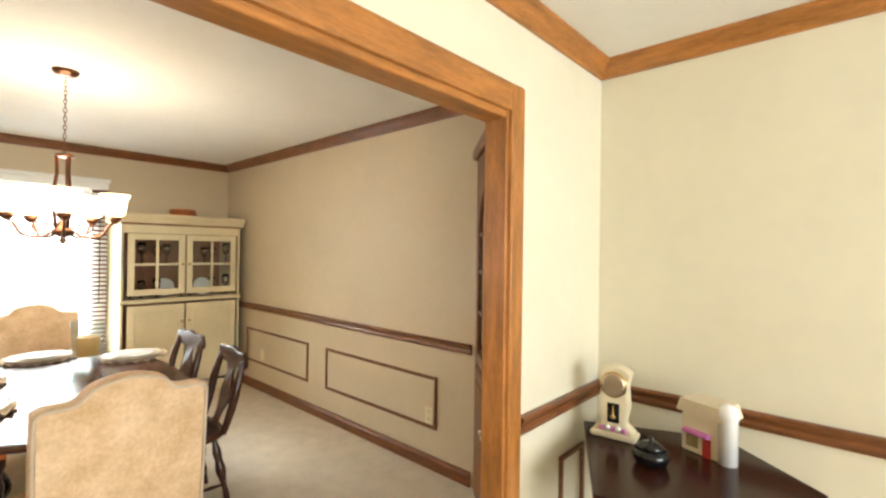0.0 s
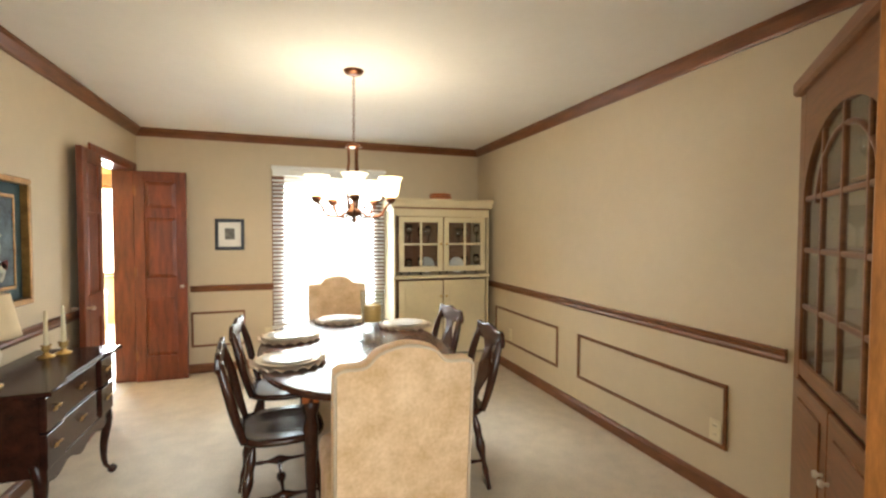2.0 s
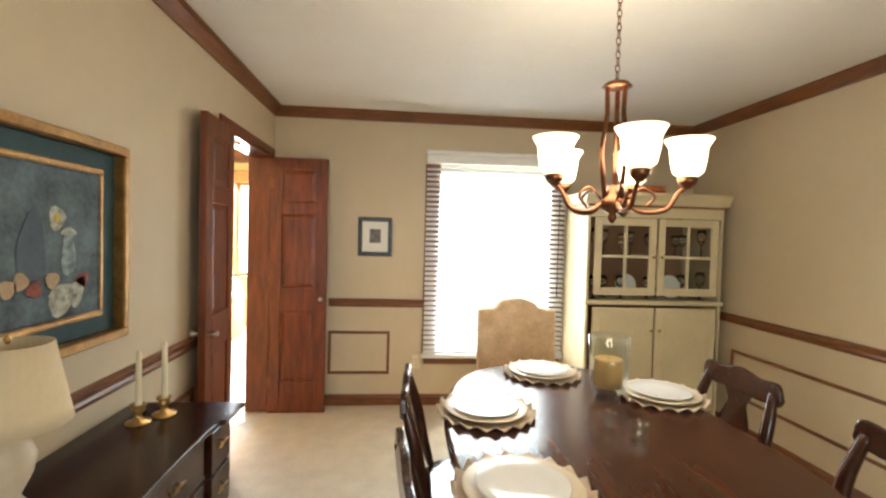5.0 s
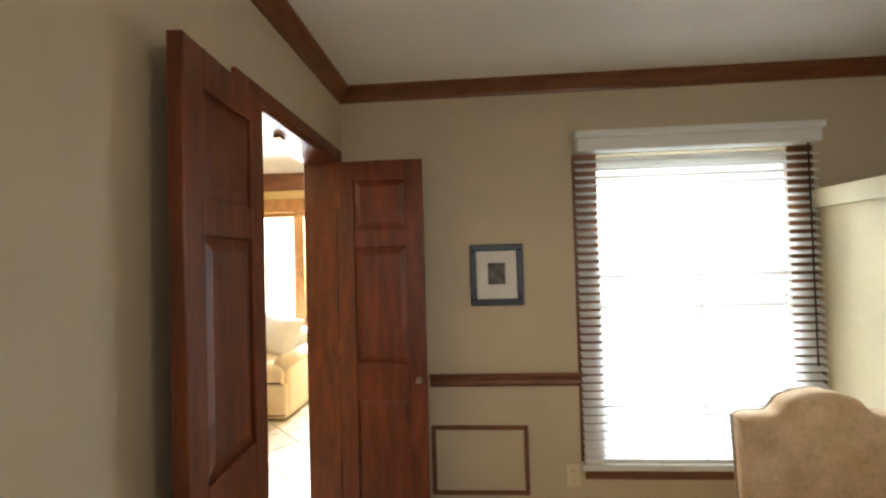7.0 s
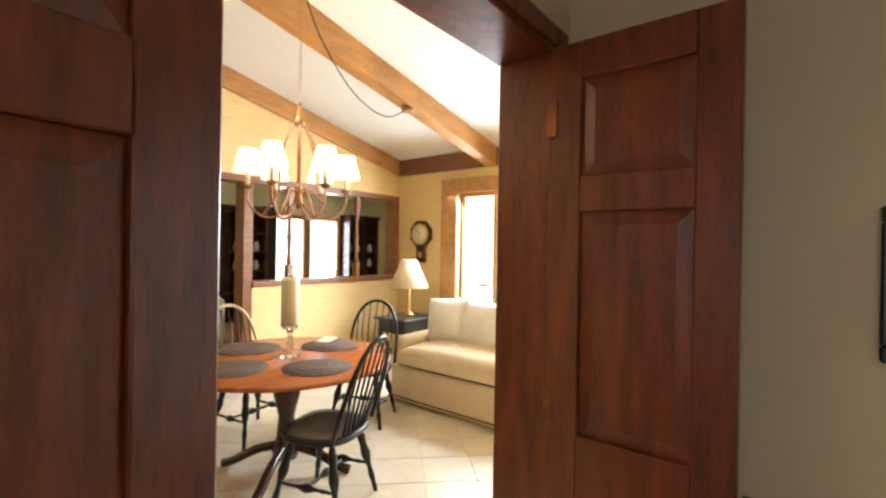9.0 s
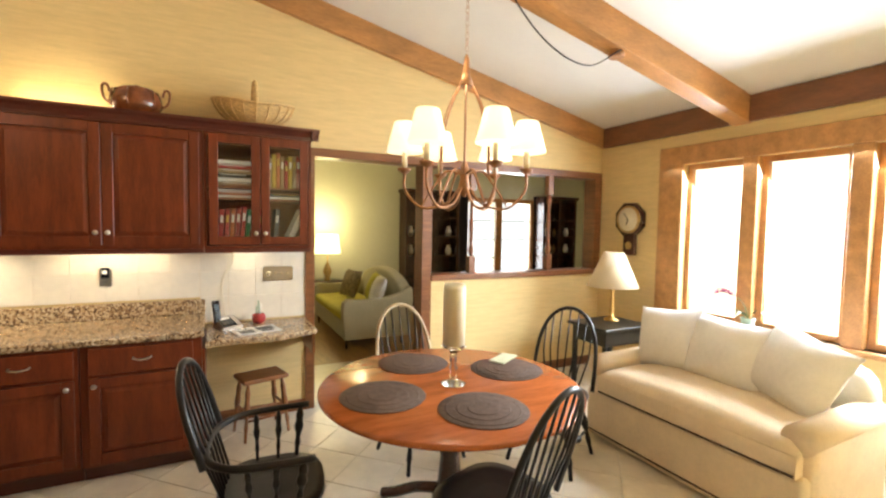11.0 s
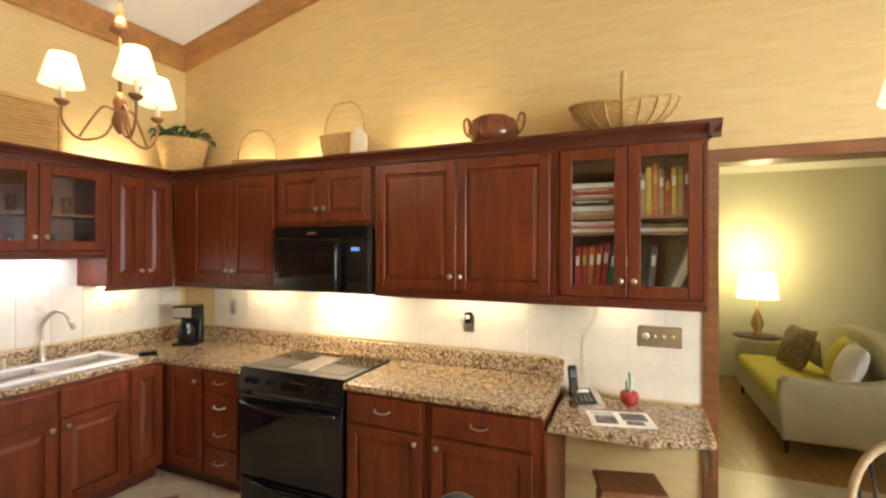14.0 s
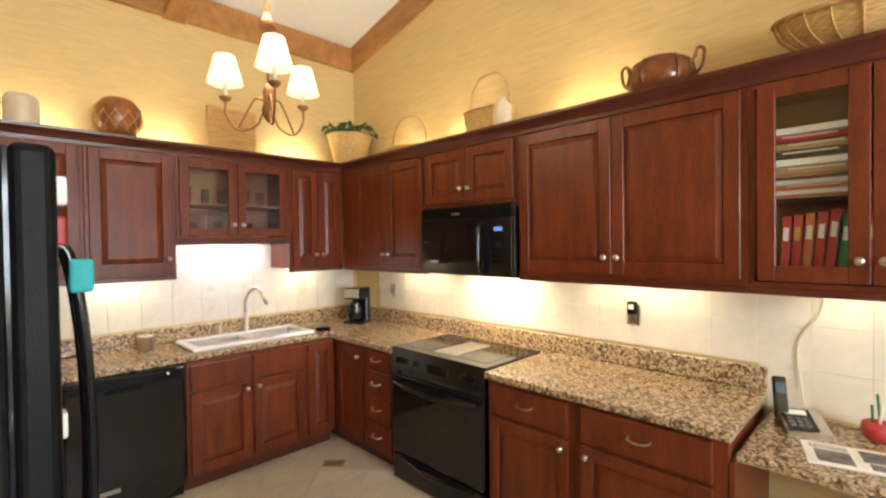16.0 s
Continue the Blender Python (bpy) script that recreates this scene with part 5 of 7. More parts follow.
base_cabinet(pose(-2.728, BY, 0), 0.976, bd, "cherry corner base cabinet with a narrow door", lambda c: cab_door(c, 0.02, 0.34, 0.155, 0.828, 0, (0.05, 0.76)))
ed = KE - 0.002 - BX
base_cabinet(pose(BX, -4.555, 0, 0, 0, 90), 0.235, ed, "cherry corner base cabinet with a narrow door", lambda c: cab_door(c, 0.015, 0.225, 0.155, 0.828, 0))
base_cabinet(pose(BX, -4.318, 0, 0, 0, 90), 0.80, ed, "cherry sink base cabinet with two doors", lambda c: (drawer(c, 0.02, 0.39, 0.672, 0.828, 0, False), drawer(c, 0.41, 0.78, 0.672, 0.828, 0, False), cab_door(c, 0.02, 0.39, 0.155, 0.655, 0, (0.36, 0.615)), cab_door(c, 0.41, 0.78, 0.155, 0.655, 0, (0.44, 0.615))))
dwm = thing("dishwasher", BX, -3.512, 0, 90, "black dishwasher under the granite counter", "dishwasher")
part("body", box(B(), 0.003, -ed, FZ + 0.08, 0.58, 0, CTOP - 0.04), BLACK, dwm)
part("door", box(B(), 0.008, 0, 0.14, 0.575, 0.022, 0.838, 0.006, 2), BLACK, dwm)
part("control_strip", box(B(), 0.02, 0.022, 0.78, 0.565, 0.026, 0.828, 0.002), BLACKT, dwm)
part("handle_recess", box(B(), 0.22, 0.022, 0.755, 0.40, 0.03, 0.775, 0.004), BLACKT, dwm)
part("badge", box(B(), 0.34, 0.022, 0.20, 0.46, 0.024, 0.222), STEEL, dwm, "small metal badge")
part("toe_panel", box(B(), 0.008, -0.06, FZ, 0.575, -0.04, 0.13), BLACK, dwm)
part("status_light", box(B(), 0.09, 0.0262, 0.812, 0.10, 0.0272, 0.818), glowing("green status light", (0.4, 1.0, 0.7), 4.0), dwm)
base_cabinet(pose(BX, -2.925, 0, 0, 0, 90), 0.30, ed, "cherry filler base cabinet beside the dishwasher", lambda c: None)

# granite
cg = thing("granite_counter", 0, 0, 0, 0, "brown speckled granite worktop with a low upstand", "worktop")
def slab(name, x0, y0, x1, y1, z0=CTOP - 0.038, z1=CTOP):
    part(name, box(B(), x0, y0, z0, x1, y1, z1, 0.008, 3), GRANITE, cg)
slab("worktop", -5.0, DS, -3.862, -4.525)
slab("worktop", -3.068, DS, -2.29, -4.525)
slab("worktop", -2.29, -4.525, KE - 0.002, DS)
slab("worktop", -2.29, -3.59, KE - 0.002, -2.60)
slab("worktop", -2.29, -4.525, -2.215, -3.59)
slab("worktop", -1.83, -4.525, KE - 0.002, -3.59)
slab("worktop", -2.215, -4.525, -1.83, -4.44)
slab("worktop", -3.862, DS, -3.068, -5.07)
slab("upstand", -5.0, DS, KE - 0.02, DS + 0.02, CTOP, CTOP + 0.107)
slab("upstand", KE - 0.022, DS + 0.02, KE - 0.002, -2.60, CTOP, CTOP + 0.107)
dk = thing("granite_desk", 0, 0, 0, 0, "low granite desk shelf with a clipped corner", "desk")
bm = B()
extrude(bm, [(-5.725, DS), (-5.003, DS), (-5.003, -4.58), (-5.45, -4.58), (-5.72, -4.68)], 0.038, "z", 0.765, 0.008)
part("desk_top", bm, GRANITE, dk)
part("end_panel", box(B(), -5.003, DS, FZ, -4.987, -4.555, 0.765), CHERRY, dk)
part("bracket", box(B(), -5.722, DS, 0.60, -5.70, -4.75, 0.765, 0.004), TRIM, dk)

fv = thing("floor_register", -2.62, -4.36, FZ, 45, "small brown metal floor register in the tiles", "floor vent")
part("frame", box(B(), -0.075, -0.045, 0, 0.075, 0.045, 0.004, 0.001), TAN, fv)
for k in range(7):
    part("slat", box(B(), -0.06 + k * 0.018, -0.034, 0.004, -0.05 + k * 0.018, 0.034, 0.0065), STOOLW, fv)

# sink and tap
sk = thing("kitchen_sink", -2.02, -4.015, CTOP, 90, "white porcelain drop-in sink", "sink")
bm = B()
for x0, y0, x1, y1 in ((-0.43, -0.20, 0.43, -0.13), (-0.43, 0.14, 0.43, 0.215), (-0.43, -0.13, -0.37, 0.14), (0.37, -0.13, 0.43, 0.14)):
    box(bm, x0, y0, 0.0, x1, y1, 0.024, 0.009, 3)
part("rim", bm, PORC, sk)
bm = B()
box(bm, -0.38, -0.15, -0.17, 0.38, 0.15, -0.16)
for x0, y0, x1, y1 in ((-0.385, -0.155, 0.385, -0.145), (-0.385, 0.145, 0.385, 0.155), (-0.385, -0.145, -0.375, 0.145), (0.375, -0.145, 0.385, 0.145), (-0.01, -0.145, 0.01, 0.145)):
    box(bm, x0, y0, -0.16, x1, y1, 0.005)
part("basin", bm, PORC, sk)
fa = thing("kitchen_tap", -1.835, -4.08, CTOP + 0.002, 0, "tall brushed nickel gooseneck tap", "tap")
part("base", lathe(B(), [(0.03, 0), (0.026, 0.02), (0.018, 0.05), (0.015, 0.16)], 18), STEEL, fa)
part("spout", tube(B(), curve([(0, 0, 0.15), (0, 0, 0.26), (-0.05, -0.03, 0.34), (-0.12, -0.06, 0.34), (-0.165, -0.08, 0.27)], 8), 0.011, 10), STEEL, fa)
part("spray_head", tube(B(), [(-0.16, -0.078, 0.285), (-0.18, -0.086, 0.235)], 0.016, 10), STEEL, fa)
for i, (hy, hh) in enumerate(((0.13, 0.06), (-0.20, 0.09))):
    s = thing("soap_dispenser" if i else "tap_lever", -1.835, -4.08 + hy * -1, CTOP + 0.002, 0, "small nickel fitting beside the tap", "tap fitting", "tap fittings")
    part("post", lathe(B(), [(0.02, 0), (0.014, 0.02), (0.012, hh)], 14), STEEL, s)
    part("nozzle", tube(B(), [(0, 0, hh), (-0.05, 0, hh + 0.02)], 0.007, 8), STEEL, s)

# range
rg = thing("cooking_range", -3.855, BY, -0.015, 0, "black slide-in electric range with a glass cooktop", "range")
RW = 0.782
part("body", box(B(), 0, DS - BY + 0.09, FZ + 0.016, RW, 0, 0.87), BLACK, rg)
part("cooktop", box(B(), -0.006, -0.515, 0.868, RW + 0.006, 0.02, 0.912, 0.006, 2), DGLASS, rg, "black glass cooktop")
part("griddle_vent", box(B(), 0.30, -0.40, 0.912, 0.47, -0.06, 0.918, 0.002), STEEL, rg, "metal downdraft grille")
for x0 in (0.05, 0.50):
    part("element_panel", box(B(), x0, -0.42, 0.912, x0 + 0.23, -0.06, 0.9135), DGLASS, rg)
bm = B()
extrude(bm, [(0.0, 0.75), (0.035, 0.75), (0.055, 0.78), (0.02, 0.905), (0.0, 0.905)], RW, "x", 0.0, 0.004)
part("control_panel", bm, BLACK, rg)
for kx in (0.06, 0.13, 0.53, 0.64, 0.70):
    o = part("control_knob", lathe(B(), [(0.022, 0), (0.02, 0.014), (0.012, 0.018)], 16), BLACKT, rg)
    o.matrix_basis = pose(kx, 0.037, 0.84, -74, 0, 0)
part("display", box(B(), 0.25, 0.036, 0.81, 0.43, 0.046, 0.865, 0.004), DGLASS, rg)
part("oven_door", box(B(), 0.005, 0, 0.24, RW - 0.005, 0.035, 0.745, 0.008, 2), BLACK, rg)
part("oven_window", box(B(), 0.13, 0.035, 0.36, RW - 0.13, 0.037, 0.64, 0.001), DGLASS, rg, "dark oven window")
part("oven_handle", tube(B(), curve([(0.04, 0.035, 0.71), (0.07, 0.075, 0.705), (0.39, 0.095, 0.69), (0.71, 0.075, 0.705), (0.74, 0.035, 0.71)], 6), 0.013, 10), BLACK, rg)
part("storage_drawer", box(B(), 0.005, 0, 0.06, RW - 0.005, 0.03, 0.225, 0.008, 2), BLACK, rg)
part("drawer_handle", tube(B(), curve([(0.08, 0.03, 0.205), (0.39, 0.055, 0.185), (0.70, 0.03, 0.205)], 6), 0.01, 8), BLACK, rg)

# microwave
mw = thing("microwave_oven", -3.895, -4.80, 1.345, 0, "black over-the-range microwave with a blue clock", "microwave")
part("body", box(B(), 0, DS + 4.80 + 0.002, 0.02, 0.757, 0.03, 0.45, 0.004), BLACK, mw)
part("door", box(B(), 0.20, 0.03, 0.025, 0.752, 0.055, 0.37, 0.006, 2), BLACK, mw)
part("door_window", box(B(), 0.27, 0.055, 0.07, 0.70, 0.057, 0.27, 0.001), DGLASS, mw, "dark glass door window")
part("vent_grille", box(B(), 0.005, 0.03, 0.375, 0.752, 0.05, 0.445, 0.004), BLACKT, mw)
part("control_panel", box(B(), 0.005, 0.03, 0.025, 0.195, 0.052, 0.37, 0.004), BLACK, mw)
part("clock_display", box(B(), 0.07, 0.052, 0.29, 0.13, 0.0535, 0.312), BLUE, mw, "small blue lit clock display")
part("door_handle", tube(B(), curve([(0.215, 0.055, 0.33), (0.215, 0.095, 0.30), (0.215, 0.10, 0.18), (0.215, 0.095, 0.07), (0.215, 0.055, 0.04)], 6), 0.014, 10), BLACK, mw)
part("badge", box(B(), 0.40, 0.05, 0.395, 0.47, 0.0515, 0.41), STEEL, mw, "small pale maker's badge")
for r in range(4):
    for q in range(3):
        part("button", box(B(), 0.05 + q * 0.035, 0.052, 0.10 + r * 0.035, 0.075 + q * 0.035, 0.0532, 0.12 + r * 0.035), BLACKT, mw)
part("bottom_light", box(B(), 0.12, -0.28, 0.012, 0.64, -0.08, 0.0195), UNDER, mw, "lit lamp under the microwave")

# lights below and above the wall cabinets
def light_strip(x0, y0, x1, y1, z, label):
    s = thing("cabinet_light", (x0 + x1) / 2, (y0 + y1) / 2, z, 0, label, "strip light", "cabinet strip lights")
    w, d = (x1 - x0) / 2, (y1 - y0) / 2
    part("housing", box(B(), -w, -d, 0.0, w, d, 0.012, 0.002), WHITEP, s)
    return s, w, d
for x0, x1 in ((-4.75, -4.15), (-5.38, -5.2), (-3.0, -2.5)):
    s, w, d = light_strip(x0, -5.06, x1, -5.0, UB - 0.014, "slim lit strip below a wall cabinet")
    part("diffuser", box(B(), -w + 0.01, -d + 0.008, -0.006, w - 0.01, d - 0.008, -0.0005), UNDER, s)
for y0, y1, z in ((-4.70, -4.40, UB), (-4.19, -3.69, 1.611), (-3.45, -3.1, UB)):
    s, w, d = light_strip(-1.89, y0, -1.83, y1, z - 0.014, "slim lit strip below a wall cabinet")
    part("diffuser", box(B(), -w + 0.008, -d + 0.01, -0.006, w - 0.008, d - 0.01, -0.0005), UNDERC if z > 1.6 else UNDER, s)
for x0, x1 in ((-4.42, -3.95), (-3.35, -3.0), (-2.75, -2.45)):
    s, w, d = light_strip(x0, -5.08, x1, -5.03, CT_Z, "lit strip hidden on top of the cabinets")
    part("diffuser", box(B(), -w + 0.01, -d + 0.006, 0.0125, w - 0.01, d - 0.006, 0.018), UPLIT, s)
for y0, y1 in ((-4.72, -4.3), (-3.7, -3.4), (-3.0, -2.7)):
    s, w, d = light_strip(-1.86, y0, -1.81, y1, CT_Z, "lit strip hidden on top of the cabinets")
    part("diffuser", box(B(), -w + 0.006, -d + 0.01, 0.0125, w - 0.006, d - 0.01, 0.018), UPLIT, s)

# fridge
fr = thing("refrigerator", -4.30, -2.78, FZ, 0, "black side-by-side refrigerator with long bowed handles", "refrigerator")
part("case", box(B(), 0, 0.075, 0.02, 0.90, 0.82, 1.74, 0.01, 2), BLACKT, fr)
for x0, x1 in ((0.0, 0.40), (0.406, 0.90)):
    d = part("door", box(B(), x0, 0.0, 0.10, x1, 0.068, 1.74, 0.018, 3), BLACKT, fr)
part("gasket", box(B(), 0.012, 0.068, 0.11, 0.888, 0.075, 1.73), BLACK, fr)
part("kick_grille", box(B(), 0.02, 0.05, 0.0, 0.88, 0.075, 0.09), BLACK, fr)
for hx in (0.36, 0.445):
    part("handle", tube(B(), curve([(hx, 0.005, 1.54), (hx, -0.045, 1.53), (hx, -0.075, 1.30), (hx, -0.085, 1.0), (hx, -0.075, 0.75), (hx, -0.045, 0.52), (hx, 0.005, 0.51)], 6), 0.014, 10), BLACK, fr)
tw = thing("teal_cloth", -3.94, -2.855, FZ + 1.43, 0, "folded teal cloth wrapped on the refrigerator handle", "cloth")
part("cloth", box(B(), -0.025, -0.02, 0, 0.025, 0.03, 0.085, 0.008, 2), material("teal cloth", (0.05, 0.42, 0.42), 0.85, 0, 0.15, 20.0), tw)
for i, (mx, mz, mt) in enumerate(((0.10, 1.66, PAPER), (0.14, 1.58, RED), (0.2, 1.15, PAPER), (0.24, 1.62, BLACKW))):
    mg = thing("fridge_magnet", -4.30 + mx, -2.782, FZ + mz, 0, "small coloured magnet on the refrigerator door", "magnet", "fridge magnets")
    part("magnet", box(B(), -0.02, -0.02, -0.03, 0.02, 0, 0.03, 0.006, 2), mt, mg)

# books behind glass
random.seed(8)
def book(x, y, z, w, d, h, mat, tilt=0.0, flat=False, group="cookbooks in the glass cabinet"):
    b = thing("book", x, y, z, 0, "cookbook shelved inside the glass cabinet", "book", group)
    o = part("cover", box(B(), 0, -d, 0, w, 0, h, 0.002), mat, b)
    if flat and mat is PAPER:
        part("pages", box(B(), 0.004, -d + 0.004, 0.004, w - 0.004, 0.001, h - 0.004), PAPER, b)
    else:
        part("spine_label", box(B(), w * 0.2, 0, h * 0.62, w * 0.8, 0.0015, h * 0.82), PAPER if random.random() < 0.5 else YBOOK, b)
    b.matrix_basis = pose(x, y, z, 0, tilt, 0)
    return b
SPINES = [RED, RED, GREEN, RED, RED, ORANGE, RED, RED]
for k in range(8):
    book(-5.345 + k * 0.033, UY - 0.06, UB + 0.0185, 0.028, 0.2, random.uniform(0.25, 0.275), SPINES[k % 8], -7 + 0.6 * k)
for k in range(6):
    book(-5.335 + random.uniform(0, 0.02), UY - 0.05, 1.815 + k * 0.03, 0.27, 0.2, 0.026, (TAN, PAPER, BLACKW, TAN, RED, PAPER)[k], 0, True)
for k in range(3):
    book(-5.335 + 0.01 * k, UY - 0.06, 1.735 + k * 0.02, 0.27, 0.2, 0.018, (PAPER, ORANGE, PAPER)[k], 0, True)
for k in range(9):
    book(-5.66 + k * 0.028, UY - 0.06, 1.815, 0.026, 0.2, random.uniform(0.2, 0.26), (TAN, RED, TAN, YBOOK, RED, TAN, ORANGE, YBOOK, TAN)[k])
for k in range(2):
    book(-5.66, UY - 0.06, 1.735 + k * 0.02, 0.27, 0.2, 0.018, (PAPER, GREY)[k], 0, True)
book(-5.565, UY - 0.06, UB + 0.0185, 0.04, 0.2, 0.27, PAPER, -24)
book(-5.625, UY - 0.06, UB + 0.0185, 0.03, 0.2, 0.24, STOOLW, -22)
book(-5.47, UY - 0.06, UB + 0.0185, 0.03, 0.2, 0.26, GREY, -5)
for k in range(10):
    zz = (1.63, 1.866)[k % 2]
    g = thing("drinking_glass", UXE + 0.12 + 0.06 * (k % 3), -4.24 + k * 0.066, zz, 0, "clear drinking glass in the cabinet above the sink", "glass", "glasses above the sink")
    part("tumbler", lathe(B(), [(0.024, 0), (0.03, 0.11), (0.028, 0.11), (0.022, 0.006)], 14), PANE, g)

# counter objects
cf = thing("coffee_maker", -2.10, -4.93, CTOP, 20, "black and steel drip coffee maker", "coffee maker")
part("base", box(B(), -0.08, -0.08, 0, 0.08, 0.10, 0.025, 0.008, 2), BLACK, cf)
part("column", box(B(), -0.08, -0.08, 0.025, 0.08, -0.02, 0.22, 0.006), BLACK, cf)
part("brew_head", box(B(), -0.08, -0.08, 0.21, 0.08, 0.09, 0.31, 0.012, 2), BLACK, cf)
part("steel_band", box(B(), -0.075, 0.09, 0.225, 0.075, 0.094, 0.30, 0.001), STEEL, cf, "steel front band")
part("carafe", lathe(B(), [(0.05, 0.026), (0.062, 0.05), (0.062, 0.13), (0.045, 0.165), (0.05, 0.18), (0.04, 0.18)], 20, (0, 0.035, 0)), DGLASS, cf, "dark glass carafe")
part("handle", tube(B(), curve([(0, 0.09, 0.16), (0, 0.125, 0.15), (0, 0.125, 0.08), (0, 0.095, 0.06)], 5), 0.009, 8), BLACK, cf)
sp = thing("leather_wallet", -2.17, -4.55, CTOP, 60, "small black wallet lying on the counter", "wallet")
part("body", box(B(), -0.055, -0.04, 0, 0.055, 0.04, 0.028, 0.008, 2), BLACKT, sp)
mgc = thing("metal_canister", -1.90, -3.40, CTOP, 0, "short grey metal canister by the sink", "canister")
part("can", lathe(B(), [(0.045, 0), (0.048, 0.006), (0.048, 0.09), (0.05, 0.094), (0.04, 0.1)], 24), STEEL, mgc)
part("lid_knob", lathe(B(), [(0.012, 0.1), (0.008, 0.112)], 10), STEEL, mgc)
ph = thing("cordless_phone", -5.14, -4.98, 0.803, 25, "grey cordless telephone in its answering base", "telephone")
bm = B()
extrude(bm, [(-0.06, 0), (0.09, 0), (0.09, 0.02), (-0.06, 0.07)], 0.15, "x", -0.075, 0.006)
part("base", bm, STEEL, ph, "silver sloped base")
o = part("keypad_panel", box(B(), -0.035, -0.055, 0, 0.07, 0.075, 0.004, 0.002), BLACK, ph)
o.matrix_basis = pose(0.0, 0.012, 0.049, -18.5, 0, 0)
o = part("display", box(B(), -0.02, -0.045, 0.004, 0.055, -0.015, 0.0055), PAPER, ph, "pale display window")
o.matrix_basis = pose(0.0, 0.012, 0.049, -18.5, 0, 0)
for r in range(3):
    for q in range(3):
        o = part("key", box(B(), -0.015 + q * 0.025, 0.005 + r * 0.02, 0.004, 0.002 + q * 0.025, 0.018 + r * 0.02, 0.007), GREY, ph)
        o.matrix_basis = pose(0.0, 0.012, 0.049, -18.5, 0, 0)
o = part("handset", box(B(), -0.024, -0.014, 0, 0.024, 0.014, 0.17, 0.008, 2), BLACK, ph, "black upright handset")
o.matrix_basis = pose(0.062, -0.01, 0.03, 14, 0, 0)
o = part("handset_screen", box(B(), -0.017, 0.014, 0.105, 0.017, 0.016, 0.145), BLUEG, ph)
o.matrix_basis = pose(0.062, -0.01, 0.03, 14, 0, 0)
mz = thing("magazine", -5.32, -4.79, 0.803, 14, "open magazine with dark printed pictures", "magazine")
part("page", box(B(), -0.15, -0.10, 0, 0.15, 0.10, 0.006, 0.002), PAPER, mz)
for x0, y0, x1, y1 in ((-0.13, -0.075, -0.01, 0.02), (0.02, -0.03, 0.12, 0.075), (-0.10, 0.03, -0.02, 0.08)):
    part("printed_picture", box(B(), x0, y0, 0.006, x1, y1, 0.0068), GREY, mz)
for k in range(4):
    part("text_bar", box(B(), 0.02, -0.08 + k * 0.011, 0.006, 0.13, -0.076 + k * 0.011, 0.0067), GREY, mz)
ap = thing("pencil_pot", -5.36, -5.05, 0.803, 0, "red apple-shaped pencil pot with pens", "pencil pot")
part("pot", lathe(B(), [(0.03, 0), (0.045, 0.012), (0.05, 0.04), (0.045, 0.065), (0.03, 0.072), (0.02, 0.06)], 22), RED, ap)
for k, (a, mt) in enumerate(((8, GREEN), (-10, PAPER), (3, GREEN))):
    o = part("pen", tube(B(), [(0, 0, 0.03), (0, 0, 0.17 - 0.02 * k)], 0.0045, 8), mt, ap)
    o.matrix_basis = pose(0.012 * (k - 1), 0.004 * k, 0, a, a * 0.6, 0)
wall_plate("wall_outlet", pose(-4.40, KS + 0.008, 1.17, 0, 0, 180), "steel outlet plate with a black plug-in device", STEEL)
dv = thing("plug_in_device", -4.40, KS + 0.014, 1.20, 180, "small black plug-in device on the outlet", "adapter")
part("body", box(B(), -0.022, -0.03, -0.03, 0.022, 0, 0.04, 0.005, 2), BLACKT, dv)
part("label", box(B(), -0.014, -0.031, 0.0, 0.014, -0.03, 0.025), PAPER, dv)
wall_plate("wall_outlet", pose(-2.33, KS + 0.008, 1.17, 0, 0, 180), "steel outlet plate with a black cord", STEEL)
wall_plate("wall_outlet", pose(KE - 0.008, -4.60, 1.20, 0, 0, -90), "ivory outlet plate on the tiled wall", IVORY)
sw = thing("switch_plate", -5.515, KS + 0.008, 1.165, 180, "wide brushed steel switch plate with a dimmer", "switch")
part("plate", box(B(), -0.112, -0.006, -0.058, 0.112, 0, 0.058, 0.003, 2), STEEL, sw)
o = part("dimmer_knob", lathe(B(), [(0.018, 0), (0.016, 0.014), (0.01, 0.016)], 16), IVORY, sw)
o.matrix_basis = pose(-0.072, -0.006, 0, 90, 0, 0)
for k in range(3):
    part("toggle", box(B(), -0.03 + k * 0.045, -0.016, -0.008, -0.018 + k * 0.045, -0.005, 0.012, 0.003), IVORY, sw)
cd = thing("phone_cord", 0, 0, 0, 0, "thin pale cord hanging down the tiled wall", "cord")
part("cord", tube(B(), curve([(-5.20, KS + 0.014, 1.36), (-5.18, KS + 0.014, 1.25), (-5.11, KS + 0.014, 1.12), (-5.12, KS + 0.02, 0.95), (-5.14, KS + 0.05, 0.82)], 6), 0.003, 6), IVORY, cd)

# stool
st = thing("wooden_stool", -5.36, -4.88, FZ, 15, "small brown wooden stool under the desk", "stool")
part("seat", box(B(), -0.16, -0.12, 0.40, 0.16, 0.12, 0.432, 0.01, 2), STOOLW, st)
for sx in (-1, 1):
    for sy in (-1, 1):
        part("leg", turned_leg(B(), (sx * 0.12, sy * 0.085, 0.40), (sx * 0.155, sy * 0.12, 0), 0.016), STOOLW, st)
for sx in (-1, 1):
    part("rung", tube(B(), [(sx * 0.138, -0.10, 0.2), (sx * 0.138, 0.10, 0.2)], 0.009, 8), STOOLW, st)
for sy in (-1, 1):
    part("rung", tube(B(), [(-0.142, sy * 0.105, 0.14), (0.142, sy * 0.105, 0.14)], 0.009, 8), STOOLW, st)

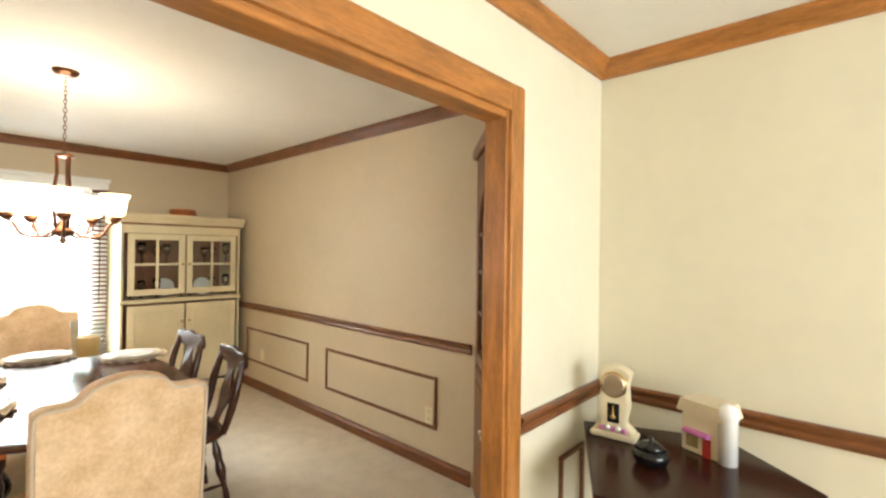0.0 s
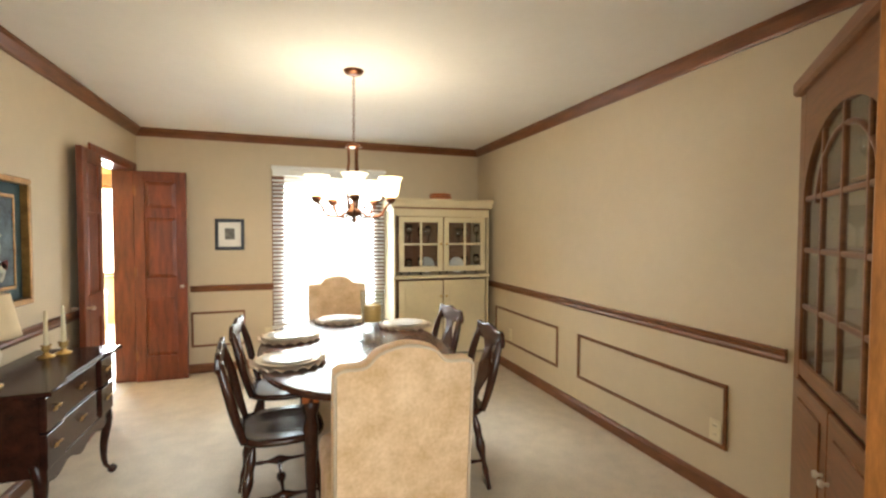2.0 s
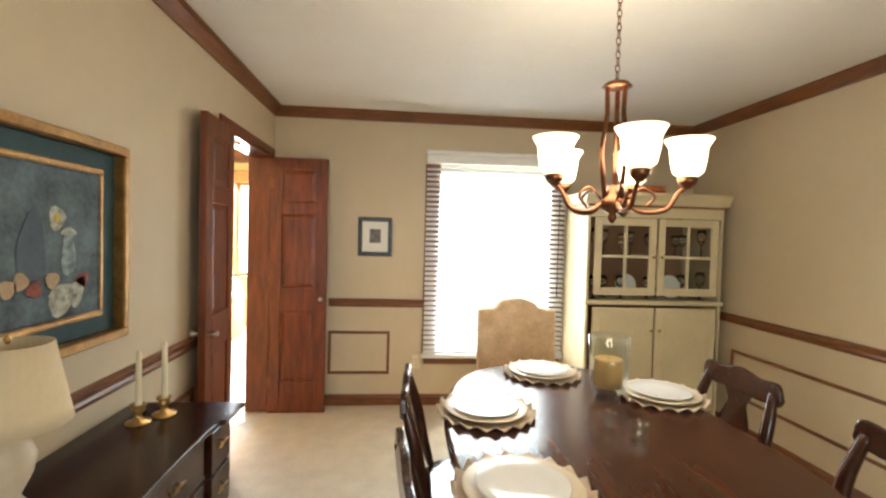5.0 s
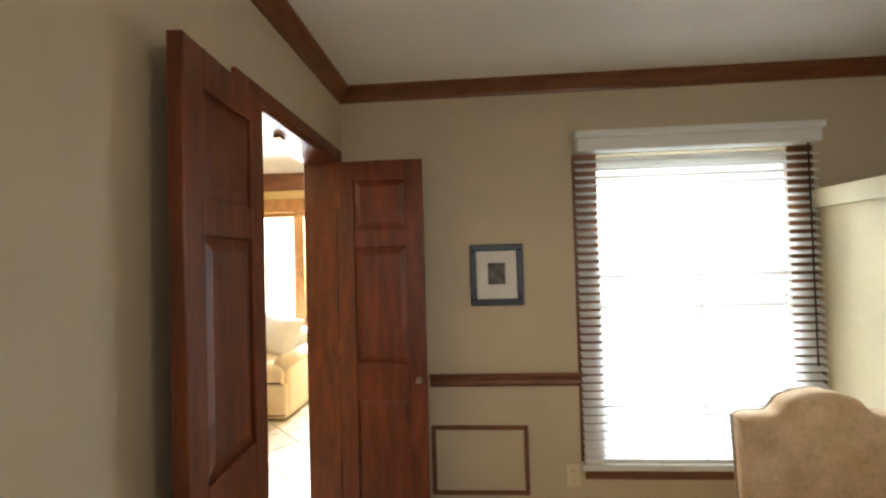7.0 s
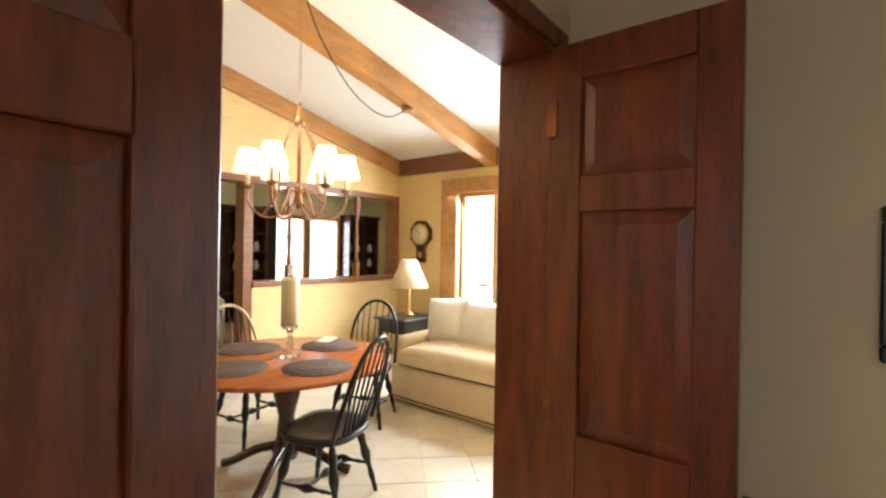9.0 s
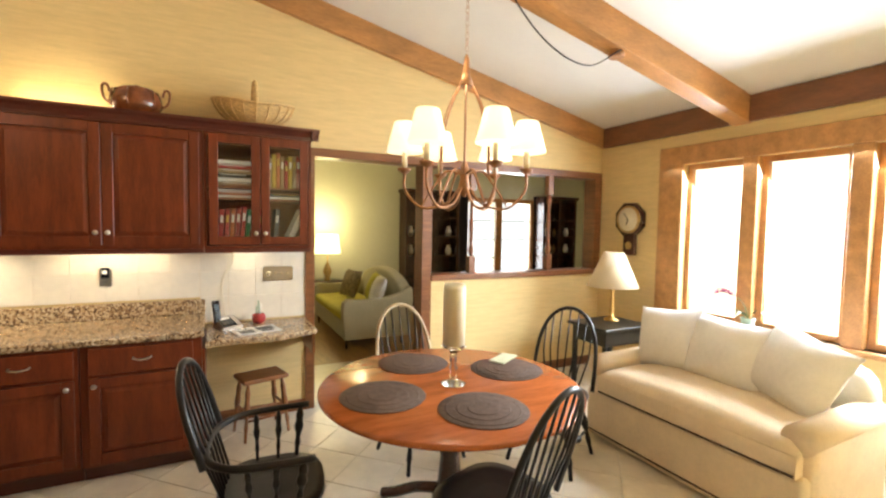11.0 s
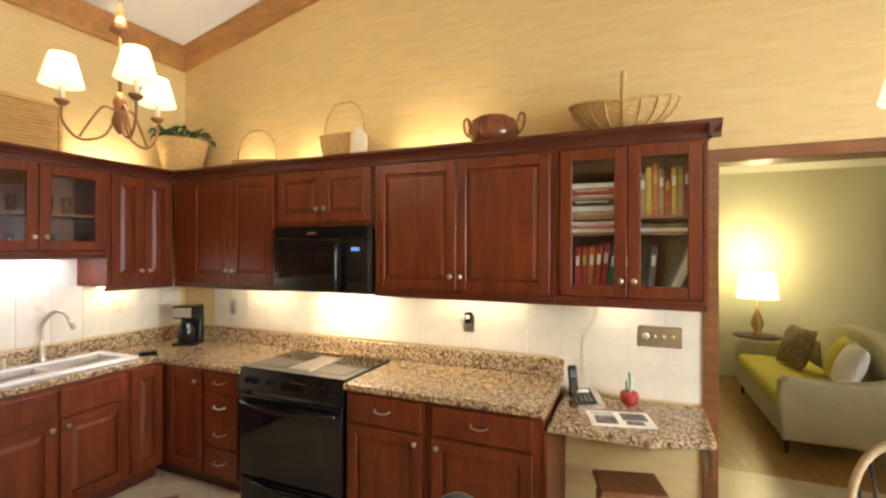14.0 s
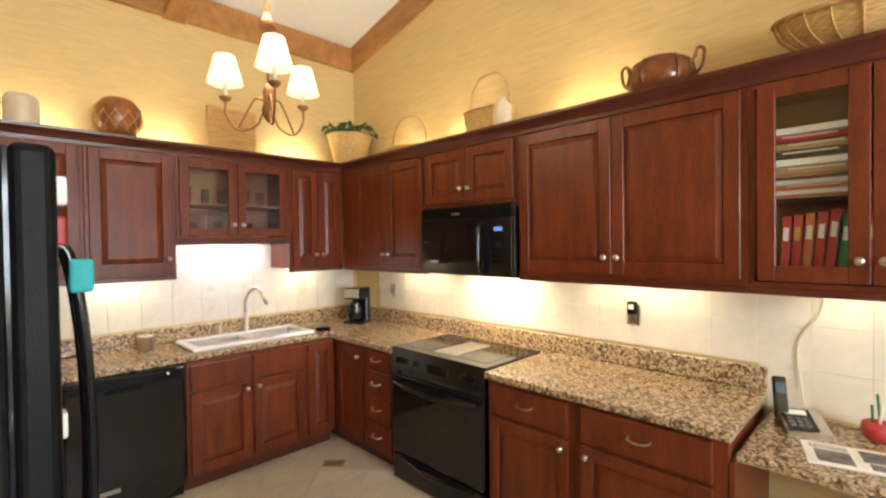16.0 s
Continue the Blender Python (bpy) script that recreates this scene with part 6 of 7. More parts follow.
# things on top of the cabinets
def hoop_basket(name, x, y, rz, label, w, d, h, handle, mat=WICKER):
    b = thing(name, x, y, CT_Z, rz, label, "basket", "baskets above the cabinets")
    bm = B()
    nn = 36
    rs = []
    for k, (s, z) in enumerate(((0.8, 0), (0.9, h * 0.15), (1.0, h * 0.6), (1.02, h), (0.96, h), (0.93, h * 0.5), (0.75, 0.01))):
        rs.append([bm.verts.new((w / 2 * s * math.copysign(abs(math.cos(a)) ** 0.7, math.cos(a)), d / 2 * s * math.copysign(abs(math.sin(a)) ** 0.7, math.sin(a)), z + 0.002 * (i % 2))) for i, a in enumerate([2 * math.pi * q / nn for q in range(nn)])])
    for a, b2 in zip(rs, rs[1:]):
        for i in range(nn):
            bm.faces.new((a[i], a[(i + 1) % nn], b2[(i + 1) % nn], b2[i]))
    bm.faces.new(rs[0][::-1])
    bm.faces.new(rs[-1])
    part("bowl", bm, mat, b)
    part("rim", tube(B(), [(w / 2 * 1.02 * math.copysign(abs(math.cos(a)) ** 0.7, math.cos(a)), d / 2 * 1.02 * math.copysign(abs(math.sin(a)) ** 0.7, math.sin(a)), h) for a in [2 * math.pi * q / nn for q in range(nn + 1)]], 0.008, 6), mat, b)
    part("handle", tube(B(), curve([(-w / 2 * 0.98, 0, h * 0.8), (-w / 2 * 0.9, 0, h + handle * 0.5), (-w * 0.25, 0, h + handle * 0.92), (0, 0, h + handle), (w * 0.25, 0, h + handle * 0.92), (w / 2 * 0.9, 0, h + handle * 0.5), (w / 2 * 0.98, 0, h * 0.8)], 6), 0.008, 6), mat, b)
    return b
mb = thing("melon_basket", -5.33, -4.97, CT_Z, 0, "tan ribbed melon basket with a tall upright handle", "basket", "baskets above the cabinets")
bm = B()
rings = []
for j in range(9):
    q = math.pi / 2 * j / 8
    ring = []
    for i in range(48):
        a = 2 * math.pi * i / 48
        k = math.sin(q) ** 0.8 * (1 + 0.025 * math.cos(24 * a))
        ring.append(bm.verts.new((0.27 * max(k, 0.02) * math.cos(a), 0.15 * max(k, 0.02) * math.sin(a), 0.15 * (1 - math.cos(q)) + 0.03 * abs(math.cos(a)) * math.sin(q))))
    rings.append(ring)
for j in range(8):
    for i in range(48):
        bm.faces.new((rings[j][i], rings[j][(i + 1) % 48], rings[j + 1][(i + 1) % 48], rings[j + 1][i])).smooth = True
bm.faces.new(rings[0][::-1])
part("hull", bm, WICKER, mb)
part("rim", tube(B(), [(0.275 * math.cos(a), 0.155 * math.sin(a), 0.15 + 0.03 * abs(math.cos(a))) for a in [2 * math.pi * q / 48 for q in range(49)]], 0.01, 6), WICKER, mb)
part("handle", tube(B(), curve([(0, -0.155, 0.14), (0, -0.14, 0.24), (0, -0.06, 0.32), (0, 0.06, 0.32), (0, 0.14, 0.24), (0, 0.155, 0.14)], 6), 0.014, 8), WICKER, mb)
for i in range(9):
    a = math.pi * (i + 1) / 10
    for sd in (-1, 1):
        part("rib", tube(B(), [(0.278 * math.cos(a) * math.sin(q) ** 0.8, sd * 0.157 * math.sin(a) * math.sin(q) ** 0.8, 0.15 * (1 - math.cos(q)) + 0.03 * abs(math.cos(a)) * math.sin(q)) for q in [math.pi / 2 * k / 7 for k in range(1, 8)]], 0.0045, 5), BAMBOO, mb)
hoop_basket("square_basket", -3.55, -4.98, 0, "tan woven basket with a high hoop handle", 0.34, 0.2, 0.17, 0.24)
hoop_basket("flat_basket", -2.78, -4.96, 10, "shallow tan basket with a thin curved handle", 0.34, 0.22, 0.05, 0.24)
wp = thing("wicker_pitcher", -3.72, -4.9, CT_Z, 0, "cream ceramic jar beside the basket", "jar")
part("jar", lathe(B(), [(0.05, 0), (0.055, 0.02), (0.055, 0.15), (0.035, 0.17), (0.02, 0.19), (0.025, 0.2), (0.01, 0.2)], 20), SAND, wp)
pot = thing("copper_pot", -4.62, -4.95, CT_Z, 0, "brown glazed pot in a metal wire carrier", "pot")
part("pot", lathe(B(), [(0.10, 0), (0.13, 0.03), (0.145, 0.08), (0.135, 0.13), (0.12, 0.145), (0.125, 0.155), (0.11, 0.155), (0.06, 0.09)], 28), GLAZE, pot)
part("lid", lathe(B(), [(0.12, 0.156), (0.09, 0.175), (0.02, 0.185), (0.02, 0.195), (0.01, 0.2)], 24), GLAZE, pot)
for s in (-1, 1):
    part("handle", tube(B(), curve([(s * 0.13, 0, 0.06), (s * 0.175, 0, 0.10), (s * 0.185, 0, 0.17), (s * 0.16, 0, 0.185), (s * 0.145, 0, 0.14)], 6), 0.008, 8), BRONZE, pot)
for a in range(6):
    q = 2 * math.pi * a / 6 + 0.3
    part("wire", tube(B(), [(0.105 * math.cos(q), 0.105 * math.sin(q), 0), (0.15 * math.cos(q), 0.15 * math.sin(q), 0.08), (0.13 * math.cos(q), 0.13 * math.sin(q), 0.16)], 0.004, 6), BRONZE, pot)
pl = thing("planter", -2.02, -4.93, CT_Z, 0, "tan basket pot with trailing green leaves", "plant")
part("pot", lathe(B(), [(0.11, 0), (0.135, 0.02), (0.185, 0.25), (0.195, 0.268), (0.17, 0.268), (0.12, 0.2)], 28), WICKER, pl, "pale woven basket pot")
for k in range(5):
    part("weave_ring", lathe(B(), [(0.125 + 0.0108 * k * 1.1, 0.03 + k * 0.046), (0.142 + 0.0108 * k, 0.04 + k * 0.046), (0.130 + 0.0108 * k * 1.1, 0.052 + k * 0.046)], 28), WICKER, pl)
random.seed(5)
bm = B()
for k in range(110):
    a, r = random.uniform(0, 6.28), random.uniform(0.02, 0.24)
    c0 = Vector((r * math.cos(a), r * math.sin(a), 0.285 + random.uniform(-0.02, 0.09) * (1.2 - r * 3)))
    m4 = Matrix.Translation(c0) @ Euler((random.uniform(-1, 1), random.uniform(-1, 1), a)).to_matrix().to_4x4()
    l = random.uniform(0.03, 0.055)
    vs = [bm.verts.new(m4 @ Vector(v)) for v in ((-l, 0, 0), (-l * 0.2, l * 0.45, 0.006), (l, 0, -0.01), (-l * 0.2, -l * 0.45, 0.006))]
    bm.faces.new(vs)
part("leaves", bm, LEAF, pl, "dull green leaves")
bb = thing("bamboo_tray", KE - 0.09, -4.0, CT_Z, -90, "woven bamboo tray leaning on the wall", "tray")
part("frame", box(box(box(box(B(), -0.18, -0.02, 0, -0.155, 0.0, 0.36, 0.003), 0.155, -0.02, 0, 0.18, 0.0, 0.36, 0.003), -0.155, -0.02, 0, 0.155, 0, 0.025), -0.155, -0.02, 0.335, 0.155, 0, 0.36), BAMBOO, bb)
for k in range(14):
    part("bamboo_strip", box(B(), -0.155, -0.014, 0.027 + k * 0.022, 0.155, -0.006, 0.045 + k * 0.022, 0.002), BAMBOO, bb)
vs = thing("patterned_vase", KE - 0.19, -3.27, CT_Z, 0, "round brown vase with a pale cracked leaf pattern", "vase")
part("vase", lathe(B(), [(0.06, 0), (0.10, 0.04), (0.13, 0.12), (0.12, 0.2), (0.085, 0.25), (0.06, 0.262), (0.05, 0.262), (0.03, 0.2)], 28), RIND, vs)
for k in range(12):
    a = 2 * math.pi * k / 12
    for s in (-1, 1):
        line = [((0.065 + 0.068 * math.sin(math.pi * min(1, q * 1.02)) ** 0.7) * math.cos(a + s * q * 1.2), (0.065 + 0.068 * math.sin(math.pi * min(1, q * 1.02)) ** 0.7) * math.sin(a + s * q * 1.2), 0.02 + 0.22 * q) for q in [i / 8 for i in range(1, 8)]]
        part("vein", tube(B(), line, 0.003, 5), WICKER, vs)
jr = thing("cream_canister", KE - 0.2, -2.82, CT_Z, 0, "pale woven jar with leaves on the cabinet", "jar")
part("jar", lathe(B(), [(0.07, 0), (0.08, 0.02), (0.08, 0.16), (0.06, 0.19), (0.05, 0.19), (0.04, 0.1)], 22), SAND, jr)

# chandeliers with fabric shades
def shade_chandelier(name, x, y, ztop, arms, radius, zc, label, phase, hoops, sz, sh):
    """Scrolled arms with candles and fabric shades around a hub, hung by a chain. zc: height of the shade's foot."""
    c = thing(name, x, y, 0, 0, label, "chandelier")
    hubz = zc - 0.16 * sz
    part("hub", lathe(B(), [(0.006, hubz - 0.05), (0.02, hubz - 0.03), (0.03, hubz), (0.02, hubz + 0.04), (0.026, hubz + 0.08), (0.012, hubz + 0.12)], 16, (0, 0, 0)), RUST, c)
    part("stem", tube(B(), [(0, 0, hubz + 0.1), (0, 0, zc + 0.36 * sz)], 0.006, 8), RUST, c)
    part("top_cone", lathe(B(), [(0.04, zc + 0.30 * sz), (0.02, zc + 0.35 * sz), (0.012, zc + 0.43 * sz), (0.004, zc + 0.45 * sz)], 16), RUST, c)
    if hoops:
        for k in range(3):
            a = math.pi * k / 3
            ca, sa = math.cos(a), math.sin(a)
            part("cage_bar", tube(B(), curve([(-radius * 0.45 * ca, -radius * 0.45 * sa, hubz + 0.05), (-radius * 0.42 * ca, -radius * 0.42 * sa, zc + 0.1), (-radius * 0.2 * ca, -radius * 0.2 * sa, zc + 0.28), (0, 0, zc + 0.33), (radius * 0.2 * ca, radius * 0.2 * sa, zc + 0.28), (radius * 0.42 * ca, radius * 0.42 * sa, zc + 0.1), (radius * 0.45 * ca, radius * 0.45 * sa, hubz + 0.05)], 6), 0.005, 6), RUST, c)
    n = int((ztop - (zc + 0.45 * sz)) / 0.03)
    bm = B()
    for i in range(n):
        a = i * math.pi / 2
        zz = ztop - 0.02 - i * 0.03
        tube(bm, [(0.009 * math.cos(q) * math.cos(a), 0.009 * math.cos(q) * math.sin(a), zz + 0.019 * math.sin(q)) for q in [2 * math.pi * k / 8 for k in range(9)]], 0.0012, 5)
    part("chain", bm, RUST, c)
    for k in range(arms):
        a = 2 * math.pi * k / arms + phase
        bm = B()
        tube(bm, curve([(0.02, 0, hubz), (radius * 0.3, 0, hubz - 0.08 * sz), (radius * 0.7, 0, hubz - 0.10 * sz), (radius * 0.98, 0, hubz - 0.02 * sz), (radius, 0, zc - 0.09 * sz)], 7), 0.0062 * sz, 8)
        tube(bm, curve([(0.02, 0, hubz + 0.06 * sz), (radius * 0.3, 0, hubz + 0.07 * sz), (radius * 0.5, 0, hubz), (radius * 0.7, 0, hubz - 0.09 * sz)], 6), 0.006 * sz, 6)
        o = part("arm", bm, RUST, c)
        o.matrix_basis = pose(0, 0, 0, 0, 0, math.degrees(a))
        ex, ey = radius * math.cos(a), radius * math.sin(a)
        part("drip_pan", lathe(B(), [(0.012, zc - 0.10 * sz), (0.03 * sz, zc - 0.085 * sz), (0.034 * sz, zc - 0.075 * sz), (0.014, zc - 0.08 * sz)], 14, (ex, ey, 0)), RUST, c)
        part("candle_sleeve", lathe(B(), [(0.013 * sz, zc - 0.08 * sz), (0.013 * sz, zc + 0.02)], 12, (ex, ey, 0)), CANDLE, c)
        part("shade", lathe(B(), [(0.092 * sh, zc), (0.053 * sh, zc + 0.148 * sh), (0.051 * sh, zc + 0.148 * sh), (0.09 * sh, zc + 0.001)], 22, (ex, ey, 0)), SHADEG, c, "lit pleated fabric shade")
    return c


KCX, KCY = -6.16, -3.33
shade_chandelier("kitchen_chandelier", KCX, KCY, 3.17, 6, 0.30, 1.93, "rust coloured six-arm chandelier with lit fabric shades", 0.47, True, 1.05, 0.98)
shade_chandelier("sink_chandelier", -3.44, -3.575, 3.62, 3, 0.195, 2.295, "small bronze chandelier with lit fabric shades", 0.756, False, 0.8, 0.80)
cdr = thing("swag_cord", 0, 0, 0, 0, "dark chandelier cord swagged along the ceiling beam", "cord")
part("cord", tube(B(), curve([(KCX, KCY, 3.16), (-6.35, -3.37, 2.88), (-6.7, -3.43, 2.62), (-7.1, -3.5, 2.56), (-7.45, -3.56, 2.74)], 10), 0.0045, 6), BLACKT, cdr)
part("hook_box", lathe(B(), [(0.05, 0), (0.055, 0.02), (0.05, 0.05)], 16, (-7.5, -3.645, 2.72)), RUST, cdr)

# round table and Windsor chairs
rt = thing("round_table", KCX + 0.02, -3.39, FZ, 0, "round red cherry pedestal table with dark placemats", "table")
part("tabletop", lathe(B(), [(0.60, 0.698), (0.655, 0.702), (0.665, 0.712), (0.665, 0.722), (0.655, 0.73), (0.2, 0.732)], 64), REDW, rt)
part("pedestal", lathe(B(), [(0.07, 0.08), (0.09, 0.14), (0.06, 0.22), (0.05, 0.35), (0.085, 0.5), (0.06, 0.6), (0.12, 0.68), (0.16, 0.70)], 24), DARKW, rt)
for k in range(4):
    a = math.pi / 2 * k + 0.6
    o = part("foot", tube(B(), curve([(0.05, 0, 0.16), (0.2, 0, 0.12), (0.34, 0, 0.05), (0.42, 0, 0.02)], 6), 0.03, 8), DARKW, rt)
    o.matrix_basis = pose(0, 0, 0, 0, 0, math.degrees(a))
KT = FZ + 0.732
for mx, my in ((-5.76, -3.36), (-6.09, -3.77), (-6.53, -3.46), (-6.11, -3.03)):
    pm = thing("round_placemat", mx, my, KT, 0, "round dark brown woven placemat", "placemat", "placemats on the round table")
    part("mat", lathe(B(), [(0.20, 0), (0.203, 0.002), (0.2, 0.004), (0.02, 0.0042)], 48), PLACEM, pm)
    for r in (0.06, 0.11, 0.16):
        part("braid_ring", lathe(B(), [(r, 0.004), (r + 0.006, 0.0058), (r + 0.012, 0.004)], 40), PLACEM, pm)
cn = thing("pillar_candle", -6.14, -3.37, KT, 0, "ivory pillar candle on a turned glass holder", "candle")
part("holder", lathe(B(), [(0.06, 0), (0.062, 0.006), (0.03, 0.018), (0.014, 0.03), (0.022, 0.05), (0.012, 0.065), (0.024, 0.085), (0.012, 0.105), (0.022, 0.13), (0.012, 0.15), (0.022, 0.17), (0.052, 0.19), (0.06, 0.205), (0.01, 0.205)], 28), GLASS, cn, "clear turned glass holder")
part("candle", lathe(B(), [(0.056, 0.205), (0.057, 0.49), (0.052, 0.515), (0.044, 0.5), (0.005, 0.495)], 24), CANDLE, cn)
kp = thing("napkin", -6.62, -3.62, KT, 30, "folded pale green napkin on the round table", "napkin")
part("cloth", box(B(), -0.10, -0.05, 0, 0.10, 0.05, 0.012, 0.004, 2), material("pale green cloth", (0.55, 0.58, 0.40), 0.9, 0, 0.1, 20.0), kp)


# Pale tan for the bow of one chair; its other parts stay black.
PALEBOW = material("worn pale wood edge", (0.46, 0.34, 0.19), 0.35, 0, 0.2, 8.0)


def windsor(x, y, rz, arms, label, mat=BLACKW, bow_mat=BLACKW):
    """A bow-back Windsor chair facing +y."""
    c = thing("windsor_chair", x, y, FZ, rz, label, "chair", "Windsor chairs round the kitchen table")
    part("seat", seat_board(0.46, 0.43, 0.042, 0.445), mat, c)
    mid = {}
    for sx in (-1, 1):
        for sy in (-1, 1):
            p0, p1 = (sx * 0.14, sy * 0.12, 0.41), (sx * 0.215, sy * 0.205, 0)
            part("leg", turned_leg(B(), p0, p1, 0.021), mat, c)
            mid[sx, sy] = Vector(p0).lerp(Vector(p1), 0.58)
    for sx in (-1, 1):
        part("stretcher", turned_leg(B(), mid[sx, -1], mid[sx, 1], 0.013, (0.5, 0.5, 0.2)), mat, c)
    part("stretcher", turned_leg(B(), (mid[-1, -1] + mid[-1, 1]) / 2, (mid[1, -1] + mid[1, 1]) / 2, 0.013, (0.5, 0.5, 0.2)), mat, c)
    top = 0.98 if arms else 0.96
    def bow(u):
        a = math.pi * u
        hw = 0.215
        z0 = 0.64 if arms else 0.44
        zz = z0 + (top - z0) * math.sin(a) ** 0.62
        return Vector((-hw * math.cos(a) * (1 + 0.05 * math.sin(a)), -0.17 - 0.30 * (zz - 0.44), zz))
    part("back_bow", tube(B(), [bow(i / 24) for i in range(25)], 0.0135, 8), bow_mat, c)
    for i in range(1, 8):
        u = i / 8
        b1 = bow(0.5 + (u - 0.5) * 0.72)
        part("spindle", tube(B(), [(-0.155 + 0.31 * u, -0.165 - 0.02 * math.sin(math.pi * u), 0.44), (b1.x * 0.98, (b1.y - 0.165) / 2 - 0.01, (b1.z + 0.44) / 2), b1], 0.006, 6), mat, c)
    if arms:
        rail_line = curve([(-0.27, 0.16, 0.655), (-0.27, 0.02, 0.65), (-0.245, -0.14, 0.645), (-0.12, -0.235, 0.64), (0.12, -0.235, 0.64), (0.245, -0.14, 0.645), (0.27, 0.02, 0.65), (0.27, 0.16, 0.655)], 7)
        part("arm_rail", tube(B(), rail_line, 0.015, 8), mat, c)
        for sx in (-1, 1):
            part("arm_post", turned_leg(B(), (sx * 0.27, 0.12, 0.65), (sx * 0.205, 0.10, 0.44), 0.016), mat, c)
            for yy in (0.02, -0.08):
                part("spindle", turned_leg(B(), (sx * 0.262, yy, 0.645), (sx * 0.2, yy * 0.9, 0.44), 0.011), mat, c)
    return c


windsor(-5.27, -3.36, 82, True, "black bow-back Windsor armchair by the counter")
windsor(-6.07, -2.88, 200, False, "black bow-back Windsor side chair near the doorway")
windsor(-6.29, -4.09, 8, False, "black bow-back Windsor side chair with a pale tan bow", BLACKW, PALEBOW)
windsor(-7.06, -3.68, -62, False, "black bow-back Windsor side chair beside the sofa")


def pillow(bm, w, h, d, g=14):
    """A stuffed square pillow with pinched corners and soft creases, upright in x and z."""
    for sd in (1, -1):
        grid = []
        for j in range(g + 1):
            row = []
            for i in range(g + 1):
                u, v = 2 * i / g - 1, 2 * j / g - 1
                puff = max(0.0, (1 - u * u) * (1 - v * v)) ** 0.45
                crease = 0.012 * math.sin(7 * u + 3 * v) * math.sin(5 * v - 2 * u) * (1 - puff)
                row.append(bm.verts.new((u * w / 2 * (1 - 0.07 * (1 - v * v)), sd * (d / 2 * puff + crease), v * h / 2 * (1 - 0.07 * (1 - u * u)))))
            grid.append(row)
        for j in range(g):
            for i in range(g):
                q = (grid[j][i], grid[j][i + 1], grid[j + 1][i + 1], grid[j + 1][i])
                bm.faces.new(q[::-1] if sd > 0 else q).smooth = True
    return bm


# small sofa under the windows
SOX, SOY = -7.94, -3.14
so = thing("slipcover_sofa", SOX, SOY, FZ, -90, "cream slipcovered two-seat sofa with one long cushion", "sofa")
L = 0.72
part("frame", box(B(), -L + 0.02, -0.45, 0.02, L - 0.02, 0.41, 0.36, 0.03, 3), SOFAM, so, smooth=True)
part("skirt_trim", tube(B(), [(-L + 0.03, 0.412, 0.06), (L - 0.03, 0.412, 0.06)], 0.006, 6), DARKW, so)
bm = B()
cx0, cx1, n1, n2 = -L + 0.05, L - 0.14, 24, 14
rows_top = []
for j in range(n2 + 1):
    v = j / n2
    row = []
    for i in range(n1 + 1):
        u = i / n1
        edge = min(1.0, min(u, 1 - u) / 0.07, min(v * 1.4, 1 - v) / 0.10)
        dome = 0.055 * math.sin(math.pi * u) ** 0.7 * math.sin(math.pi * min(1, 0.25 + 0.75 * v)) ** 0.5
        row.append(bm.verts.new((cx0 + (cx1 - cx0) * u, -0.28 + 0.71 * v, 0.475 + 0.045 * math.sqrt(max(0.0, 1 - (1 - edge) ** 2)) + dome)))
    rows_top.append(row)
for j in range(n2):
    for i in range(n1):
        bm.faces.new((rows_top[j][i], rows_top[j][i + 1], rows_top[j + 1][i + 1], rows_top[j + 1][i])).smooth = True
lower = [bm.verts.new((v.co.x, v.co.y - 0.012, 0.355)) for v in rows_top[-1]]
for i in range(n1):
    bm.faces.new((rows_top[-1][i], rows_top[-1][i + 1], lower[i + 1], lower[i])).smooth = True
for col, order in ((0, 1), (-1, -1)):
    low = [bm.verts.new((r[col].co.x, r[col].co.y, 0.355)) for r in rows_top]
    for j in range(n2):
        q = (rows_top[j][col], rows_top[j + 1][col], low[j + 1], low[j])
        bm.faces.new(q[::order]).smooth = True
cu = part("seat_cushion", bm, SOFAM, so, "long plump seat cushion with piping")
for dz in (0.365, 0.47):
    part("piping", tube(B(), [(cx0 + 0.01, 0.425, dz), (cx1 - 0.01, 0.425, dz)], 0.006, 6), SOFAM if dz > 0.4 else DARKW, cu)
for s in (-1, 1):
    part("arm", box(B(), s * L, -0.44, 0.02, s * (L - 0.13), 0.36, 0.56, 0.05, 4), SOFAM, so, smooth=True)
    part("arm_roll", tube(B(), [(s * (L - 0.07), -0.40, 0.54), (s * (L - 0.07), 0.375, 0.53)], 0.078, 18), SOFAM, so, smooth=True)
bm = B()
extrude(bm, curve2([(-L + 0.06, 0.3), (-L + 0.06, 0.72), (-0.4, 0.80), (0, 0.82), (0.4, 0.80), (L - 0.06, 0.72), (L - 0.06, 0.3)], 5), 0.20, "y", -0.47, 0.05)
part("back", bm, CUSHM, so, "white slipcovered back", smooth=True)
for s, tl, tz, pw in ((0.42, -16, 8, 0.46), (0.0, -20, -3, 0.52), (-0.40, -24, -16, 0.50)):
    cu = thing("throw_pillow", 0, 0, 0, 0, "plump white cotton pillow on the sofa", "pillow", "sofa pillows")
    cu.matrix_basis = pose(SOX, SOY, FZ, 0, 0, -90) @ pose(s, -0.11, 0.735, -tl, tz * 0.8, tz)
    part("cushion", pillow(B(), pw, 0.46, 0.27), CUSHM, cu)
et = thing("end_table", -8.45, -4.50, FZ, 0, "small black end table beside the sofa", "table")
part("tabletop", box(B(), -0.30, -0.25, 0.60, 0.30, 0.25, 0.63, 0.006), BLACKW, et)
part("drawer_case", box(B(), -0.26, -0.21, 0.46, 0.26, 0.21, 0.60, 0.004), BLACKW, et)
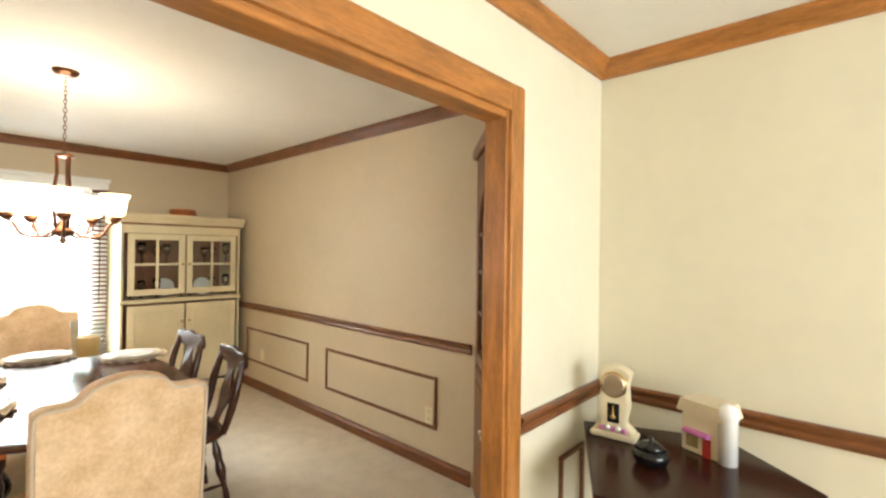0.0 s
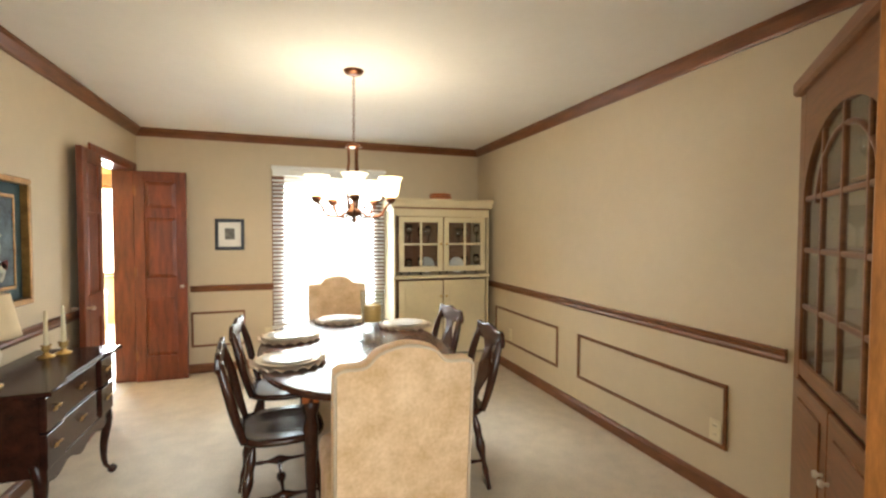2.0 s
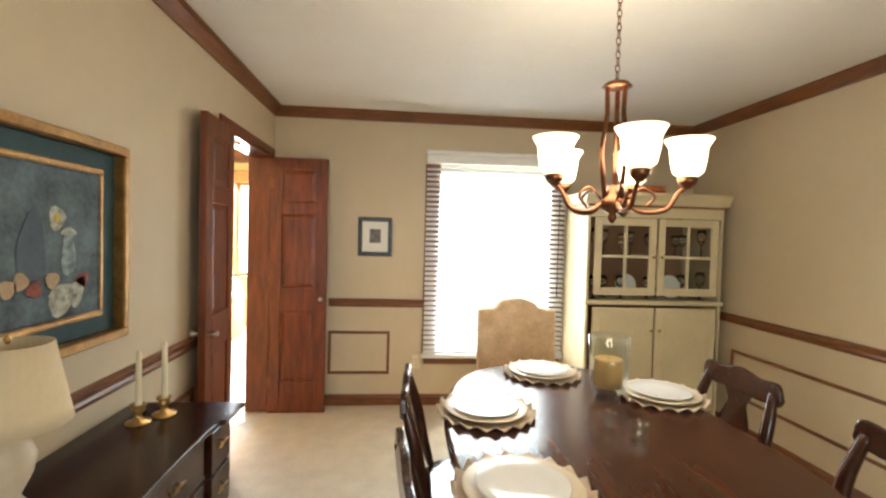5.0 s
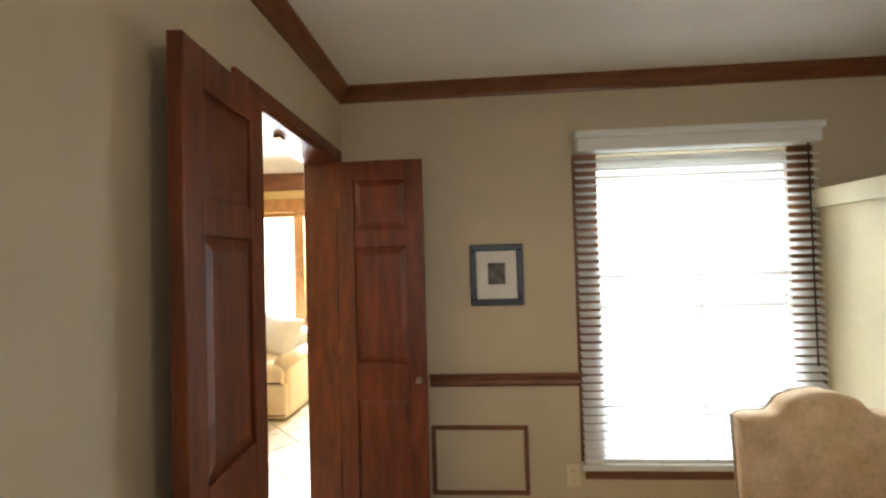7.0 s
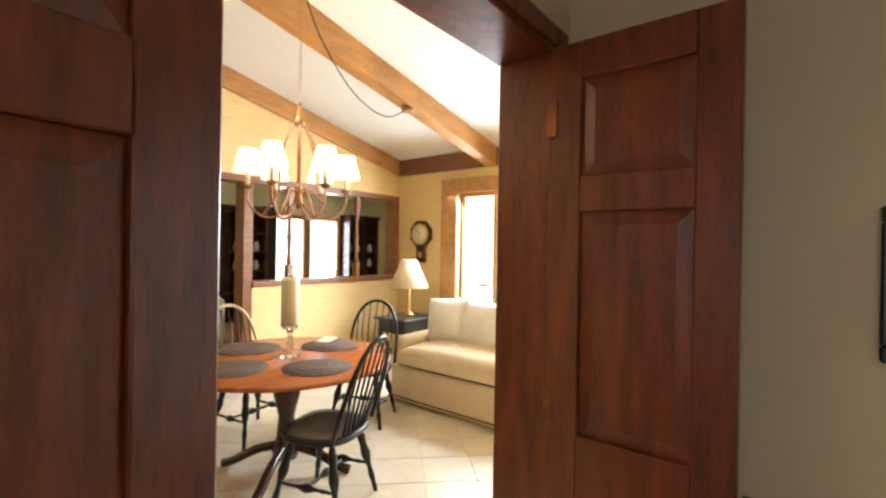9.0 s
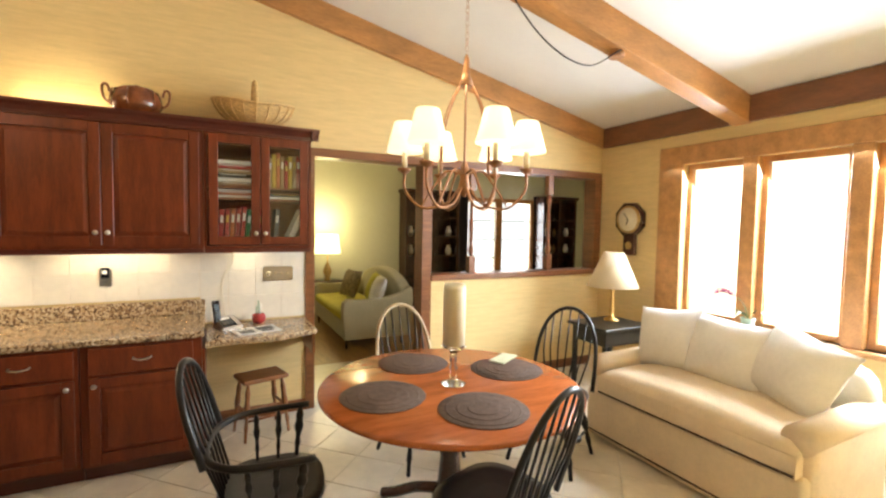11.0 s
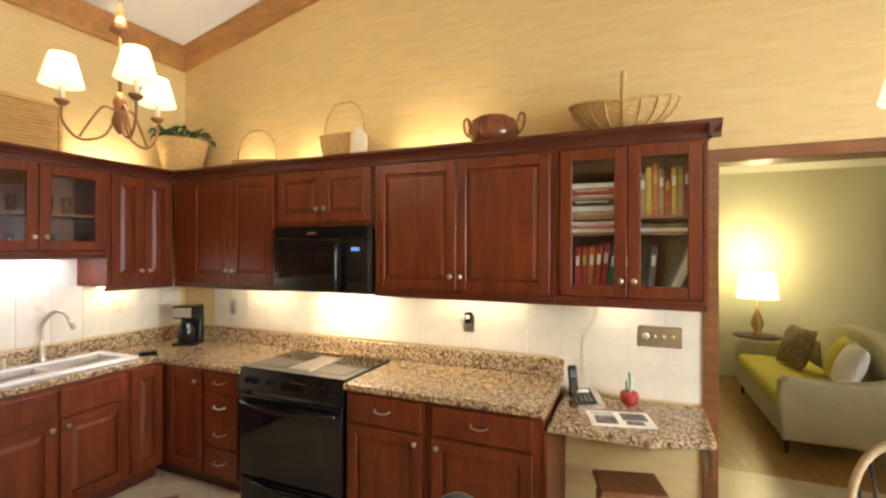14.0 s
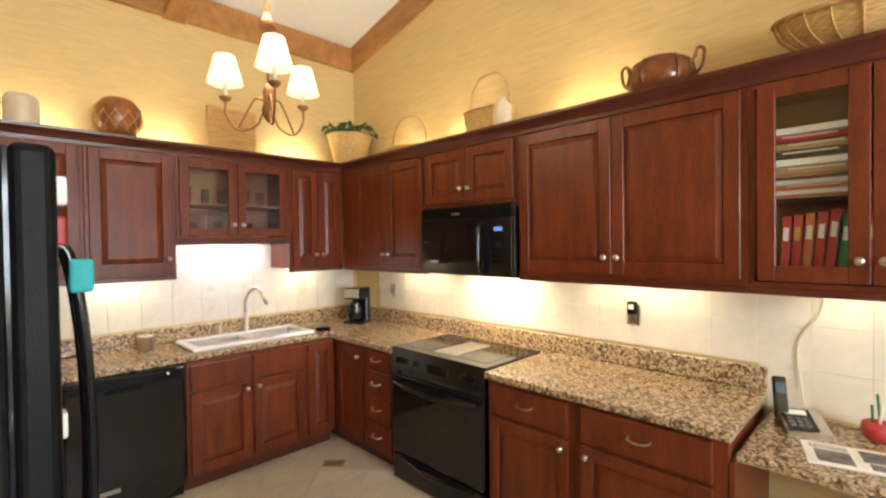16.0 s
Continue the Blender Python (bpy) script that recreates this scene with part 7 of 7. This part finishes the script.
for sx in (-1, 1):
    for sy in (-1, 1):
        part("leg", box(B(), sx * 0.24 - 0.02, sy * 0.19 - 0.02, 0, sx * 0.24 + 0.02, sy * 0.19 + 0.02, 0.46, 0.003), BLACKW, et)
bl2 = thing("brass_lamp", -8.55, -4.56, FZ + 0.63, 0, "brass column lamp with a plain ivory shade", "lamp")
bl2.scale = (1.05, 1.05, 1.12)
part("base", lathe(B(), [(0.07, 0), (0.075, 0.012), (0.035, 0.03), (0.02, 0.05), (0.03, 0.09), (0.016, 0.12), (0.024, 0.18), (0.014, 0.22), (0.02, 0.27), (0.008, 0.30), (0.006, 0.40)], 20), BRASS, bl2)
part("shade", lathe(B(), [(0.23, 0.30), (0.09, 0.60), (0.087, 0.60), (0.227, 0.301)], 32), UNLIT, bl2, "plain ivory cone shade")
wc = thing("wall_clock", KW, -4.715, 1.558, -90, "octagonal dark wood schoolhouse wall clock", "clock")
bm = B()
extrude(bm, [(0.185 * math.cos(math.pi * (k + 0.5) / 4), 0.10 + 0.185 * math.sin(math.pi * (k + 0.5) / 4)) for k in range(8)], 0.06, "y", 0.0, 0.012)
part("case", bm, DARKW, wc)
o = part("dial", lathe(B(), [(0.125, 0), (0.125, 0.006), (0.01, 0.007)], 32), IVORY, wc, "aged ivory dial")
o.matrix_basis = pose(0, 0.06, 0.10, -90, 0, 0)
o = part("bezel", lathe(B(), [(0.145, 0), (0.145, 0.008), (0.125, 0.014), (0.123, 0.004)], 32), BRASS, wc)
o.matrix_basis = pose(0, 0.058, 0.10, -90, 0, 0)
part("pendulum_box", box(B(), -0.075, 0, -0.27, 0.075, 0.05, -0.06, 0.01), DARKW, wc)
o = part("pendulum_window", lathe(B(), [(0.04, 0), (0.038, 0.004)], 20), BRASS, wc)
o.matrix_basis = pose(0, 0.05, -0.17, -90, 0, 0)
for a, l in ((40, 0.085), (160, 0.06)):
    o = part("clock_pointer", box(B(), -0.004, 0.067, 0, 0.004, 0.069, l), BLACK, wc)
    o.matrix_basis = pose(0, 0, 0.10, 0, a, 0)

# kitchen casement windows
kw = thing("window_3", KW, 0, 0, 0, "row of oak framed casement windows above the sofa", "window", "", "structure")
part("head_casing", box(B(), 0, -4.40, 2.17, 0.022, -1.75, 2.34, 0.005), BEAM, kw)
part("side_casing", box(B(), 0, -4.40, 0.72, 0.022, -4.15, 2.17, 0.005), BEAM, kw)
part("side_casing", box(B(), 0, -1.95, 0.72, 0.022, -1.75, 2.17, 0.005), BEAM, kw)
part("window_sill", box(B(), -0.15, -4.40, 0.735, 0.06, -1.75, 0.77, 0.006), BEAM, kw)
for y0, y1 in ((-3.62, -3.50), (-2.90, -2.78)):
    part("mullion", box(B(), -0.15, y0, 0.77, 0.015, y1, 2.17, 0.005), BEAM, kw)
for y0, y1 in ((-4.15, -3.62), (-3.50, -2.90), (-2.78, -1.95)):
    for ya, yb, za, zb in ((y0, y0 + 0.045, 0.77, 2.17), (y1 - 0.045, y1, 0.77, 2.17), (y0 + 0.045, y1 - 0.045, 0.77, 0.82), (y0 + 0.045, y1 - 0.045, 2.12, 2.17)):
        part("sash", box(B(), -0.11, ya, za, -0.06, yb, zb, 0.004), BEAM, kw)
    o = part("pane", box(B(), -0.09, y0 + 0.045, 0.82, -0.086, y1 - 0.045, 2.12), PANE, kw)
    o.visible_shadow = False
orc = thing("orchid", -8.93, -3.50, 0.77, 0, "pink orchid in a small pot on the window sill", "plant")
part("pot", lathe(B(), [(0.04, 0), (0.055, 0.09), (0.05, 0.09), (0.03, 0.05)], 18), material("pale green glaze", (0.35, 0.45, 0.36), 0.3, 0, 0.1, 10.0), orc)
part("stem", tube(B(), curve([(0, 0, 0.08), (0.02, -0.03, 0.2), (0.06, -0.10, 0.27), (0.1, -0.2, 0.29)], 6), 0.004, 6), LEAF, orc)
random.seed(2)
for k in range(4):
    a = k * 1.6
    bm = B()
    vsx = [bm.verts.new(v) for v in ((0, 0, 0.09), (0.10 * math.cos(a) - 0.02 * math.sin(a), 0.10 * math.sin(a) + 0.02 * math.cos(a), 0.15), (0.19 * math.cos(a), 0.19 * math.sin(a), 0.11), (0.10 * math.cos(a) + 0.02 * math.sin(a), 0.10 * math.sin(a) - 0.02 * math.cos(a), 0.145))]
    bm.faces.new(vsx)
    part("leaf", bm, LEAF, orc)
for k in range(7):
    t = k / 6
    c0 = Vector((0.06 + 0.04 * t, -0.10 - 0.12 * t, 0.27 + 0.03 * math.sin(3 * t)))
    bm = B()
    for q in range(5):
        a = 2 * math.pi * q / 5
        p = [c0, c0 + Vector((0.008, 0.022 * math.cos(a - 0.4), 0.022 * math.sin(a - 0.4))), c0 + Vector((0.004, 0.036 * math.cos(a), 0.036 * math.sin(a))), c0 + Vector((0.008, 0.022 * math.cos(a + 0.4), 0.022 * math.sin(a + 0.4)))]
        bm.faces.new([bm.verts.new(v) for v in p])
    part("flower", bm, PINK, orc)

# ---- family room seen through the opening ----
LVX, LVY = -6.86, -7.58
lv = thing("loveseat", LVX, LVY, FZ, -90, "olive loveseat with a yellow seat cushion", "sofa")
part("frame", box(B(), -0.86, -0.42, 0.12, 0.86, 0.40, 0.34, 0.02, 2), OLIVE, lv)
part("seat_cushion", box(B(), -0.76, -0.22, 0.34, 0.76, 0.43, 0.47, 0.05, 3), YELLOW, lv, "yellow-green seat cushion", smooth=True)
for s in (-1, 1):
    bm = B()
    extrude(bm, curve2([(0.40, 0.12), (0.42, 0.58), (0.20, 0.60), (-0.10, 0.61), (-0.30, 0.66), (-0.48, 0.72), (-0.46, 0.12)], 3), 0.11, "x", -0.88 if s < 0 else 0.77, 0.02)
    part("arm", bm, OLIVE, lv)
bm = B()
extrude(bm, curve2([(-0.80, 0.3), (-0.84, 0.68), (-0.5, 0.86), (0, 0.92), (0.5, 0.86), (0.84, 0.68), (0.80, 0.3)], 4), 0.16, "y", -0.48, 0.03)
part("backrest", bm, OLIVE, lv)
for sx in (-0.80, 0.80):
    for sy in (-0.36, 0.36):
        part("leg", lathe(B(), [(0.012, 0), (0.022, 0.13)], 10, (sx, sy, 0)), DARKW, lv)
for s, yy, mt, nm in ((0.25, 0.02, BROWNC, "brown patterned"), (-0.25, -0.16, YELLOW, "yellow"), (-0.55, -0.12, CUSHM, "white and yellow")):
    cu = thing("loveseat_pillow", 0, 0, 0, 0, nm + " pillow on the olive loveseat", "pillow", "loveseat pillows")
    cu.matrix_basis = pose(LVX, LVY, FZ, 0, 0, -90) @ pose(s, yy, 0.67, 20, 0, 12 if s > 0 else -10)
    part("cushion", pillow(B(), 0.44, 0.40, 0.18), mt, cu)
tb = thing("lamp_table", -6.72, -8.80, FZ, 0, "small dark table in the corner behind the loveseat", "table")
part("tabletop", lathe(B(), [(0.24, 0.58), (0.25, 0.6), (0.1, 0.605)], 28), DARKW, tb)
part("column", lathe(B(), [(0.16, 0), (0.05, 0.06), (0.04, 0.58)], 16), DARKW, tb)
ll = thing("lit_table_lamp", -6.72, -8.80, FZ + 0.605, 0, "table lamp with a glowing yellow shade", "lamp")
part("base", lathe(B(), [(0.06, 0), (0.03, 0.03), (0.07, 0.14), (0.03, 0.26), (0.01, 0.3), (0.008, 0.42)], 20), BRASS, ll)
part("shade", lathe(B(), [(0.21, 0.44), (0.17, 0.74), (0.167, 0.74), (0.207, 0.441)], 28), LAMPG, ll, "glowing yellow fabric shade")
for nm, x0, x1, lb in (("display_cabinet", -9.2, -8.12, "tall dark wood glazed display cabinet"), ("bookcase", -12.1, -11.2, "tall dark wood open bookcase with shelves")):
    dc = thing(nm, x0, -9.19, FZ, 0, lb, "cabinet", "dark cabinets beside the far window")
    w = x1 - x0
    part("back", box(B(), 0, 0, 0, w, 0.02, 2.1), DARKW, dc)
    for xx in (0, w / 2 - 0.02, w - 0.05):
        part("upright", box(B(), xx, 0.02, 0, xx + 0.05, 0.32, 2.1), DARKW, dc)
    for zz in (0.05, 0.55, 0.95, 1.3, 1.65, 2.05):
        part("shelf", box(B(), 0.05, 0.02, zz, w - 0.05, 0.30, zz + 0.03), DARKW, dc)
    part("cornice", box(B(), -0.03, 0.0, 2.1, w + 0.03, 0.36, 2.17, 0.01), DARKW, dc)
    for k in range(6):
        v = part("ornament", lathe(B(), [(0.04, 0), (0.06, 0.08), (0.03, 0.16), (0.035, 0.18)], 14, (0.15 + (k % 3) * (w - 0.3) / 2, 0.17, (0.98, 1.33)[k % 2])), (PORC, BRASS, STEEL)[k % 3], dc)
fw = thing("window_4", -10.35, -9.2, 0, 0, "pair of family room windows with thin muntins", "window", "", "structure")
for x0, x1 in ((-0.75, -0.03), (0.13, 0.78)):
    for xa, xb, za, zb in ((x0 - 0.08, x0, 0.42, 2.12), (x1, x1 + 0.08, 0.42, 2.12), (x0, x1, 0.42, 0.5), (x0, x1, 2.04, 2.12)):
        part("window_frame", box(B(), xa, -0.03, za, xb, 0.03, zb, 0.004), BEAM, fw)
    for zz in (0.9, 1.28, 1.66):
        part("muntin", box(B(), x0, -0.06, zz - 0.01, x1, -0.03, zz + 0.01), DARKW, fw)
dr = thing("drape", -9.37, -9.1, 0, 0, "dark grey drape hanging beside the far window", "curtain")
bm = B()
extrude(bm, [(-0.14 + 0.28 * i / 20, 0.03 * math.sin(i * 1.6)) for i in range(21)] + [(-0.14 + 0.28 * i / 20, 0.03 * math.sin(i * 1.6) - 0.008) for i in range(20, -1, -1)], 2.2, "z", FZ + 0.01)
part("cloth", bm, material("charcoal drape", (0.08, 0.07, 0.075), 0.9, 0, 0.2, 10.0), dr)
wr = thing("white_side_chair", -7.9, -6.5, FZ, 160, "white painted chair in the family room", "chair")
part("seat", box(B(), -0.22, -0.22, 0.42, 0.22, 0.22, 0.47, 0.02, 2), WHITEP, wr)
part("backrest", box(B(), -0.21, -0.24, 0.47, 0.21, -0.20, 0.92, 0.02, 2), WHITEP, wr)
for sx in (-0.19, 0.19):
    for sy in (-0.19, 0.19):
        part("leg", box(B(), sx - 0.018, sy - 0.018, 0, sx + 0.018, sy + 0.018, 0.42), WHITEP, wr)
structure("beam_family", box(B(), -13.0, -7.2, 2.42, -3.6, -7.05, 2.62, 0.006), BEAM, "orange pine ceiling beam", "beam")

# the kitchen and the rooms beyond it stand a little nearer to the dining room than their plan numbers
SHIFT = Matrix.Translation((0.14, 0.086, 0))
BEYOND = ("floor_kitchen", "floor_passage", "floor_family", "ceiling_kitchen", "ceiling_family", "wall_kitchen_south", "wall_kitchen_east", "wall_kitchen_west", "wall_pantry", "wall_family", "beam", "backdrop_kitchen", "backdrop_family", "trim_kitchen_opening", "baseboard_half_wall", "baseboard_desk", "kitchen_window_light", "family_window_light", "kitchen_bulb", "island_bulb", "family_bulb")
for ob in list(scene.objects):
    if ob.parent is None and (ob.name not in NEAR or ob.name.startswith(BEYOND)):
        ob.matrix_basis = SHIFT @ ob.matrix_basis

# ---- tiles ----
def tiles(parent_name, cells, mesh_box, mat, at):
    """One shared mesh, many tile objects."""
    parent = bpy.data.objects[parent_name]
    first = None
    for c in cells:
        if first is None:
            first = part("tile", mesh_box, mat, parent)
            ob = first
        else:
            ob = new("tile", first.data)
            ob.parent = parent
        ob.matrix_basis = at(c)


ts = 0.19
cells = [(-5.63 + i * ts, z) for i in range(19) for z in (1.005 + ts / 2, 1.005 + ts * 1.5) if -5.63 + i * ts < KE - 0.1]
cells += [(-5.63 + i * ts, 1.005 - ts / 2) for i in range(4)]
tiles("wall_kitchen_south", cells, box(B(), -ts / 2 + 0.0006, 0, -ts / 2 + 0.0006, ts / 2 - 0.0006, 0.008, ts / 2 - 0.0006, 0.001), TILE, lambda c: pose(c[0], KS, c[1]))
cells = [(-5.02 + i * ts, z) for i in range(13) for z in (1.005 + ts / 2, 1.005 + ts * 1.5)]
cells += [(-5.02 + i * ts, 1.005 + ts * 2.5) for i in range(4, 8)]
tiles("wall_kitchen_east", cells, box(B(), -0.008, -ts / 2 + 0.0006, -ts / 2 + 0.0006, 0, ts / 2 - 0.0006, ts / 2 - 0.0006, 0.001), TILE, lambda c: pose(KE, c[0], c[1]))
for k, (ty, tz) in enumerate(((-3.86, 1.10), (-3.86, 1.25), (-3.86, 1.34), (-4.1, 1.10), (-4.1, 1.25))):
    part("accent_tile", box(B(), KE - 0.0115, ty - 0.02, tz - 0.02, KE - 0.0082, ty + 0.02, tz + 0.02, 0.001), SAND, bpy.data.objects["wall_kitchen_east"])
fs = 0.33
cells = []
for i in range(-30, 31):
    for j in range(-30, 31):
        x, y = -5.2 + (i + j) * fs * 0.7071, -3.3 + (i - j) * fs * 0.7071
        if KW + 0.1 < x < KE - 0.4 and KS + 0.15 < y < KN - 0.1:
            cells.append((x, y))
tiles("floor_kitchen", cells, box(B(), -fs / 2 + 0.003, -fs / 2 + 0.003, FZ - 0.02, fs / 2 - 0.003, fs / 2 - 0.003, FZ, 0.0015), FTILE, lambda c: pose(c[0], c[1], 0, 0, 0, 45))
